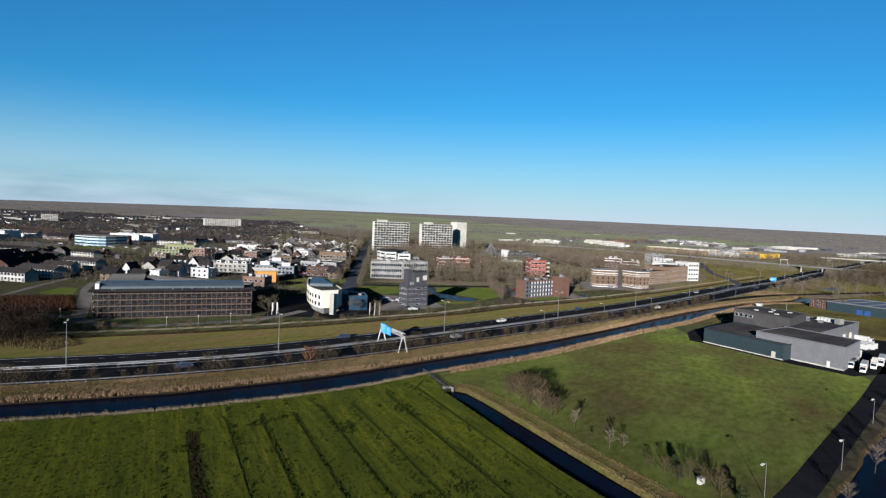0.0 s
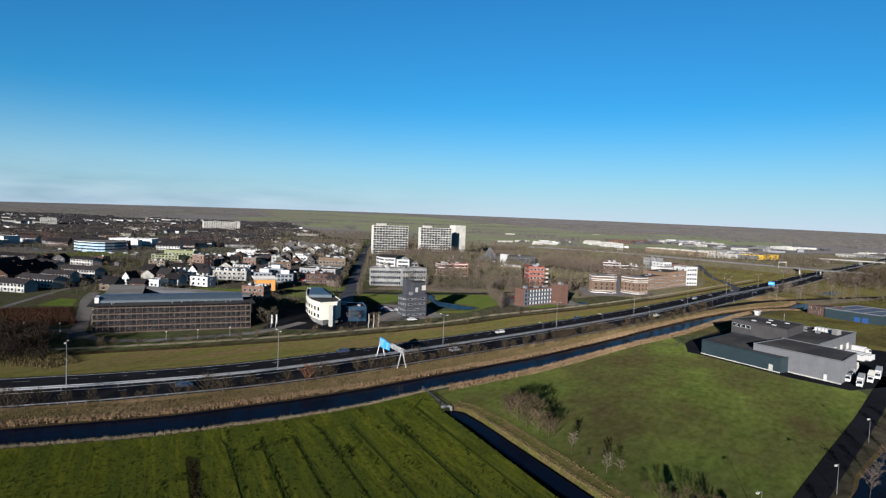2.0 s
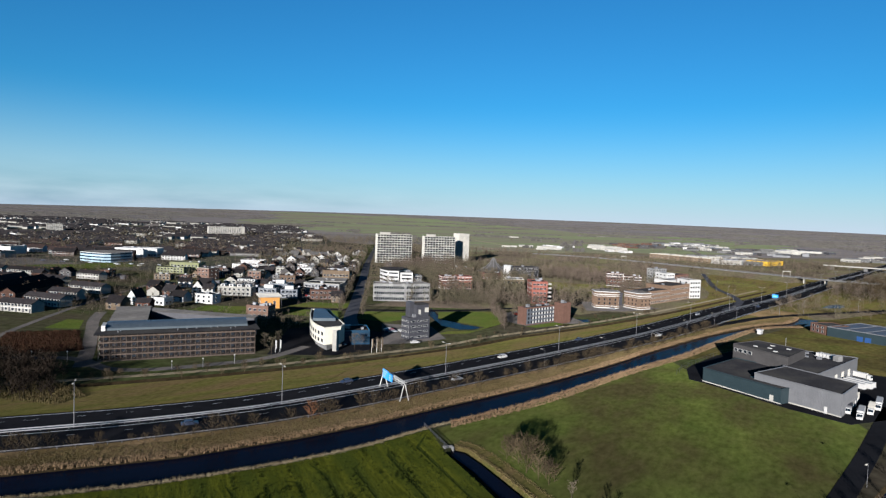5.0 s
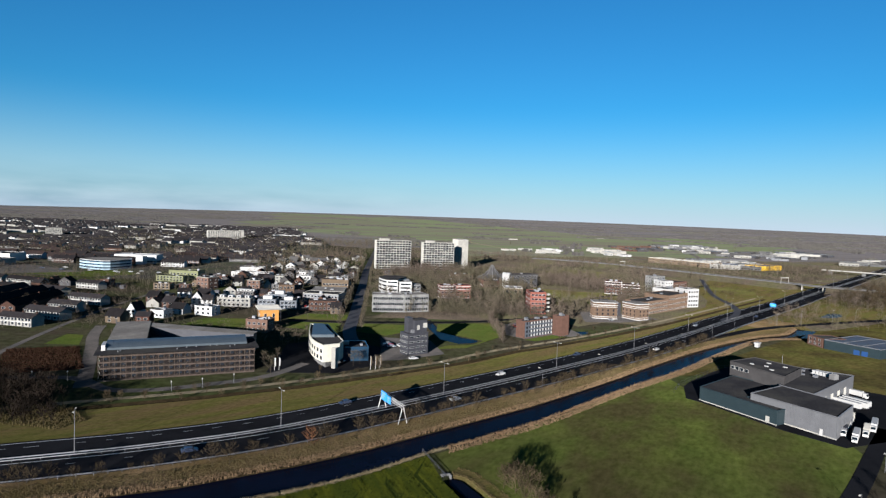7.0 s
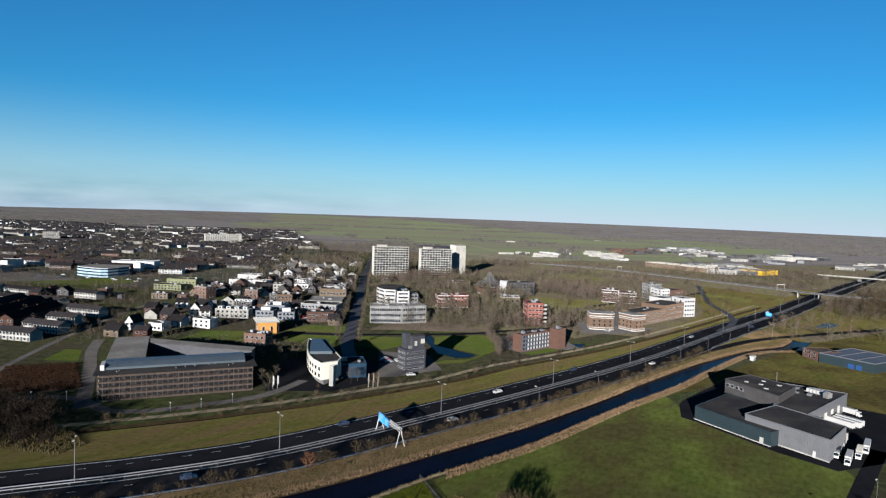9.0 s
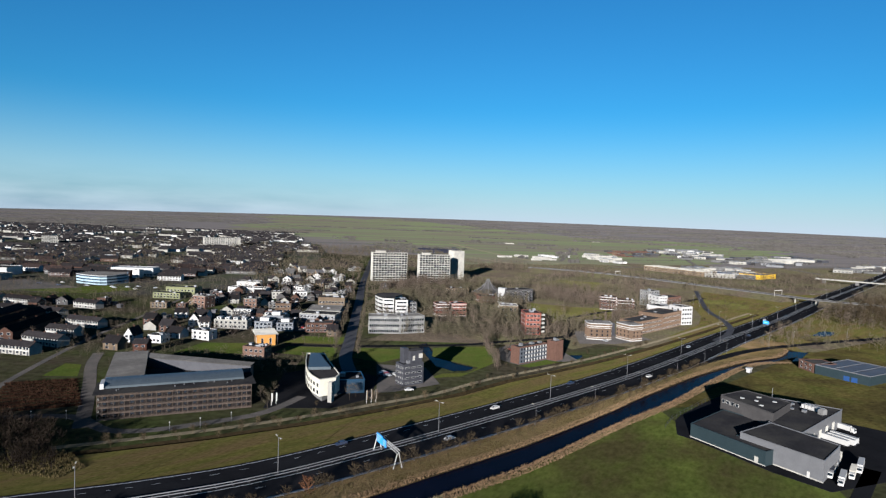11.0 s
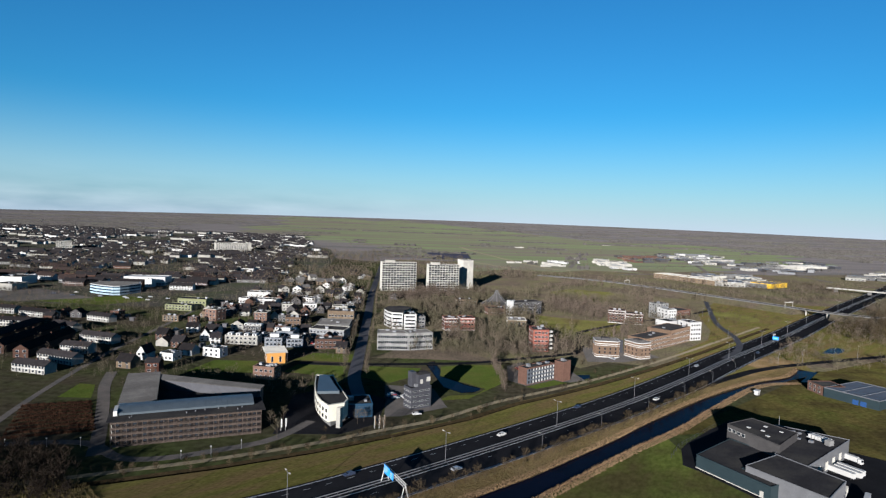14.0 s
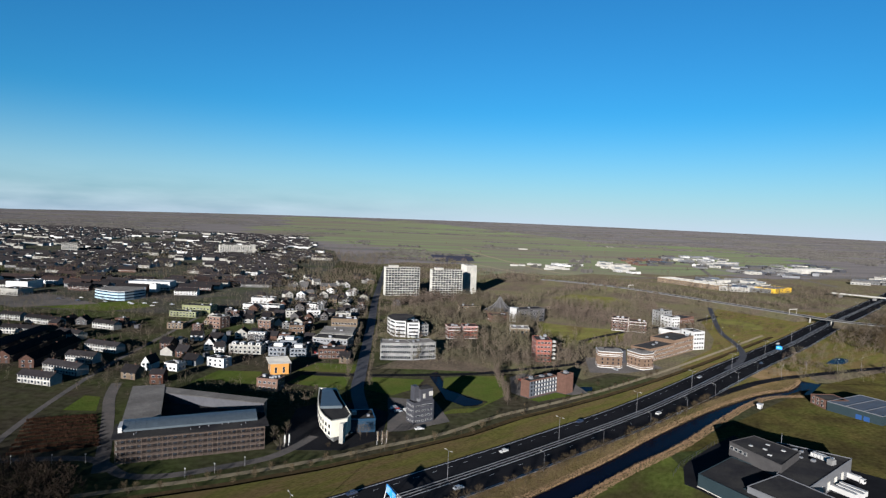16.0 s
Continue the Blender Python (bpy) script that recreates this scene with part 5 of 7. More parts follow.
# ---- vehicles ----
def car(x, y, ang, paint, label):
    ob = thing("car", pose(x, y, 0.1, 0, 0, ang), label, "car")
    bm = bmesh.new()
    prof = [(-2.1, 0.3), (2.1, 0.3), (2.15, 0.7), (1.2, 0.88), (0.7, 1.38), (-1.2, 1.42), (-1.9, 0.95), (-2.15, 0.85)]
    sides = [[bm.verts.new((px, s * (0.88 if z < 1 else 0.7), z)) for px, z in prof] for s in (-1, 1)]
    n = len(prof)
    for i in range(n):
        bm.faces.new((sides[0][i], sides[0][(i + 1) % n], sides[1][(i + 1) % n], sides[1][i]))
    bm.faces.new(sides[0])
    bm.faces.new(sides[1])
    part("body", bm, paint, ob)
    for pts in (((0.76, 1.33), (1.14, 0.92)), ((-1.28, 1.36), (-1.84, 1.0))):
        bm = bmesh.new()
        (xa, za), (xb, zb) = pts
        o = 0.03 if xa > 0 else -0.03
        v = [bm.verts.new(c) for c in ((xa + o, -0.62, za + 0.02), (xa + o, 0.62, za + 0.02), (xb + o, 0.7, zb + 0.02), (xb + o, -0.7, zb + 0.02))]
        bm.faces.new(v)
        bmesh.ops.solidify(bm, geom=bm.faces[:], thickness=0.02)
        part("windscreen", bm, M_GLASS, ob)
    for s in (-1, 1):
        bm = bmesh.new()
        box(bm, -1.2, 0.75, s * 0.80 - 0.02, s * 0.80 + 0.02, 0.92, 1.28)
        part("side_window", bm, M_GLASS, ob)
        for wx in (-1.35, 1.35):
            bm = bmesh.new()
            bar(bm, (wx, s * 0.72, 0.32), (wx, s * 0.92, 0.32), 0.32, 10)
            part("wheel", bm, M_TYRE, ob)
    return ob


def truck(x, y, ang, label, length=13.0, trailer=None, cab=True):
    length *= 1.2
    ob = thing("truck" if cab else "trailer", pose(x, y, 0.05, 0, 0, ang) @ Matrix.Scale(0.68, 4), label, "truck" if cab else "trailer", "parked trucks")
    bm = bmesh.new()
    box(bm, -length, 0, -1.25, 1.25, 1.1, 3.9)
    part("cargo_box", bm, trailer or M_WHITE, ob)
    bm = bmesh.new()
    box(bm, -length, 0.2, -1.1, 1.1, 0.75, 1.1)
    part("chassis", bm, M_DARK, ob)
    if cab:
        bm = bmesh.new()
        prof = [(0.5, 0.5), (2.6, 0.5), (2.65, 1.6), (2.3, 3.1), (0.5, 3.3)]
        sides = [[bm.verts.new((px, s, z)) for px, z in prof] for s in (-1.2, 1.2)]
        for i in range(5):
            bm.faces.new((sides[0][i], sides[0][(i + 1) % 5], sides[1][(i + 1) % 5], sides[1][i]))
        bm.faces.new(sides[0])
        bm.faces.new(sides[1])
        c = part("cab", bm, M_WHITE, ob)
        bm = bmesh.new()
        v = [bm.verts.new(p) for p in ((2.66, -1.05, 1.7), (2.66, 1.05, 1.7), (2.38, 1.0, 2.9), (2.38, -1.0, 2.9))]
        bm.faces.new(v)
        bmesh.ops.solidify(bm, geom=bm.faces[:], thickness=0.02)
        part("windscreen", bm, M_GLASS, c)
    for wx in [-length + 1.2, -length + 2.5, -length + 3.8] + ([1.4] if cab else [-1.5]):
        for s in (-1, 1):
            bm = bmesh.new()
            bar(bm, (wx, s * 0.9, 0.5), (wx, s * 1.22, 0.5), 0.5, 10)
            part("wheel", bm, M_TYRE, ob)
    return ob


for x, y, L, box_m, label in ((130.4, 186.6, 10, M_WHITE, "white articulated truck parked beside the warehouse"), (143.6, 197.4, 11, M_WHITE, "white articulated truck parked beside the warehouse"), (137.6, 192.2, 9, M_LGREY, "pale grey truck parked beside the warehouse"),
                              (130.6, 192.4, 6, M_DARK, "dark truck parked tight to the warehouse wall"), (134.0, 196.6, 6, M_GREY, "grey truck parked tight to the warehouse wall"), (138.0, 201.4, 6, M_DARK, "dark truck parked tight to the warehouse wall"), (141.6, 205.8, 6, M_LGREY, "pale grey truck parked beside the warehouse")):
    truck(x, y, 232, label, L, box_m)
for k in range(3):
    uu, vv = 32.5 + (k % 2) * 0.7, 47.0 + 3.1 * k
    truck(98.4 + 0.471 * uu + 0.882 * vv, 227.3 - 0.882 * uu + 0.471 * vv, -61.9, "white trailer parked at the loading dock", 12, M_WHITE, cab=False)
truck(167.5, 238.0, -62, "white truck parked in the warehouse yard", 8)

# ---- trees ----
def tree_data(rng, h, twigs, limbs, trunk_r=0.16, sides=4, spread=0.42, twig_w=0.09, low=0.25):
    """Arrays of a bare tree: a tapered trunk and limbs, and a crown of many fine twigs."""
    wood_v, wood_f, tw_v, tw_f = [], [], [], []

    def limb(a, b, r0, r1, n):
        q = (b - a).to_track_quat("Z", "Y")
        i = len(wood_v)
        for p, r in ((a, r0), (b, r1)):
            for k in range(n):
                t = 2 * math.pi * k / n
                wood_v.append(tuple(p + q @ Vector((math.cos(t) * r, math.sin(t) * r, 0))))
        for k in range(n):
            wood_f.append((i + k, i + (k + 1) % n, i + n + (k + 1) % n, i + n + k))

    lean = Vector((rng.uniform(-0.04, 0.04), rng.uniform(-0.04, 0.04), 1))
    mid = lean * h * 0.5
    top = lean * h * 0.93 + Vector((rng.uniform(-0.3, 0.3), rng.uniform(-0.3, 0.3), 0))
    limb(Vector((0, 0, -0.3)), mid, trunk_r, trunk_r * 0.6, sides)
    limb(mid, top, trunk_r * 0.6, trunk_r * 0.12, sides)
    ends = [(mid, top)]
    for k in range(limbs):
        f = low + (0.88 - low) * (k + rng.random()) / limbs
        a = lean * h * f
        ang = k * 2.4 + rng.uniform(-0.5, 0.5)
        reach = h * spread * (1.05 - f * 0.75) * rng.uniform(0.7, 1.15)
        b = a + Vector((math.cos(ang) * reach, math.sin(ang) * reach, reach * rng.uniform(0.6, 1.3)))
        b.z = min(b.z, h * 0.98)
        limb(a, b, trunk_r * 0.38, trunk_r * 0.08, 3)
        ends.append((a, b))
    for k in range(twigs):
        a, b = ends[k % len(ends)]
        p = a.lerp(b, rng.uniform(0.25, 1.0))
        d = (b - a).normalized() * rng.uniform(0.2, 0.9) + Vector((rng.gauss(0, 0.6), rng.gauss(0, 0.6), rng.uniform(0.1, 0.9)))
        L = h * rng.uniform(0.07, 0.19)
        e = p + d.normalized() * L
        s = d.cross(Vector((rng.gauss(0, 1), rng.gauss(0, 1), rng.gauss(0, 1)))).normalized() * twig_w * rng.uniform(0.6, 1.4)
        i = len(tw_v)
        tw_v.extend((tuple(p - s), tuple(p + s), tuple(e)))
        tw_f.append((i, i + 1, i + 2))
    return wood_v, wood_f, tw_v, tw_f


def mesh_of(name, v, f, m):
    me = bpy.data.meshes.new(name)
    me.from_pydata(v, [], f)
    me.materials.append(m)
    me.update()
    return me


def tree_kind(seed, h, twigs, limbs, crown_m, bark_m=None, name="tree", label="", trunk_r=0.16, **kw):
    rng = random.Random(seed)
    wv, wf, tv, tf = tree_data(rng, h, twigs, limbs, trunk_r, **kw)
    return name, label, mesh_of("trunk", wv, wf, bark_m or M_BARK), mesh_of("crown", tv, tf, crown_m)


def plant(kind, x, y, s, ang, group=""):
    name, label, trunk, crown = kind
    ob = thing(name, pose(x, y, 0, 0, 0, ang) @ Matrix.Scale(s, 4), label, "bush" if "bush" in name else "tree", group)
    shared("trunk", trunk, ob, Matrix())
    shared("crown", crown, ob, Matrix())
    return ob


def free(x, y, pad=0.0):
    for poly in FOOT:
        if inside(x, y, poly):
            return False
    return True


def near_line(x, y, line, d):
    return any((p.x - x) ** 2 + (p.y - y) ** 2 < d * d for p in line)


def forest(name, label, seed, spots, h=(8, 14), twigs=46, limbs=7, m=M_TWIG, twig_w=0.22, kinds=6, **kw):
    """Woods that nobody could count: many bare trees in one sheet of geometry."""
    rng = random.Random(seed)
    protos = []
    for k in range(kinds):
        wv, wf, tv, tf = tree_data(rng, 1.0, twigs, limbs, 0.009, 3, twig_w=twig_w / 11, **kw)
        f = [tuple(i for i in q) for q in wf] + [tuple(i + len(wv) for i in q) for q in tf]
        v = np.array(wv + tv)
        protos.append((v, f))
    V, F, n = [], [], 0
    for x, y in spots:
        v, f = rng.choice(protos)
        hh, w, a = rng.uniform(*h), rng.uniform(0.85, 1.25), rng.uniform(0, 6.28)
        c, s = math.cos(a) * hh * w, math.sin(a) * hh * w
        q = np.empty_like(v)
        q[:, 0] = v[:, 0] * c - v[:, 1] * s + x
        q[:, 1] = v[:, 0] * s + v[:, 1] * c + y
        q[:, 2] = v[:, 2] * hh + rise(x, y)
        V.append(q)
        F.extend(tuple(i + n for i in t) for t in f)
        n += len(v)
    if V:
        tagged(new(name, mesh_of(name, np.concatenate(V).tolist(), F, m)), label, "woods", kind="stuff")


def scatter(seed, n, x0, x1, y0, y1, ok):
    rng = random.Random(seed)
    out = []
    for _ in range(n):
        x, y = rng.uniform(x0, x1), rng.uniform(y0, y1)
        if ok(x, y):
            out.append((x, y))
    return out


COMMON = [(84, 600), (107, 588), (131, 578), (168, 575), (160, 540), (128, 488), (92, 476), (76, 508)]
COMMON_FAR = [(128, 800), (150, 735), (190, 730), (232, 770), (215, 830), (165, 850)]


def clear_of_roads(x, y):
    if inside(x, y, COMMON) or inside(x, y, COMMON_FAR):
        return noise.noise((x / 6, y / 6, 1)) > 0.55
    return not near_line(x, y, MOTORWAY, 22) and not near_line(x, y, COURT_STREET, 6) and free(x, y)


NEAR_PARK = scatter(3, 9500, -140, 240, 300, 760, lambda x, y: y > 400 and x > -62 and not (x > 70 and y < x + 335) and not (-15 < x < 58 and 424 < y < 492 and noise.noise((x / 12, y / 12, 3)) < -0.05) and clear_of_roads(x, y) and noise.noise((x / 60, y / 60, 3)) > (-0.15 if y > 490 or x < -60 else 0.02) and x < y * 0.52)
forest("woods", "bare brown winter trees in the parkland", 4, NEAR_PARK, (5, 11.5), 84, 8, twig_w=0.115, low=0.1, spread=0.3)
TALL = [q for q in scatter(71, 1500, -50, 230, 400, 780, lambda x, y: not (x > 70 and y < x + 335) and clear_of_roads(x, y) and x < y * 0.52 and noise.noise((x / 45, y / 45, 11)) > 0.0)]
forest("woods", "tall slender bare trees in the parkland", 72, TALL, (9, 15), 70, 12, twig_w=0.12, low=0.15, spread=0.13)
WEST_WOOD = scatter(73, 1700, -340, -62, 590, 1000, lambda x, y: x > -200 - (y - 600) * 0.26 and free(x, y) and not near_line(x, y, COURT_STREET, 8) and noise.noise((x / 50, y / 50, 13)) > -0.25)
forest("woods", "bare grey-brown trees west of the straight street", 74, WEST_WOOD, (5, 11), 60, 7, twig_w=0.15, low=0.1, spread=0.32)
BELT = scatter(5, 7400, -700, 700, 760, 1500, lambda x, y: noise.noise((x / 140, y / 140, 8)) > -0.15 and clear_of_roads(x, y) and not inside(x, y, FAR_PASTURE) and not (x > 150 and y > 1050))
forest("woods", "bare brown winter woods behind the flats", 6, BELT, (6, 12), 44, 5, twig_w=0.26, low=0.12, spread=0.32)


def thickets(name, label, seed, n, ok, m, h=(3.5, 6.5), span=(40, 130), x=(-3400, 3400), y=(1400, 4900)):
    """Far woods: ragged stands of upright stems, too far to tell tree from tree."""
    rng = random.Random(seed)
    V, F = [], []
    for px, py in scatter(seed + 1, n, *x, *y, ok):
        w, z = rng.uniform(*span), rise(px, py)
        hh = rng.uniform(*h) * max(0.3, min(1.0, 1.55 - math.hypot(px, py) / 3600))
        for _ in range(int(w * 0.45)):
            sx, sy = px + rng.uniform(-w, w) / 2, py + rng.gauss(0, 6)
            t, b = hh * rng.uniform(0.5, 1.1), rng.uniform(1.6, 5.0)
            i = len(V)
            V.extend(((sx - b, sy, z), (sx + b, sy, z), (sx + b * rng.uniform(0, 1.2), sy + rng.uniform(-1, 1), z + t), (sx - b * rng.uniform(0, 1.2), sy, z + t * rng.uniform(0.8, 1))))
            F.append((i, i + 1, i + 2, i + 3))
    tagged(new(name, mesh_of(name, V, F, m)), label, "woods", kind="stuff")


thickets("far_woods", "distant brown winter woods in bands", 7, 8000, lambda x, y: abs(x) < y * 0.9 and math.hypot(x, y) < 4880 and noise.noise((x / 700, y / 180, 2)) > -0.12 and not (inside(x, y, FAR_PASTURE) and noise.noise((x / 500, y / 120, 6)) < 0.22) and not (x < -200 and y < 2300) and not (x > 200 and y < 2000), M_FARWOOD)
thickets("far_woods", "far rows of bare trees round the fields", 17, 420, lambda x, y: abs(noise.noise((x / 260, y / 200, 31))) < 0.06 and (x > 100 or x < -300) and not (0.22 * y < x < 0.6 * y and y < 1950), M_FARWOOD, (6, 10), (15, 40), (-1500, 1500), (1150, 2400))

# ---- roads, paths and yards ----
lane("road", smooth_line(ACCESS, 8), 4.8, 0.05, M_ASPHALT, "narrow asphalt access road beside a canal", "road")
lane("road", smooth_line([(-176, 220), (-141, 226), (-120, 213), (-103.5, 214.8), (-88, 224), (-73.3, 234.5), (-66, 246), (-60, 262)], 5), 4.6, 0.06, M_PAVE, "paved service road in front of the lattice building", "road")
lane("road", smooth_line([(-130, 214), (-142, 238), (-162, 275), (-178, 304), (-189, 330)], 8), 5.5, 0.055, M_PAVE, "paved lane beside the lattice building", "road")
lane("path", smooth_line([(-176, 205), (-190, 245), (-203, 298), (-217, 376), (-226, 460), (-238, 560)], 10), 3.2, 0.05, M_PAVE, "narrow paved path between green verges", "path")
lane("road", smooth_line([(-92, 367), (-52, 370), (12, 384), (39, 398), (80, 420), (95, 436), (108, 500), (118, 520), (170, 572), (232, 622), (300, 690)], 8), 5.5, 0.05, M_ASPHALT, "asphalt road along the lawns", "road")
lane("slip_road", smooth_line([(197, 428), (206, 440), (217.5, 454), (233, 482), (243, 511), (248.5, 534), (261, 592), (302, 711), (336, 806)], 6), 5, 0.12, M_STREET, "curving asphalt slip road", "road")
lane("road", smooth_line([(128, 330), (178, 374), (208, 398), (250, 421), (330, 457), (460, 505)], 8), 6, 0.12, M_ASPHALT, "asphalt local road with a low canal bridge", "road")
slab("parking_lot", [(-34, 326), (-28, 272), (-20, 274), (1, 290), (-7, 322)], 0.04, M_PAVE, "grey paved parking lot beside the dark office")
slab("parking_lot", [(-72, 244), (-44, 247), (-30, 262), (-30, 300), (-60, 318), (-78, 300)], 0.04, M_ASPHALT, "dark paved yard round the cream office")
slab("parking_lot", [(94, 402), (118, 404), (150, 424), (146, 440), (100, 450)], 0.04, M_PAVE, "brown paved yard round the banded offices")
slab("parking_lot", [(36, 346), (45, 335), (70, 345), (82, 352), (78, 372), (48, 392), (38, 380)], 0.04, M_PAVE, "paved yard behind the brick office")
slab("parking_lot", [(-450, 655), (-395, 622), (-360, 600), (-420, 560), (-500, 600)], 0.04, M_PAVE, "large parking lot before the glass office")
slab("parking_lot", [(-112, 412), (-70, 412), (-72, 440), (-112, 440)], 0.04, M_PAVE, "paved yard of the offices")
slab("lawn", [(-5, 300), (12, 306), (34, 342), (36, 384), (14, 379), (-4, 372), (-4, 350), (4, 342), (22, 326), (16, 314), (2, 310)], 0.03, M_LAWN, "mown green lawn by the pond", "lawn")
slab("lawn", [(-50, 340), (-32, 330), (-20, 345), (-16, 366), (-48, 366)], 0.03, M_LAWN, "mown green lawn", "lawn")
slab("lawn", [(-98, 374), (-62, 374), (-60, 396), (-90, 396)], 0.03, M_LAWN, "mown green lawn", "lawn")
slab("lawn", [(-96, 345), (-60, 336), (-62, 364), (-92, 364)], 0.03, M_LAWN, "mown green lawn", "lawn")
slab("lawn", [(-150, 338), (-112, 340), (-118, 368), (-145, 366)], 0.03, M_LAWN, "mown green garden lawn", "lawn")
slab("lawn", [(-188, 281), (-172, 282), (-183, 304), (-192, 305)], 0.03, M_LAWN, "mown green garden lawn", "lawn")
slab("lawn", [(45, 333.5), (50, 330), (72, 346), (67, 347), (63, 350)], 0.05, M_LAWN, "mown green strip before the brick office", "lawn")
slab("lawn", [(300 + 22 * math.cos(k * 0.5236), 640 + 34 * math.sin(k * 0.5236)) for k in range(12)], 0.03, M_COMMON, "rough pale grass ring inside the slip road", "lawn")
slab("lawn", COMMON, 0.03, M_COMMON, "rough green common", "lawn")
slab("lawn", COMMON_FAR, 0.03, M_COMMON, "rough green common", "lawn")
slab("lawn", [(-420, 570), (-330, 560), (-300, 600), (-340, 625)], 0.03, M_LAWN, "green field by the glass office", "lawn")

# ---- overpass ----
def overpass():
    line = smooth_line([(140, 985), (200, 950), (248, 905), (286, 852), (318, 800), (345, 756), (384, 692), (400, 661), (418, 643), (446, 624), (490, 590), (570, 530)], 10)
    ob = thing("overpass", pose(0, 0, 0), "grey concrete road bridge on round piers over the motorway", "bridge")
    for d0, d1, z, t, nm, m in ((-5.5, 5.5, 6.4, 0.7, "deck", M_GREY), (-5.7, -5.3, 6.8, 0.7, "edge_beam", M_GREY), (5.3, 5.7, 6.8, 0.7, "edge_beam", M_GREY)):
        bm = bmesh.new()
        ribbon(bm, line, d0, d1, z, t)
        part(nm, bm, m, ob)
    # embankment of the approach
    for seg in (line[:38], line[-20:]):
        bm = bmesh.new()
        ls = [offset(seg, d) for d in (-17, -6, 6, 17)]
        rows = [[bm.verts.new((p.x, p.y, z)) for p in q] for q, z in zip(ls, (-0.3, 5.6, 5.6, -0.3))]
        for a, b in zip(rows, rows[1:]):
            for i in range(len(seg) - 1):
                bm.faces.new((a[i], a[i + 1], b[i + 1], b[i]))
        for i in (0, -1):
            bm.faces.new([r[i] for r in rows])
        part("embankment", bm, M_PARK, ob, "grassy embankment")
    for dist in (410, 432, 455, 478, 500):
        for s in (-3, 3):
            q, _ = along(offset(line, s), dist)
            bm = bmesh.new()
            bar(bm, (q.x, q.y, -0.3), (q.x, q.y, 5.8), 0.5, 8)
            part("pier", bm, M_LGREY, ob)
    bm = bmesh.new()
    ribbon(bm, line, -3.6, 3.6, 6.43)
    part("carriageway", bm, M_ASPHALT, ob)


overpass()
ob = thing("overpass", pose(0, 0, 0), "far grey road bridge across the motorway", "bridge")
bm = bmesh.new()
ribbon(bm, smooth_line([(588, 957), (640, 906), (700, 850), (800, 760)], 15), -5, 5, 6.5, 1.4)
part("deck", bm, M_LGREY, ob)
for x, y in ((596, 948), (628, 918), (660, 888)):
    bm = bmesh.new()
    box(bm, x - 3, x + 3, y - 0.5, y + 0.5, -0.3, 5.2)
    part("pier", bm, M_GREY, ob)
for x, y, a in ((258, 893, 42), (384, 690, 25)):
    ob = thing("sign_portal", pose(x, y, 6.4, 0, 0, a), "white steel portal over the elevated road", "sign gantry", "road portals")
    for px in (-6.2, 6.2):
        bm = bmesh.new()
        bar(bm, (px, 0, -6.6), (px, 0, 5.6), 0.2, 6)
        part("post", bm, M_LGREY, ob)
    bm = bmesh.new()
    box(bm, -6.5, 6.5, -0.3, 0.3, 5.0, 5.7)
    part("beam", bm, M_LGREY, ob)
# blue sign boards over the motorway further on
for x, y, w in ((270, 499, 4.4),):
    ob = thing("road_sign", pose(x, y, 0, 0, 0, -42), "blue motorway direction sign on two grey posts", "road sign", "motorway signs")
    for s in (-w / 3, w / 3):
        bm = bmesh.new()
        bar(bm, (s, 0.12, -0.2), (s, 0.12, 4.9), 0.12, 6)
        part("post", bm, M_STEEL, ob)
    bm = bmesh.new()
    box(bm, -w / 2, w / 2, -0.08, 0.0, 2.4, 5.0)
    b = part("board", bm, M_SIGN, ob)
    bm = bmesh.new()
    box(bm, -w / 3, w / 4, -0.1, -0.08, 3.5, 3.9)
    part("legend_bar", bm, M_WHITE, b)

# ---- houses ----
for p0, p1, n in (((-241.5, 323), (-219.5, 318), 5), ((-244.5, 348), (-218, 339.3), 6), ((-246, 371.4), (-226, 368), 5), ((-254.5, 405.4), (-228, 397.5), 6)):
    house("terrace", p0, p1, 8, 4.7, 2.1, "terrace of pale rendered houses under dark tiled roofs", M_LGREY, M_TILE, n, group="front terraces")
for p0, p1, n in (((-345, 445), (-316, 444), 6), ((-359, 491), (-324, 480), 7), ((-387, 499.5), (-366.5, 496), 4), ((-298, 439.5), (-276, 431.6), 4), ((-295, 480.5), (-273, 473), 4)):
    house("terrace", p0, p1, 8, 4.7, 2.1, "terrace of pale rendered houses under dark tiled roofs", M_LGREY, M_TILE, n, group="front terraces")
# terraces seen end on, with dark roofs
for x, y, L in ((-262, 352, 60), (-283, 360, 70), (-305, 372, 70), (-330, 365, 62), (-355, 380, 84)):
    house("terrace", (x, y), (x + 8.6, y + 1.2), L, 5.2, 3.0, "long terrace with a steep dark tiled roof and pale gable end", M_BRICK, M_TILE, 1, along=False, group="side-on terraces")
H_PALE, H_RED = "white rendered house with a dark tiled roof", "red brick house with a dark tiled roof"
house("house", (-191.8, 339), (-182.4, 337), 8, 4.2, 3.6, "brick house with a steep black roof and solar panels", M_BEIGE, M_TILE, 1)
house("house", (-190.6, 359.4), (-184.6, 358.8), 10, 4.4, 4.4, "white gabled house with a steep dark roof", M_WHITE, M_TILE, 1, along=False)
house("house", (-170.5, 330.6), (-163.2, 331.5), 8, 5.8, 2.0, H_RED + " and white dormer", M_RED, M_TILE, 1)
block("house", (-177.3, 361.4), (-168, 359), 8, 4.4, "white flat-roofed house with wide windows", M_WHITE, 1, 3, category="house")
house("house", (-172.5, 377), (-163.2, 374.3), 8, 3.6, 3.2, H_PALE, M_WHITE, M_TILE, 1)
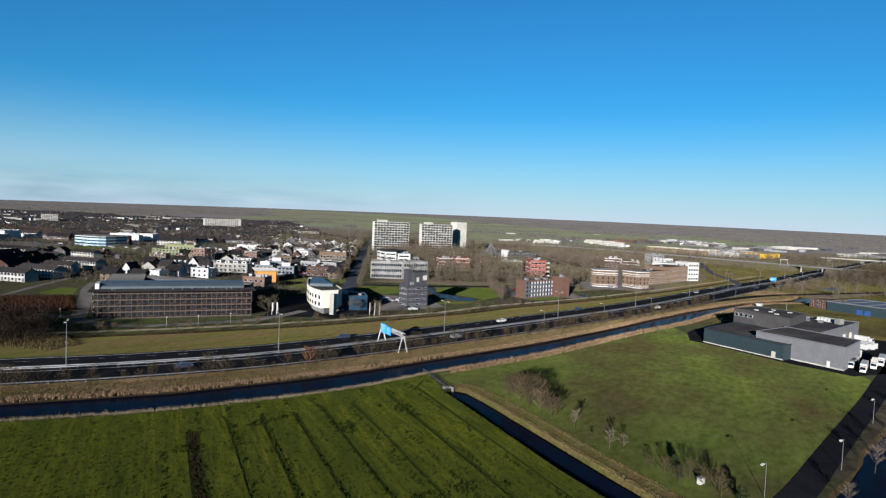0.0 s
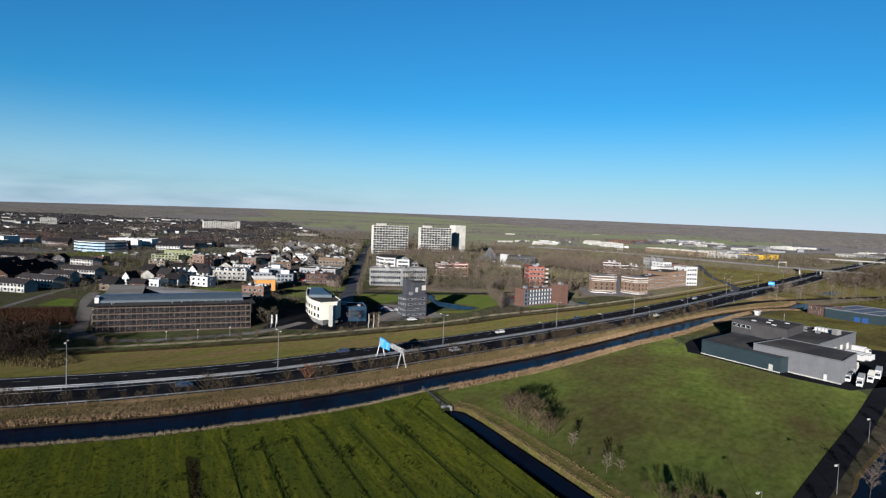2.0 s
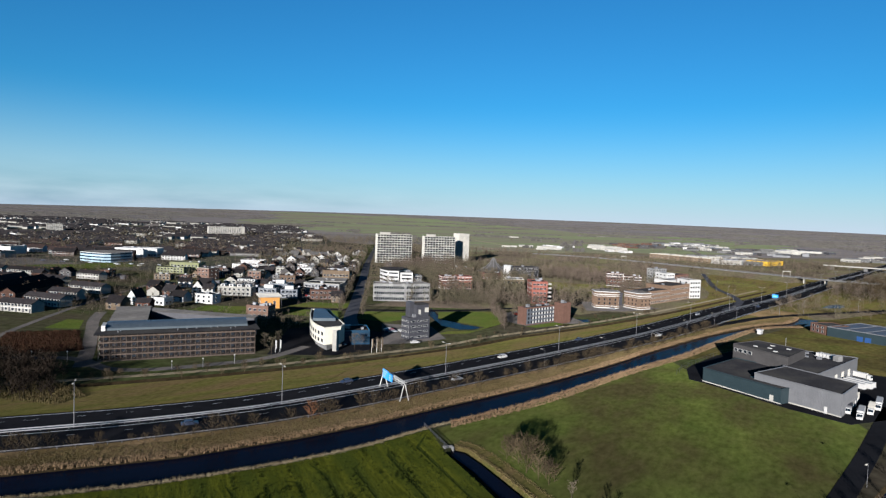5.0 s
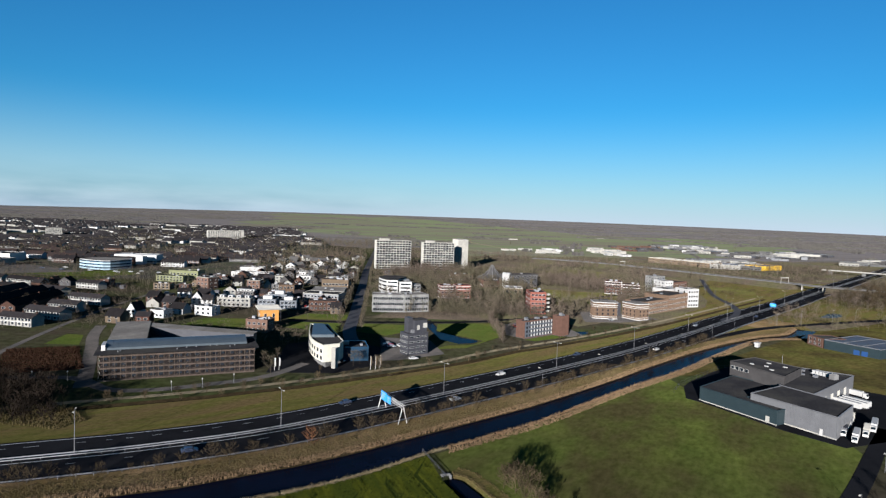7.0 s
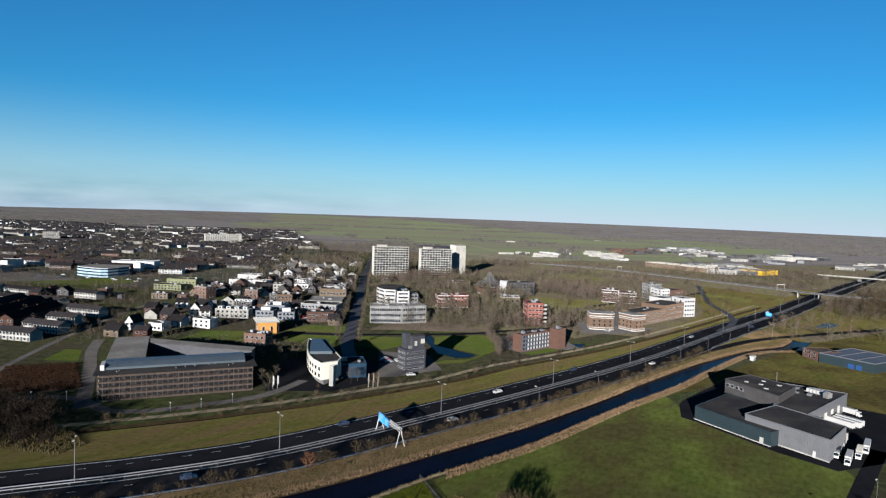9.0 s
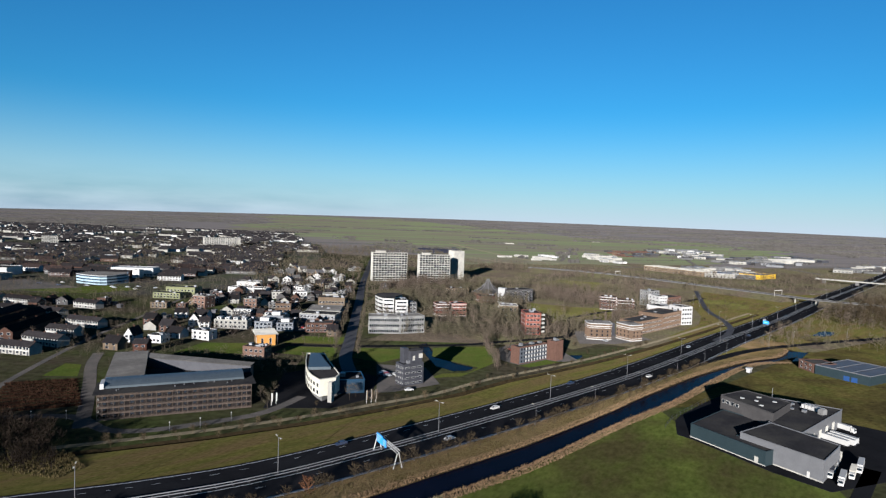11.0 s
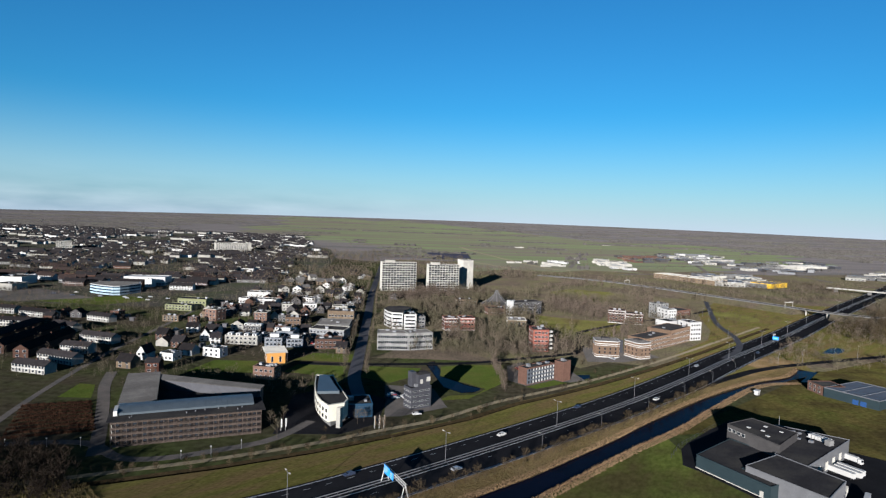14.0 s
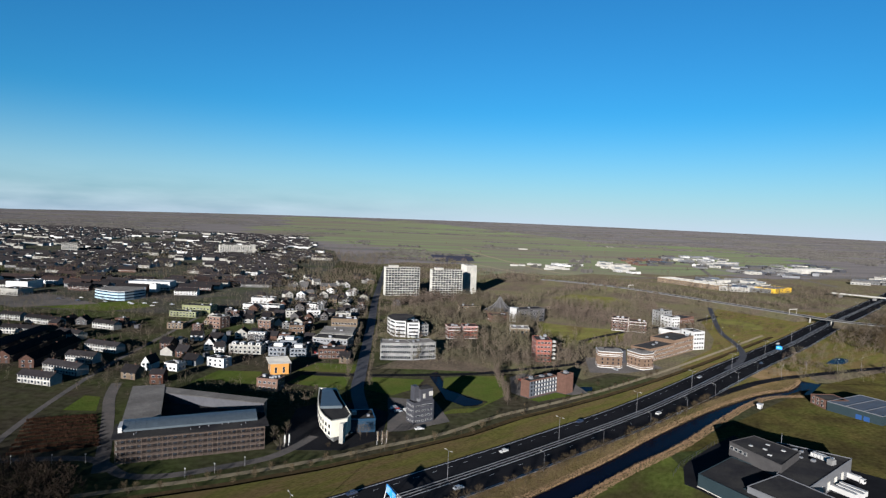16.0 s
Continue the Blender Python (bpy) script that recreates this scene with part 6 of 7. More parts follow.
house("house", (-176.5, 418.5), (-169.9, 420.5), 10, 4.0, 4.6, "white gabled house with a steep dark roof", M_WHITE, M_TILE, 1, along=False)
block("house", (-156.2, 375.4), (-144, 371.8), 8, 5.6, "white flat-roofed house with wide windows", M_WHITE, 2, 3, category="house")
house("house", (-199, 447.5), (-190.5, 449.5), 9, 4.2, 2.6, H_PALE, M_WHITE, M_TILE, 1)
house("house", (-166, 411), (-159.5, 412.5), 9, 4.4, 2.8, H_PALE, M_WHITE, M_TILE, 1)
house("house", (-186, 395), (-178, 394), 9, 4.4, 3.4, H_RED, M_BRICK, M_TILE, 1)
house("house", (-208, 418), (-200, 417), 9, 4.4, 3.4, H_RED, M_BRICK, M_TILE, 1)
house("house", (-182, 440), (-172, 439), 9, 4.4, 3.4, H_PALE, M_WHITE, M_TILE, 1)
for k, (p0, p1, h, wall) in enumerate((((-156.4, 413), (-133.2, 412.2), 6.0, M_LGREY), ((-158.6, 456), (-144.5, 455), 5.0, M_SLATE), ((-131.3, 443), (-114.1, 442.6), 5.0, M_LGREY))):
    ob, w = block("row_houses", p0, p1, 9, h, "row of white houses with flat roofs and pale dormer boxes", wall, 2, 7, category="house", units=0, group="row houses")
    for j in range(4):
        bm = bmesh.new()
        x = w * (j + 0.5) / 4
        box(bm, x - 1.5, x + 1.5, 1.5, 6, h, h + 1.7)
        dm = part("dormer", bm, M_WHITE, ob)
        shared("window", window_mesh(1.8, 1.0, M_WHITE, M_GLASS), ob, pose(x, 1.5, h + 0.45))
for p0, p1, h in (((-127.5, 410), (-115.4, 410.5), 6.0), ((-112.3, 409.5), (-101.3, 411.5), 5.6), ((-124, 426), (-112, 426), 7.6)):
    ob, w = block("villa", p0, p1, 10, h, "blue-grey cubic villa with a pale roof box", M_BLUEPANEL, 2, 4, category="house", units=0, group="cubic villas", win=(2.0, 1.6))
    bm = bmesh.new()
    box(bm, w * 0.25, w * 0.75, 3, 8, h, h + 2.4)
    part("roof_box", bm, M_WHITE, ob)

# small houses and sheds between the gardens
rng = random.Random(58)
made = 0
for _ in range(900):
    x, y = rng.uniform(-330, -66), rng.uniform(395, 690)
    w, d = rng.uniform(6.5, 10), rng.uniform(6.5, 9)
    a = radians(rng.choice((-6, 4, 84, 2)))
    q = (x + w * math.cos(a), y + w * math.sin(a))
    if made >= 84 or not (free(x - 2, y - 2) and free(*q) and free(x + 4, y + 10) and free(x, y + 5)) or near_line(x, y, COURT_STREET, 16) or (x < -225 and y > 500) or (x < -205 and y < 470):
        continue
    made += 1
    kind = made % 4
    if kind == 0:
        block("flat_roofed_house", (x, y), q, d, rng.uniform(3.2, 5.6), "flat-roofed grey house among gardens", rng.choice((M_SLATE, M_GREY, M_BRICK)), 2, 2, category="house", roof=rng.choice((M_BITUMEN, M_GRAVEL)), units=1, group="garden houses")
    elif kind == 1:
        block("shed", (x, y), (x + 3.6 * math.cos(a), y + 3.6 * math.sin(a)), 3.2, 2.5, "small dark timber garden shed", M_DARK, 0, 0, category="shed", units=0, group="garden sheds")
    else:
        house("house", (x, y), q, d, rng.uniform(3.2, 4.8), rng.uniform(2.4, 3.6), "small house with a dark tiled roof among gardens", rng.choice((M_LGREY, M_SLATE, M_BRICK, M_BEIGE)), M_TILE, 1, along=kind == 2, group="garden houses")
rng = random.Random(61)
made = 0
for _ in range(300):
    x, y = rng.uniform(-230, -75), rng.uniform(660, 940)
    if made >= 26 or not (free(x, y) and free(x + 9, y + 9)) or near_line(x, y, COURT_STREET, 18) or x < -190 - (y - 620) * 0.2:
        continue
    made += 1
    a = radians(rng.choice((-8, 5, 40)))
    house("house", (x, y), (x + 10 * math.cos(a), y + 10 * math.sin(a)), 8.5, rng.uniform(4.2, 5.4), rng.uniform(2.6, 3.8), "pale house with a weathered tiled roof among bare trees", rng.choice((M_WHITE, M_LGREY, M_BEIGE)), rng.choice((M_TILE, M_GRAVEL, M_ROOFGREY)), 1, along=made % 2 == 0, group="wooded houses")
rng = random.Random(21)
LONG_LABEL = "terrace of brick houses under a tiled roof"
spots = []
for row in range(25):
    y = 684 + row * 24
    x = -190 - (y - 620) * 0.20 - rng.uniform(0, 30)
    while x > -(y * 0.78 + 40):
        L = rng.choice((20, 26, 32, 40))
        spots.append((x - L, y + rng.uniform(-6, 6), L))
        x -= L + rng.uniform(6, 18)
made = 0
FAR_TERRACES = []
for x, y, L in spots:
    tilt = rng.choice((-4, -7, 3))
    p1 = (x + L * math.cos(radians(tilt)), y + L * math.sin(radians(tilt)))
    mx, my = (x + p1[0]) / 2, (y + p1[1]) / 2
    if not (free(x, y) and free(*p1) and free(mx, my + 8)) or noise.noise((mx / 130, my / 130, 5)) < -0.22:
        continue
    if my < 760 and mx > -360 and noise.noise((mx / 60, my / 60, 2)) < 0.05:
        continue
    if my < 900 and made < 130:
        made += 1
        house("terrace", (x, y), p1, 9, rng.uniform(4.4, 5.2), rng.uniform(3.0, 4.0), LONG_LABEL, rng.choice((M_LGREY, M_LGREY, M_GREY, M_BRICK, M_WHITE)), rng.choice((M_TILE, M_TILE, M_TILE, M_TILERED)), max(3, int(L / 6)), group="town terraces", windows=my < 740)
    else:
        FAR_TERRACES.append((x, y, L, tilt))
for row in range(38):
    y = 1290 + row * 29
    x = -260 - (y - 1290) * 0.3 - rng.uniform(0, 60)
    while x > -(y * 0.80 + 40):
        L = rng.choice((14, 22, 30, 44))
        if noise.noise((x / 260, y / 260, 5)) > -0.2:
            FAR_TERRACES.append((x - L, y + rng.uniform(-10, 10), L, rng.choice((-5, 4, -14))))
        x -= L + rng.uniform(8, 34)
for m_wall, m_roof, pick, label in ((M_WHITE, M_TILE, 0, "far terraces of pale houses under dark roofs"), (M_LGREY, M_TILE, 1, "far terraces of pale brick houses under dark roofs"), (M_LGREY, M_TILE, 2, "far terraces of grey houses under dark roofs")):
    bm = bmesh.new()
    for k, (x, y, L, tilt) in enumerate(FAR_TERRACES):
        if k % 3 != pick:
            continue
        sub = bmesh.new()
        d, h, rh = 9.0, 4.6 + (k % 5) * 0.35, 3.2
        box(sub, 0, L, 0, d, -0.3, h)
        gable(sub, L, d, h, rh, mi=1)
        v = [sub.verts.new(c) for c in ((0, 0, h), (0, d, h), (0, d / 2, h + rh), (L, 0, h), (L, d, h), (L, d / 2, h + rh))]
        sub.faces.new(v[:3])
        sub.faces.new(v[3:])
        for j in range(int(L / 7)):
            if (j * 7 + k * 5) % 4 == 0:
                box(sub, 7 * j + 1.5, 7 * j + 4.6, 0.9, 3.4, h + 0.3, h + 1.6)
        sub.transform(pose(x, y, rise(x, y), 0, 0, tilt))
        tmp = bpy.data.meshes.new("tmp")
        sub.to_mesh(tmp)
        sub.free()
        bm.from_mesh(tmp)
        bpy.data.meshes.remove(tmp)
    me = bpy.data.meshes.new("far_town")
    bm.to_mesh(me)
    bm.free()
    me.materials.append(m_wall)
    me.materials.append(m_roof)
    tagged(new("far_town", me), label, "houses", kind="stuff")

# ---- industry ----
HALL = "large flat-roofed industrial hall of pale cladding"
block("yellow_hall", (505.7, 966), (548, 998), 34, 6.8, "bright yellow clad industrial hall", M_YELLOW, 0, 0, roof=M_GRAVEL)
block("industrial_hall", (362, 1094), (421, 982), 34, 8, "long sand-coloured industrial hall with a pale roof", M_BEIGE, 2, 16, side=4, win=(2.6, 1.2), roof=M_LGREY, edge=M_CREAM)
block("industrial_hall", (424, 981), (466, 968), 46, 7, "long white industrial hall with a pale roof", M_LGREY, 1, 8, win=(3, 1.5), roof=M_ROOFGREY, edge=M_WHITE)
block("industrial_hall", (470, 978), (500, 968), 44, 6, "grey industrial hall with a pale roof", M_GREY, 1, 6, win=(3, 1.5), roof=M_LGREY)
block("industrial_hall", (810, 1440), (903, 1480), 46, 8, "long white industrial hall with a pale roof", M_LGREY, 0, 0, roof=M_LGREY, edge=M_WHITE)
ESTATES = (([(333, 1521), (403, 1494), (365, 1244), (320, 1268)], 13, (M_WHITE, M_LGREY, M_LGREY)), ([(468, 1742), (625, 1832), (521, 1523), (399, 1462)], 24, (M_BRICK, M_BROWNBRICK, M_SLATE, M_BRICK)),
           ([(640, 1944), (858, 2062), (738, 1599), (540, 1418)], 44, (M_LGREY, M_GREY, M_PANEL, M_WHITE, M_SLATE)), ([(683, 1636), (1040, 1760), (980, 1560), (730, 1290), (603, 1302)], 44, (M_PANEL, M_SLATE, M_DARK, M_GREY, M_LGREY)),
           ([(459, 1221), (560, 1150), (570, 1060), (500, 1020), (430, 1060)], 14, (M_PANEL, M_LGREY, M_GREY)), ([(150, 1390), (270, 1420), (260, 1330), (180, 1290)], 7, (M_WHITE, M_LGREY)), ([(760, 1200), (1000, 1400), (1180, 1400), (900, 1180)], 26, (M_SLATE, M_GREY, M_LGREY)))
rng = random.Random(33)
for poly, count, walls in ESTATES:
    xs, ys = [q[0] for q in poly], [q[1] for q in poly]
    made = 0
    for _ in range(900):
        x, y = rng.uniform(min(xs), max(xs)), rng.uniform(min(ys), max(ys))
        if made >= count or not inside(x, y, poly) or not free(x, y) or not free(x + 22, y + 8) or not free(x + 10, y + 22) or near_line(x, y, MOTORWAY, 34):
            continue
        made += 1
        L = rng.uniform(12, 34)
        a = radians(rng.choice((14, -32, 20, 10)))
        m_wall = rng.choice(walls)
        bays = int(L / 6) if made % 3 == 0 else 0
        block("industrial_hall", (x, y), (x + L * math.cos(a), y + L * math.sin(a)), rng.uniform(12, 26), rng.uniform(3, 6), HALL, m_wall, 1 if bays else 0, bays, side=0, win=(3.4, 1.6),
              roof=rng.choice((M_GRAVEL, M_ROOFGREY, M_ROOFGREY, M_ZINC, M_BITUMEN)), units=0, group="industrial halls", z0=1.0)
for x, y, L in ((120, 1330, 16), (140, 1338, 12), (185, 1262, 20), (225, 1280, 14), (250, 1420, 18), (300, 1560, 18), (210, 2100, 32), (620, 2550, 34)):
    block("farm_building", (x, y), (x + L, y + 3), 9, 3.0, "white farm building far out on the pasture", M_LGREY, 0, 0, units=0, roof=M_GRAVEL, group="farm buildings")
slab("solar_field", [(-74, 1640), (34, 1710), (42, 1430), (-49, 1380)], 0.9, M_SOLAR, "dark blue field of solar panels", "solar panels", 0.1)
lane("road", smooth_line([(20, 2020), (66, 1735), (178, 1256), (230, 1180)], 20), 8, 0.1, M_TRACK, "straight country road across the pasture", "road")
lane("road", smooth_line([(243, 1258), (356, 1712), (380, 1900)], 20), 9, 0.1, M_PAVE, "straight country road across the pasture", "road")
lane("road", smooth_line([(-40, 1480), (52, 1312), (131, 1146), (160, 1120)], 20), 7, 0.1, M_TRACK, "country road past the pasture", "road")

# small flats behind the offices
block("brick_flats", (150, 571), (164, 566), 12, 12, "brown and white stepped flats", M_BRICK, 4, 5, bands=M_WHITE, group="stepped flats")
block("brick_flats", (165, 566), (180, 562), 12, 10, "brown and white stepped flats", M_BRICK, 3, 5, bands=M_WHITE, group="stepped flats")

# ---- small things ----
ob = thing("sluice_hut", pose(175.4, 336.4, 0, 0, 0, 45) @ Matrix.Scale(0.55, 4), "small white angular pumping hut on the canal bank", "hut")
bm = bmesh.new()
prism(bm, [(-3, -1.6), (3, -1.6), (3.4, 2), (-2.4, 2)], -0.8, 3.4)
part("wall", bm, M_WHITE, ob)
bm = bmesh.new()
prism(bm, [(-3.6, -2.2), (3.8, -2.2), (4, 2.6), (-3, 2.6)], 3.4, 4.6)
part("roof", bm, M_WHITE, ob)
bm = bmesh.new()
box(bm, -0.6, 0.6, -1.75, -1.6, 0, 2.1)
part("door", bm, M_DARK, ob)
ob = thing("culvert", pose(2.2, 150.5, 0, 0, 0, 20) @ Matrix.Scale(0.75, 4), "low stone culvert head at the end of the ditch", "culvert")
bm = bmesh.new()
box(bm, -1.4, 1.4, -0.4, 0.5, -1.2, 0.5)
box(bm, -1.7, -1.2, -1.4, 0.5, -1.2, 0.4)
box(bm, 1.2, 1.7, -1.4, 0.5, -1.2, 0.4)
part("head_wall", bm, M_GREY, ob)
bm = bmesh.new()
bar(bm, (0, -0.5, -0.75), (0, -0.38, -0.75), 0.4, 10)
part("pipe", bm, M_DARK, ob)
ob = thing("footbridge", pose(-1.2, 158, 0, 0, 0, 112), "narrow dark timber gate and rail across the dam", "fence")
for k in range(8):
    bm = bmesh.new()
    box(bm, -9 + k * 2.5, -8.88 + k * 2.5, -0.06, 0.06, -0.3, 0.85)
    part("post", bm, M_DARK, ob)
for z in (0.35, 0.7):
    bm = bmesh.new()
    box(bm, -9, 8.7, -0.03, 0.03, z, z + 0.08)
    part("rail", bm, M_DARK, ob)
ob = thing("utility_box", pose(44, 99.3, 0, 0, 0, 30) @ Matrix.Scale(0.62, 4), "pale grey utility box among brambles", "utility box")
bm = bmesh.new()
box(bm, -1.0, 1.0, -0.5, 0.5, -0.1, 1.7)
part("body", bm, M_LGREY, ob)
bm = bmesh.new()
box(bm, -1.1, 1.1, -0.6, 0.6, 1.7, 1.82)
part("lid", bm, M_GREY, ob)
for x in (-0.5, 0.5):
    bm = bmesh.new()
    box(bm, x - 0.42, x + 0.42, -0.54, -0.5, 0.1, 1.6)
    part("door", bm, M_LGREY, ob)


def banner_pole(x, y, h, m, label, group):
    ob = thing("flagpole", pose(x, y, 0, 0, 0, 20), label, "flagpole", group)
    bm = bmesh.new()
    bar(bm, (0, 0, -0.2), (0, 0, h), 0.09, 6, 0.06)
    part("pole", bm, M_WHITE, ob)
    bm = bmesh.new()
    box(bm, 0.08, 0.55, -0.03, 0.03, h * 0.3, h - 0.3)
    part("banner", bm, m, ob)


for x, y in ((-69.6, 248), (-68.0, 249.1)):
    banner_pole(x, y, 5.4, M_WHITE, "white banner flag on a pole beside the lawn", "white banners")
for x, y in ((-30.5, 255), (-28.5, 255.8), (-26.6, 257)):
    banner_pole(x, y, 6.0, M_BEIGE, "furled pale flag on a pole by the parking lot", "pale flags")
# canal-side fence round the warehouse yard
ob = thing("fence", pose(0, 0, 0), "thin steel mesh fence round the warehouse yard", "fence")
for (xa, ya), (xb, yb) in (((92, 236), (99, 247.3)), ((99, 247.3), (126.8, 276.6)), ((126.8, 276.6), (140, 284))):
    n = int(math.hypot(xb - xa, yb - ya) / 4)
    for k in range(n + 1):
        bm = bmesh.new()
        x, y = xa + (xb - xa) * k / n, ya + (yb - ya) * k / n
        bar(bm, (x, y, -0.2), (x, y, 1.8), 0.05, 4)
        part("post", bm, M_DARK, ob)
    for z in (0.9, 1.9):
        bm = bmesh.new()
        bar(bm, (xa, ya, z), (xb, yb, z), 0.03, 3)
        part("rail", bm, M_DARK, ob)
# low garden lamps along the service road
for x, y in ((-166, 217), (-152, 220), (-140, 222), (-97, 213.5), (-88, 219), (-79, 226.5)):
    ob = thing("path_lamp", pose(x, y, 0), "short pale post lamp beside the service road", "street lamp", "path lamps")
    bm = bmesh.new()
    bar(bm, (0, 0, -0.2), (0, 0, 3.4), 0.06, 6)
    part("pole", bm, M_STEEL, ob)
    bm = bmesh.new()
    bar(bm, (0, 0, 3.4), (0, 0, 3.75), 0.22, 8)
    part("lantern", bm, M_WHITE, ob)
# far-side lamps along the motorway's near edge
for d in range(0, 7):
    p, t = along(offset(MOTORWAY, -17.2), base + 44 + d * 42)
    street_lamp(p.x, p.y, 8, (1,), "grey lamp at the motorway's outer edge", "edge lamps", math.degrees(math.atan2(t.y, t.x)) + 90)

# cars on the motorway
for dist, d, paint, label in ((-90, -8.6, M_CARBLUE, "dark blue car on the motorway"), (-40, 10.2, M_CARBLUE, "dark car on the motorway"), (2, -8.7, M_CARGREY, "silver car on the motorway"),
                              (36, 6.6, M_WHITE, "white car on the motorway"), (95, 10.2, M_CARBLUE, "dark car on the motorway"), (150, -8.6, M_WHITE, "white car on the motorway"), (240, 6.6, M_CARGREY, "silver car on the motorway"), (330, -8.6, M_CARBLUE, "dark car on the motorway"), (420, 6.6, M_WHITE, "white car on the motorway")):
    p, t = along(offset(MOTORWAY, d), base + dist)
    car(p.x, p.y, math.degrees(math.atan2(t.y, t.x)) + (180 if d > 0 else 0), paint, label)
rng = random.Random(12)
for k in range(26):
    x0, y0 = rng.choice(((-32, 300), (-20, 276), (104, 405), (44, 370), (-46, 258), (-60, 252), (-100, 420)))
    car(x0 + rng.uniform(0, 10), y0 + rng.uniform(0, 8), rng.choice((25, 115, 205)), rng.choice((M_WHITE, M_CARBLUE, M_CARGREY, M_CARRED)), "parked car in an office parking lot") if free(x0 + 5, y0 + 4) else None

for k in range(16):
    x, y = -392 + 7.2 * k + rng.uniform(-2, 2) - (k % 2) * 30, 612 + (k % 4) * 7 - (k > 9) * 14
    if free(x, y):
        car(x, y, 20 + rng.uniform(-4, 4), rng.choice((M_WHITE, M_CARBLUE, M_CARGREY, M_CARGREY)), "parked car on the large office parking lot")

# ---- planting ----
LBL_TREE = "bare winter tree with fine brown twigs"
TREES = [tree_kind(s, h, 640, 18, M_TWIG, label=LBL_TREE, name="tree", trunk_r=0.12, twig_w=0.032) for s, h in ((1, 9), (2, 11), (3, 8))]
POPLAR = [tree_kind(s, 13, 420, 26, M_TWIG, label="tall slender bare street tree", name="tree", spread=0.2, low=0.12, twig_w=0.045) for s in (5, 6)]
SHRUB = [tree_kind(s, 4, 480, 24, M_BRUSH, M_BRUSH, label="low bare brown winter shrub", name="bush", spread=0.55, low=0.05, trunk_r=0.05, twig_w=0.024) for s in (7, 8, 9)]
PALE = [tree_kind(s, 7.5, 1100, 40, M_IVORY, M_IVORY, label="bare bush with pale sunlit branches", name="bush", spread=0.55, low=0.06, trunk_r=0.06, twig_w=0.028) for s in (10, 11)]
COPPER = [tree_kind(13, 5, 520, 20, M_RUST, label="rounded bush still holding copper leaves", name="bush", spread=0.6, low=0.05, trunk_r=0.06, twig_w=0.09)]
EVER = [tree_kind(14, 8, 1500, 40, M_EVER, label="dark green evergreen bush", name="bush", spread=0.36, low=0.04, trunk_r=0.09, twig_w=0.09)]

rng = random.Random(77)
for k in range(112):
    p, t = along(offset(MOTORWAY, -17.6 - rng.uniform(0, 4)), base - 190 + k * 3.6 + rng.uniform(-2, 2))
    plant(rng.choice(SHRUB), p.x, p.y, rng.uniform(0.6, 1.55), rng.uniform(0, 360), "verge shrubs")
plant(COPPER[0], -36.2, 166.6, 1.05, 20)
for k in range(46):
    p, t = along(offset(FAR_DITCH, rng.uniform(2, 7)), 60 + k * 9 + rng.uniform(-3, 3))
    plant(rng.choice(SHRUB), p.x, p.y, rng.uniform(0.5, 1.0), rng.uniform(0, 360), "ditch shrubs")
for k in range(26):
    for s in (-6.5, 6.5):
        p, t = along(offset(COURT_STREET, s + rng.uniform(-0.6, 0.6)), 46 + k * 18 + s)
        if free(p.x, p.y):
            plant(rng.choice(POPLAR), p.x, p.y, rng.uniform(0.5, 0.85), rng.uniform(0, 360), "street trees")
for x, y, kind, s in ((17.2, 147, SHRUB[0], 1.25), (20.3, 136.5, SHRUB[1], 1.5), (22.5, 133, PALE[0], 0.72), (24.5, 130.5, SHRUB[2], 1.15), (19, 141.5, PALE[1], 0.8), (16.5, 144, SHRUB[0], 1.3), (18.6, 150, EVER[0], 0.5), (24.6, 135.5, EVER[0], 0.42), (22.5, 143, SHRUB[1], 1.6), (21, 138.5, SHRUB[2], 1.7), (26, 132, SHRUB[0], 1.1), (23.6, 139.5, SHRUB[2], 1.5), (18, 144.5, SHRUB[1], 1.5), (20.6, 146.5, SHRUB[0], 1.5), (24.5, 134, SHRUB[1], 1.2),
                      (28, 123, TREES[2], 0.55), (32.6, 113.4, TREES[0], 0.42), (34.8, 112.4, TREES[1], 0.3), (30, 118, SHRUB[2], 0.4), (37.4, 104.7, SHRUB[1], 0.6), (39, 102, SHRUB[0], 0.8), (41, 100.5, EVER[0], 0.3), (43, 101.5, SHRUB[1], 0.8), (46, 97, SHRUB[2], 0.9), (41.5, 104, EVER[0], 0.35), (45, 94, SHRUB[0], 0.9), (47, 91, EVER[0], 0.4), (44, 98, SHRUB[0], 0.9), (40, 98.5, SHRUB[2], 0.8)):
    plant(kind, x, y, s, rng.uniform(0, 360))
for k in range(46):
    x, y = rng.uniform(-76, -20), rng.uniform(240, 330)
    if free(x, y) and not near_line(x, y, COURT_STREET, 5) and not (-36 < x < 0 and y > 270):
        plant(rng.choice(TREES + SHRUB), x, y, rng.uniform(0.55, 0.9), rng.uniform(0, 360), "office trees")
for k in range(60):
    x, y = rng.uniform(20, 150), rng.uniform(300, 440)
    if free(x, y) and x < 92 and y > 0.9 * x + 285 and not (-6 < x < 34 and y < 385):
        plant(rng.choice(TREES + SHRUB), x, y, rng.uniform(0.55, 0.95), rng.uniform(0, 360), "office trees")
for x, y in ((80, 103), (86, 109.5), (92, 115.5), (99, 122.5), (107, 131), (114, 138), (66, 89)):
    plant(rng.choice(TREES), x - 1.6, y + 4.2, rng.uniform(0.4, 0.6), rng.uniform(0, 360), "canal-side trees")

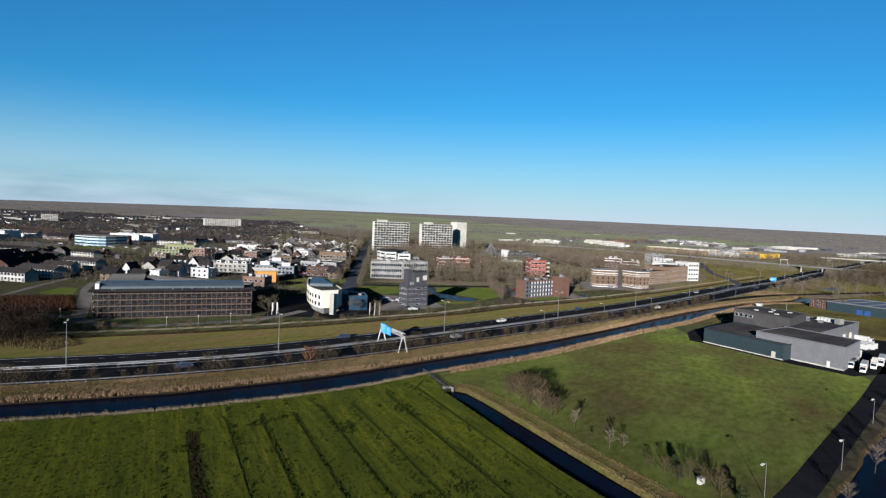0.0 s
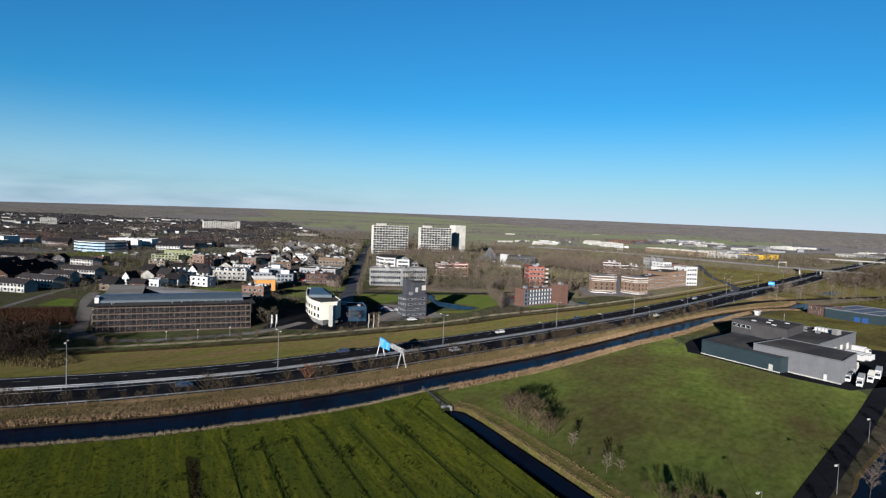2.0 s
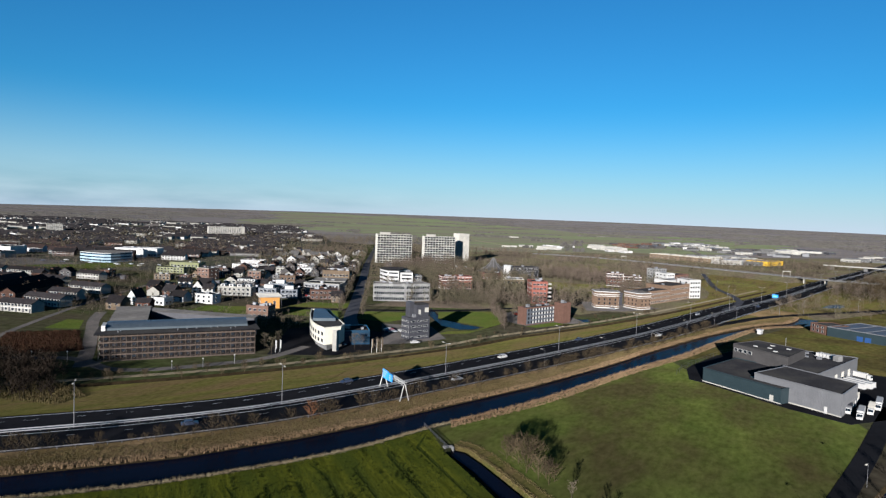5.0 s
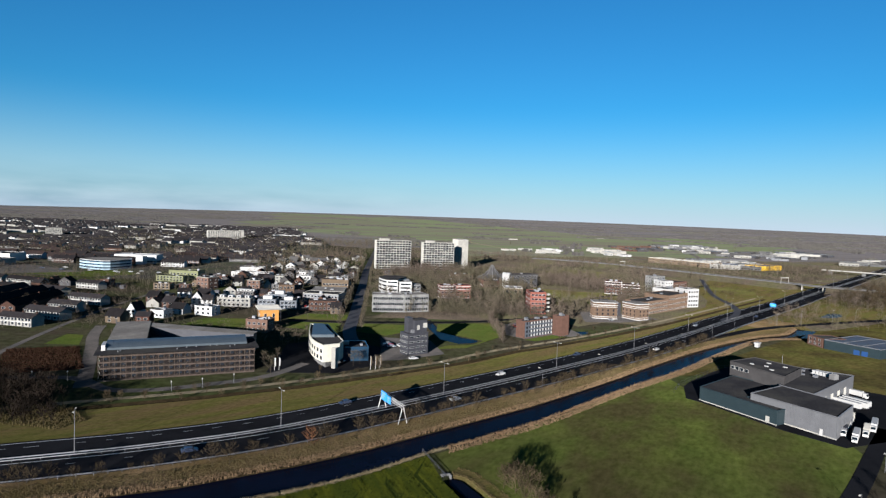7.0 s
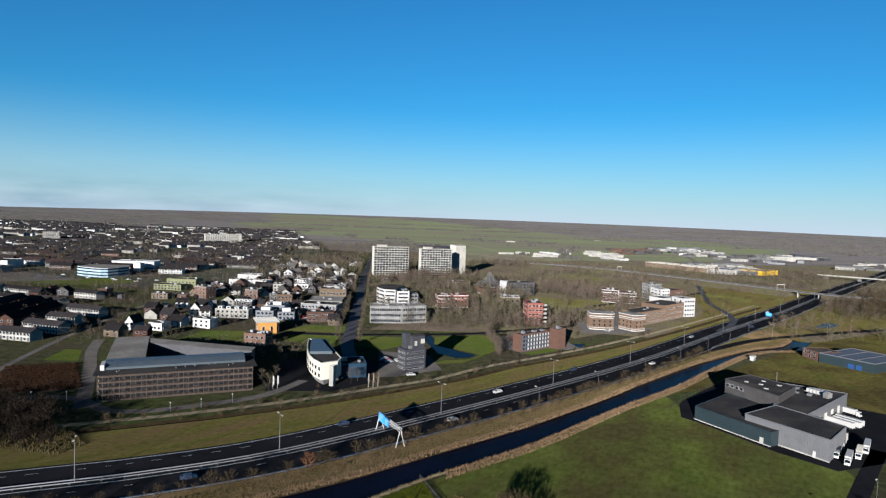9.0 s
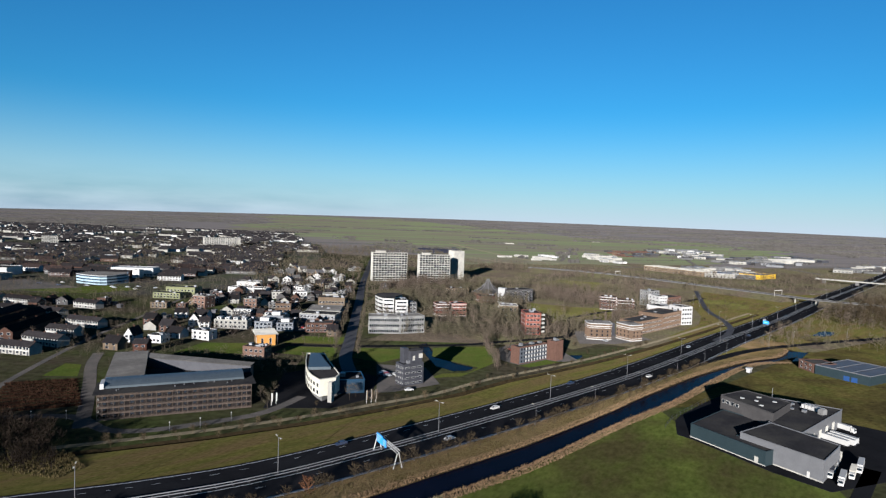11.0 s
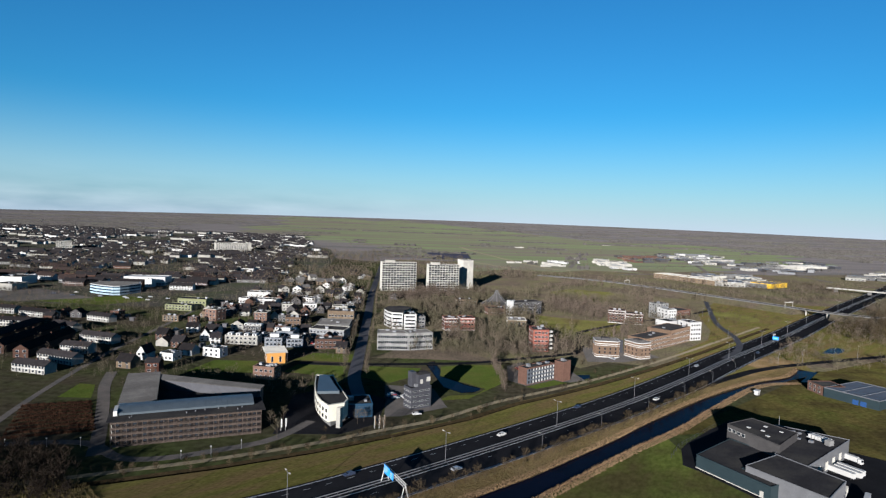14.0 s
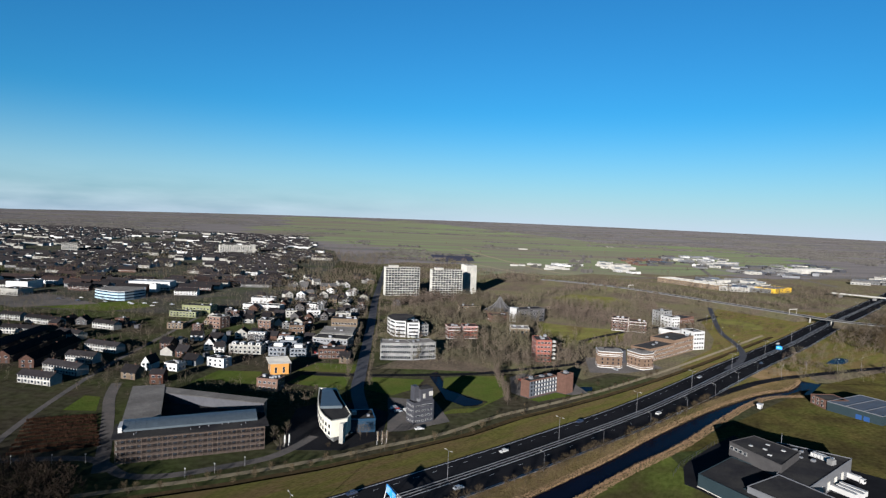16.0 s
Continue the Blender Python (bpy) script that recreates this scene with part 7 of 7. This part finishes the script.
for k in range(26):
    f = k / 25
    plant(rng.choice(POPLAR), 29.5 + 3 * f + rng.uniform(-1.6, 1.6), 388 - 66 * f, rng.uniform(0.45, 0.72), rng.uniform(0, 360), "lawn-side trees")
for k in range(30):
    plant(rng.choice(POPLAR + TREES), -6 + 2.3 * k + rng.uniform(-1, 1), 408 + 0.1 * k + rng.uniform(-2.5, 3), rng.uniform(0.5, 0.85), rng.uniform(0, 360), "canal-side street trees")
for k in range(40):
    p, t = along(offset(FAR_DITCH, rng.uniform(-1, 12)), 40 + k * 7.5 + rng.uniform(-3, 3))
    if free(p.x, p.y):
        plant(rng.choice(PALE + SHRUB), p.x, p.y, rng.uniform(0.3, 0.6), rng.uniform(0, 360), "ditch shrubs")

LEFT_WOOD = scatter(41, 900, -215, -112, 150, 215, lambda x, y: inside(x, y, [(-215, 150), (-150, 160), (-114, 176), (-126, 199), (-145, 212), (-178, 208), (-215, 205)]) and free(x, y))
forest("woods", "dense bare copse beside the motorway, shade put into its colour", 42, LEFT_WOOD, (3.5, 8.5), 110, 10, m=M_COPSE, twig_w=0.13)
GARDENS = scatter(43, 4700, -520, -60, 300, 700, lambda x, y: x > -0.95 * y and free(x, y) and not near_line(x, y, COURT_STREET, 8) and not (x > -230 and y < 300) and noise.noise((x / 40, y / 40, 9)) > -0.2 and not (-150 < x < -60 and 335 < y < 372))
forest("garden_trees", "bare garden trees between the houses", 44, GARDENS, (3, 7), 76, 8, m=M_TWIG, twig_w=0.085, low=0.12, spread=0.33)
TOWN = scatter(45, 5600, -1500, -90, 600, 1900, lambda x, y: x > -0.85 * y and free(x, y) and noise.noise((x / 90, y / 90, 4)) > -0.15)
forest("town_trees", "bare trees among the far houses", 46, TOWN, (2.5, 6.5), 34, 5, m=M_TWIG, twig_w=0.27, low=0.12, spread=0.33)
RIGHT = scatter(47, 9000, 150, 640, 380, 1080, lambda x, y: clear_of_roads(x, y) and y > 380 + 0.1 * x and noise.noise((x / 70, y / 70, 6)) > -0.1 and x > 0.3 * y + 60 and not near_line(x, y, [Vector((p, q, 0)) for p, q in ((236, 545), (254, 551), (285, 640), (255, 610), (221, 462), (236, 470), (250, 421), (290, 440), (330, 457))], 16))
WEST_OF_ROAD = [(p.x, p.y) for p in MOTORWAY] + [(-400, 2400), (-400, 40)]
forest("woods", "bare brown trees beside the motorway junction", 48, [q for q in RIGHT if not inside(*q, WEST_OF_ROAD)], (4.5, 10.5), 62, 8, twig_w=0.13, low=0.1, spread=0.34)
forest("scrub", "low brown scrub inside the motorway junction", 68, [q for q in RIGHT if inside(*q, WEST_OF_ROAD)], (1.6, 4.2), 44, 6, m=M_BRUSH, twig_w=0.2, low=0.05)
BRIDGE_WOOD = scatter(81, 620, 340, 540, 500, 700, lambda x, y: inside(x, y, [(345, 512), (375, 585), (410, 618), (460, 672), (520, 690), (530, 600), (420, 520)]) and not near_line(x, y, MOTORWAY, 22))
forest("woods", "dense dark bare trees beside the motorway bridge", 82, BRIDGE_WOOD, (7, 13), 90, 9, m=M_BRUSH, twig_w=0.14, low=0.08, spread=0.32)
BANK_BUSH = scatter(83, 260, 220, 350, 425, 545, lambda x, y: inside(x, y, [(228, 436), (300, 522), (330, 542), (348, 500), (300, 452), (262, 430)]) and noise.noise((x / 14, y / 14, 5)) > -0.1)
forest("bushes", "rounded bare bushes between the motorway and the local road", 84, BANK_BUSH, (3, 6.5), 110, 12, twig_w=0.1, low=0.05, spread=0.5)
for pts in ([(300, 1120), (420, 1190), (560, 1240), (760, 1290), (980, 1360)], [(330, 1330), (520, 1420), (760, 1560)], [(470, 1060), (520, 1240), (590, 1480), (640, 1700)], [(700, 1120), (720, 1290), (790, 1560)]):
    lane("road", smooth_line(pts, 20), 9, 0.1, M_PAVE, "pale paved street through the industrial estate", "road")
ESTATE = scatter(65, 2600, 260, 1300, 1000, 1950, lambda x, y: 0.2 * y < x < 0.75 * y and free(x, y) and noise.noise((x / 90, y / 70, 14)) < 0.05 and noise.noise((x / 50, y / 30, 3)) > 0.0)
forest("estate_trees", "bare rows of trees between industrial yards", 66, ESTATE, (4, 8), 30, 5, twig_w=0.3, low=0.1)
HEDGE = scatter(49, 600, -900, 1500, 1400, 4200, lambda x, y: abs(x) < y * 0.7 and abs(noise.noise((x / 300, y / 300, 12))) < 0.03)
forest("hedgerows", "bare hedgerow trees between far fields", 50, HEDGE, (7, 12), 26, 5, twig_w=0.7)


def tufts(name, label, seed, spots, m, w=0.16, blades=4):
    """Clumps of upright blades, in one sheet of geometry. Spots are x, y, z and height."""
    rng = random.Random(seed)
    V, F = [], []
    for x, y, z, h in spots:
        for _ in range(blades):
            a, r = rng.uniform(0, 6.28), rng.uniform(0, 0.35)
            bx, by = x + math.cos(a) * r, y + math.sin(a) * r
            c, s = math.cos(a + 1.2) * w, math.sin(a + 1.2) * w
            i = len(V)
            hh = h * rng.uniform(0.7, 1.25)
            V.extend(((bx - c, by - s, z), (bx + c, by + s, z), (bx + rng.uniform(-0.3, 0.3) * h, by + rng.uniform(-0.3, 0.3) * h, z + hh)))
            F.append((i, i + 1, i + 2))
    tagged(new(name, mesh_of(name, V, F, m)), label, "reeds", kind="stuff")


def bank(line, d0, d1, per_m, h0, h1, z, seed, lo=-1e9, hi=1e9):
    rng = random.Random(seed)
    pts = smooth_line(line, 4)
    nn = normals(pts)
    out = []
    for i in range(len(pts) - 1):
        n = int((pts[i + 1] - pts[i]).length * per_m)
        for _ in range(n):
            t = rng.random()
            p = pts[i].lerp(pts[i + 1], t) + nn[i] * rng.uniform(d0, d1)
            if lo < p.x < hi:
                out.append((p.x, p.y, z, rng.uniform(h0, h1)))
    return out


tufts("reeds", "pale dry reeds along the near canal bank", 51, bank(CANAL_NEAR, -1.7, -0.2, 22, 0.5, 1.1, -0.5, 52, -150, 3), M_REED_PALE, 0.055, 6)
tufts("reeds", "tan dry reed belt along the canal", 53, bank(CANAL_NEAR, -4.5, 0.0, 26, 0.5, 1.1, -0.3, 54, 3, 215), M_REED, 0.055, 6)
tufts("reeds", "tan dry reeds along the far canal bank", 55, bank(CANAL_FAR, 0.2, 3.5, 16, 0.4, 0.9, -0.25, 56, -150, 235), M_REED, 0.055, 6)
tufts("dry_grass", "brown dry grass on the motorway verge", 57, bank(CANAL_FAR, 2.5, 11, 40, 0.1, 0.32, 0.0, 58, -150, 235), M_DRY, 0.06, 5)
tufts("reeds", "dry grass along the ditch", 59, bank(DITCH_R, 0.1, 1.4, 26, 0.1, 0.4, -0.05, 60) + bank(DITCH_R, 3.6, 4.8, 12, 0.1, 0.35, -0.05, 67), M_DRY, 0.07, 3)
tufts("tussocks", "dark grass tussocks in the pasture, hollow shade in their colour", 61, [(x, y, -0.05, random.Random(int(x * 97 + y)).uniform(0.2, 0.45)) for x, y in scatter(62, 26000, -120, 30, 84, 165, lambda x, y: inside(x, y, FIELD) and (noise.noise((x / 9, y / 14, 1)) > 0.5 or abs(((x + 42) * 0.905 + (y - 120.5) * 0.42) % 6.2 - 0.2) < 0.6 and noise.noise((x / 4, y / 4, 7)) > -0.05 and x > -50))], M_DRAIN, 0.13, 4)
grass = []
rng = random.Random(95)
for _ in range(15000):
    k, d = rng.randint(-70, 70), rng.uniform(-10, 78)
    x, y = -46.2 + 0.905 * 0.8 * k + 0.42 * d + rng.gauss(0, 0.1), 113.2 + 0.42 * 0.8 * k - 0.905 * (d - 30) + rng.gauss(0, 0.1)
    if inside(x, y, FIELD) and y > 82 and x > -125:
        grass.append((x, y, -0.03, rng.uniform(0.07, 0.2)))
tufts("grass_clumps", "short uneven grass clumps in mown rows", 96, grass, M_GRASS, 0.13, 3)
rows = []
rng = random.Random(91)
for k in range(9):
    a, b = Vector((-174, 226, 0)).lerp(Vector((-194, 265, 0)), k / 8), Vector((-145, 240, 0)).lerp(Vector((-168, 275, 0)), k / 8)
    for _ in range(420):
        q = a.lerp(b, rng.random())
        rows.append((q.x, q.y + rng.uniform(-0.9, 0.9), 0, rng.uniform(0.7, 1.3)))
tufts("hedges", "low red-brown beech hedges between garden plots", 92, rows, M_HEDGE, 0.12, 4)
tufts("dry_grass", "rough brown strip of stubble in the pasture", 94, [(-46.2 + 0.42 * d + rng.uniform(-1.1, 1.1), 113.2 - 0.905 * d + rng.uniform(-0.5, 0.5), -0.15, rng.uniform(0.1, 0.35)) for d in [rng.uniform(0, 40) for _ in range(900)]], M_MUD, 0.1, 4)
tufts("reeds", "tan reed patch beside the copse", 63, [(x, y, 0, 0.9) for x, y in scatter(64, 2600, -150, -108, 170, 200, lambda x, y: inside(x, y, [(-150, 178), (-112, 172), (-108, 180), (-120, 192), (-150, 200)]))], M_DRY, 0.08, 4)
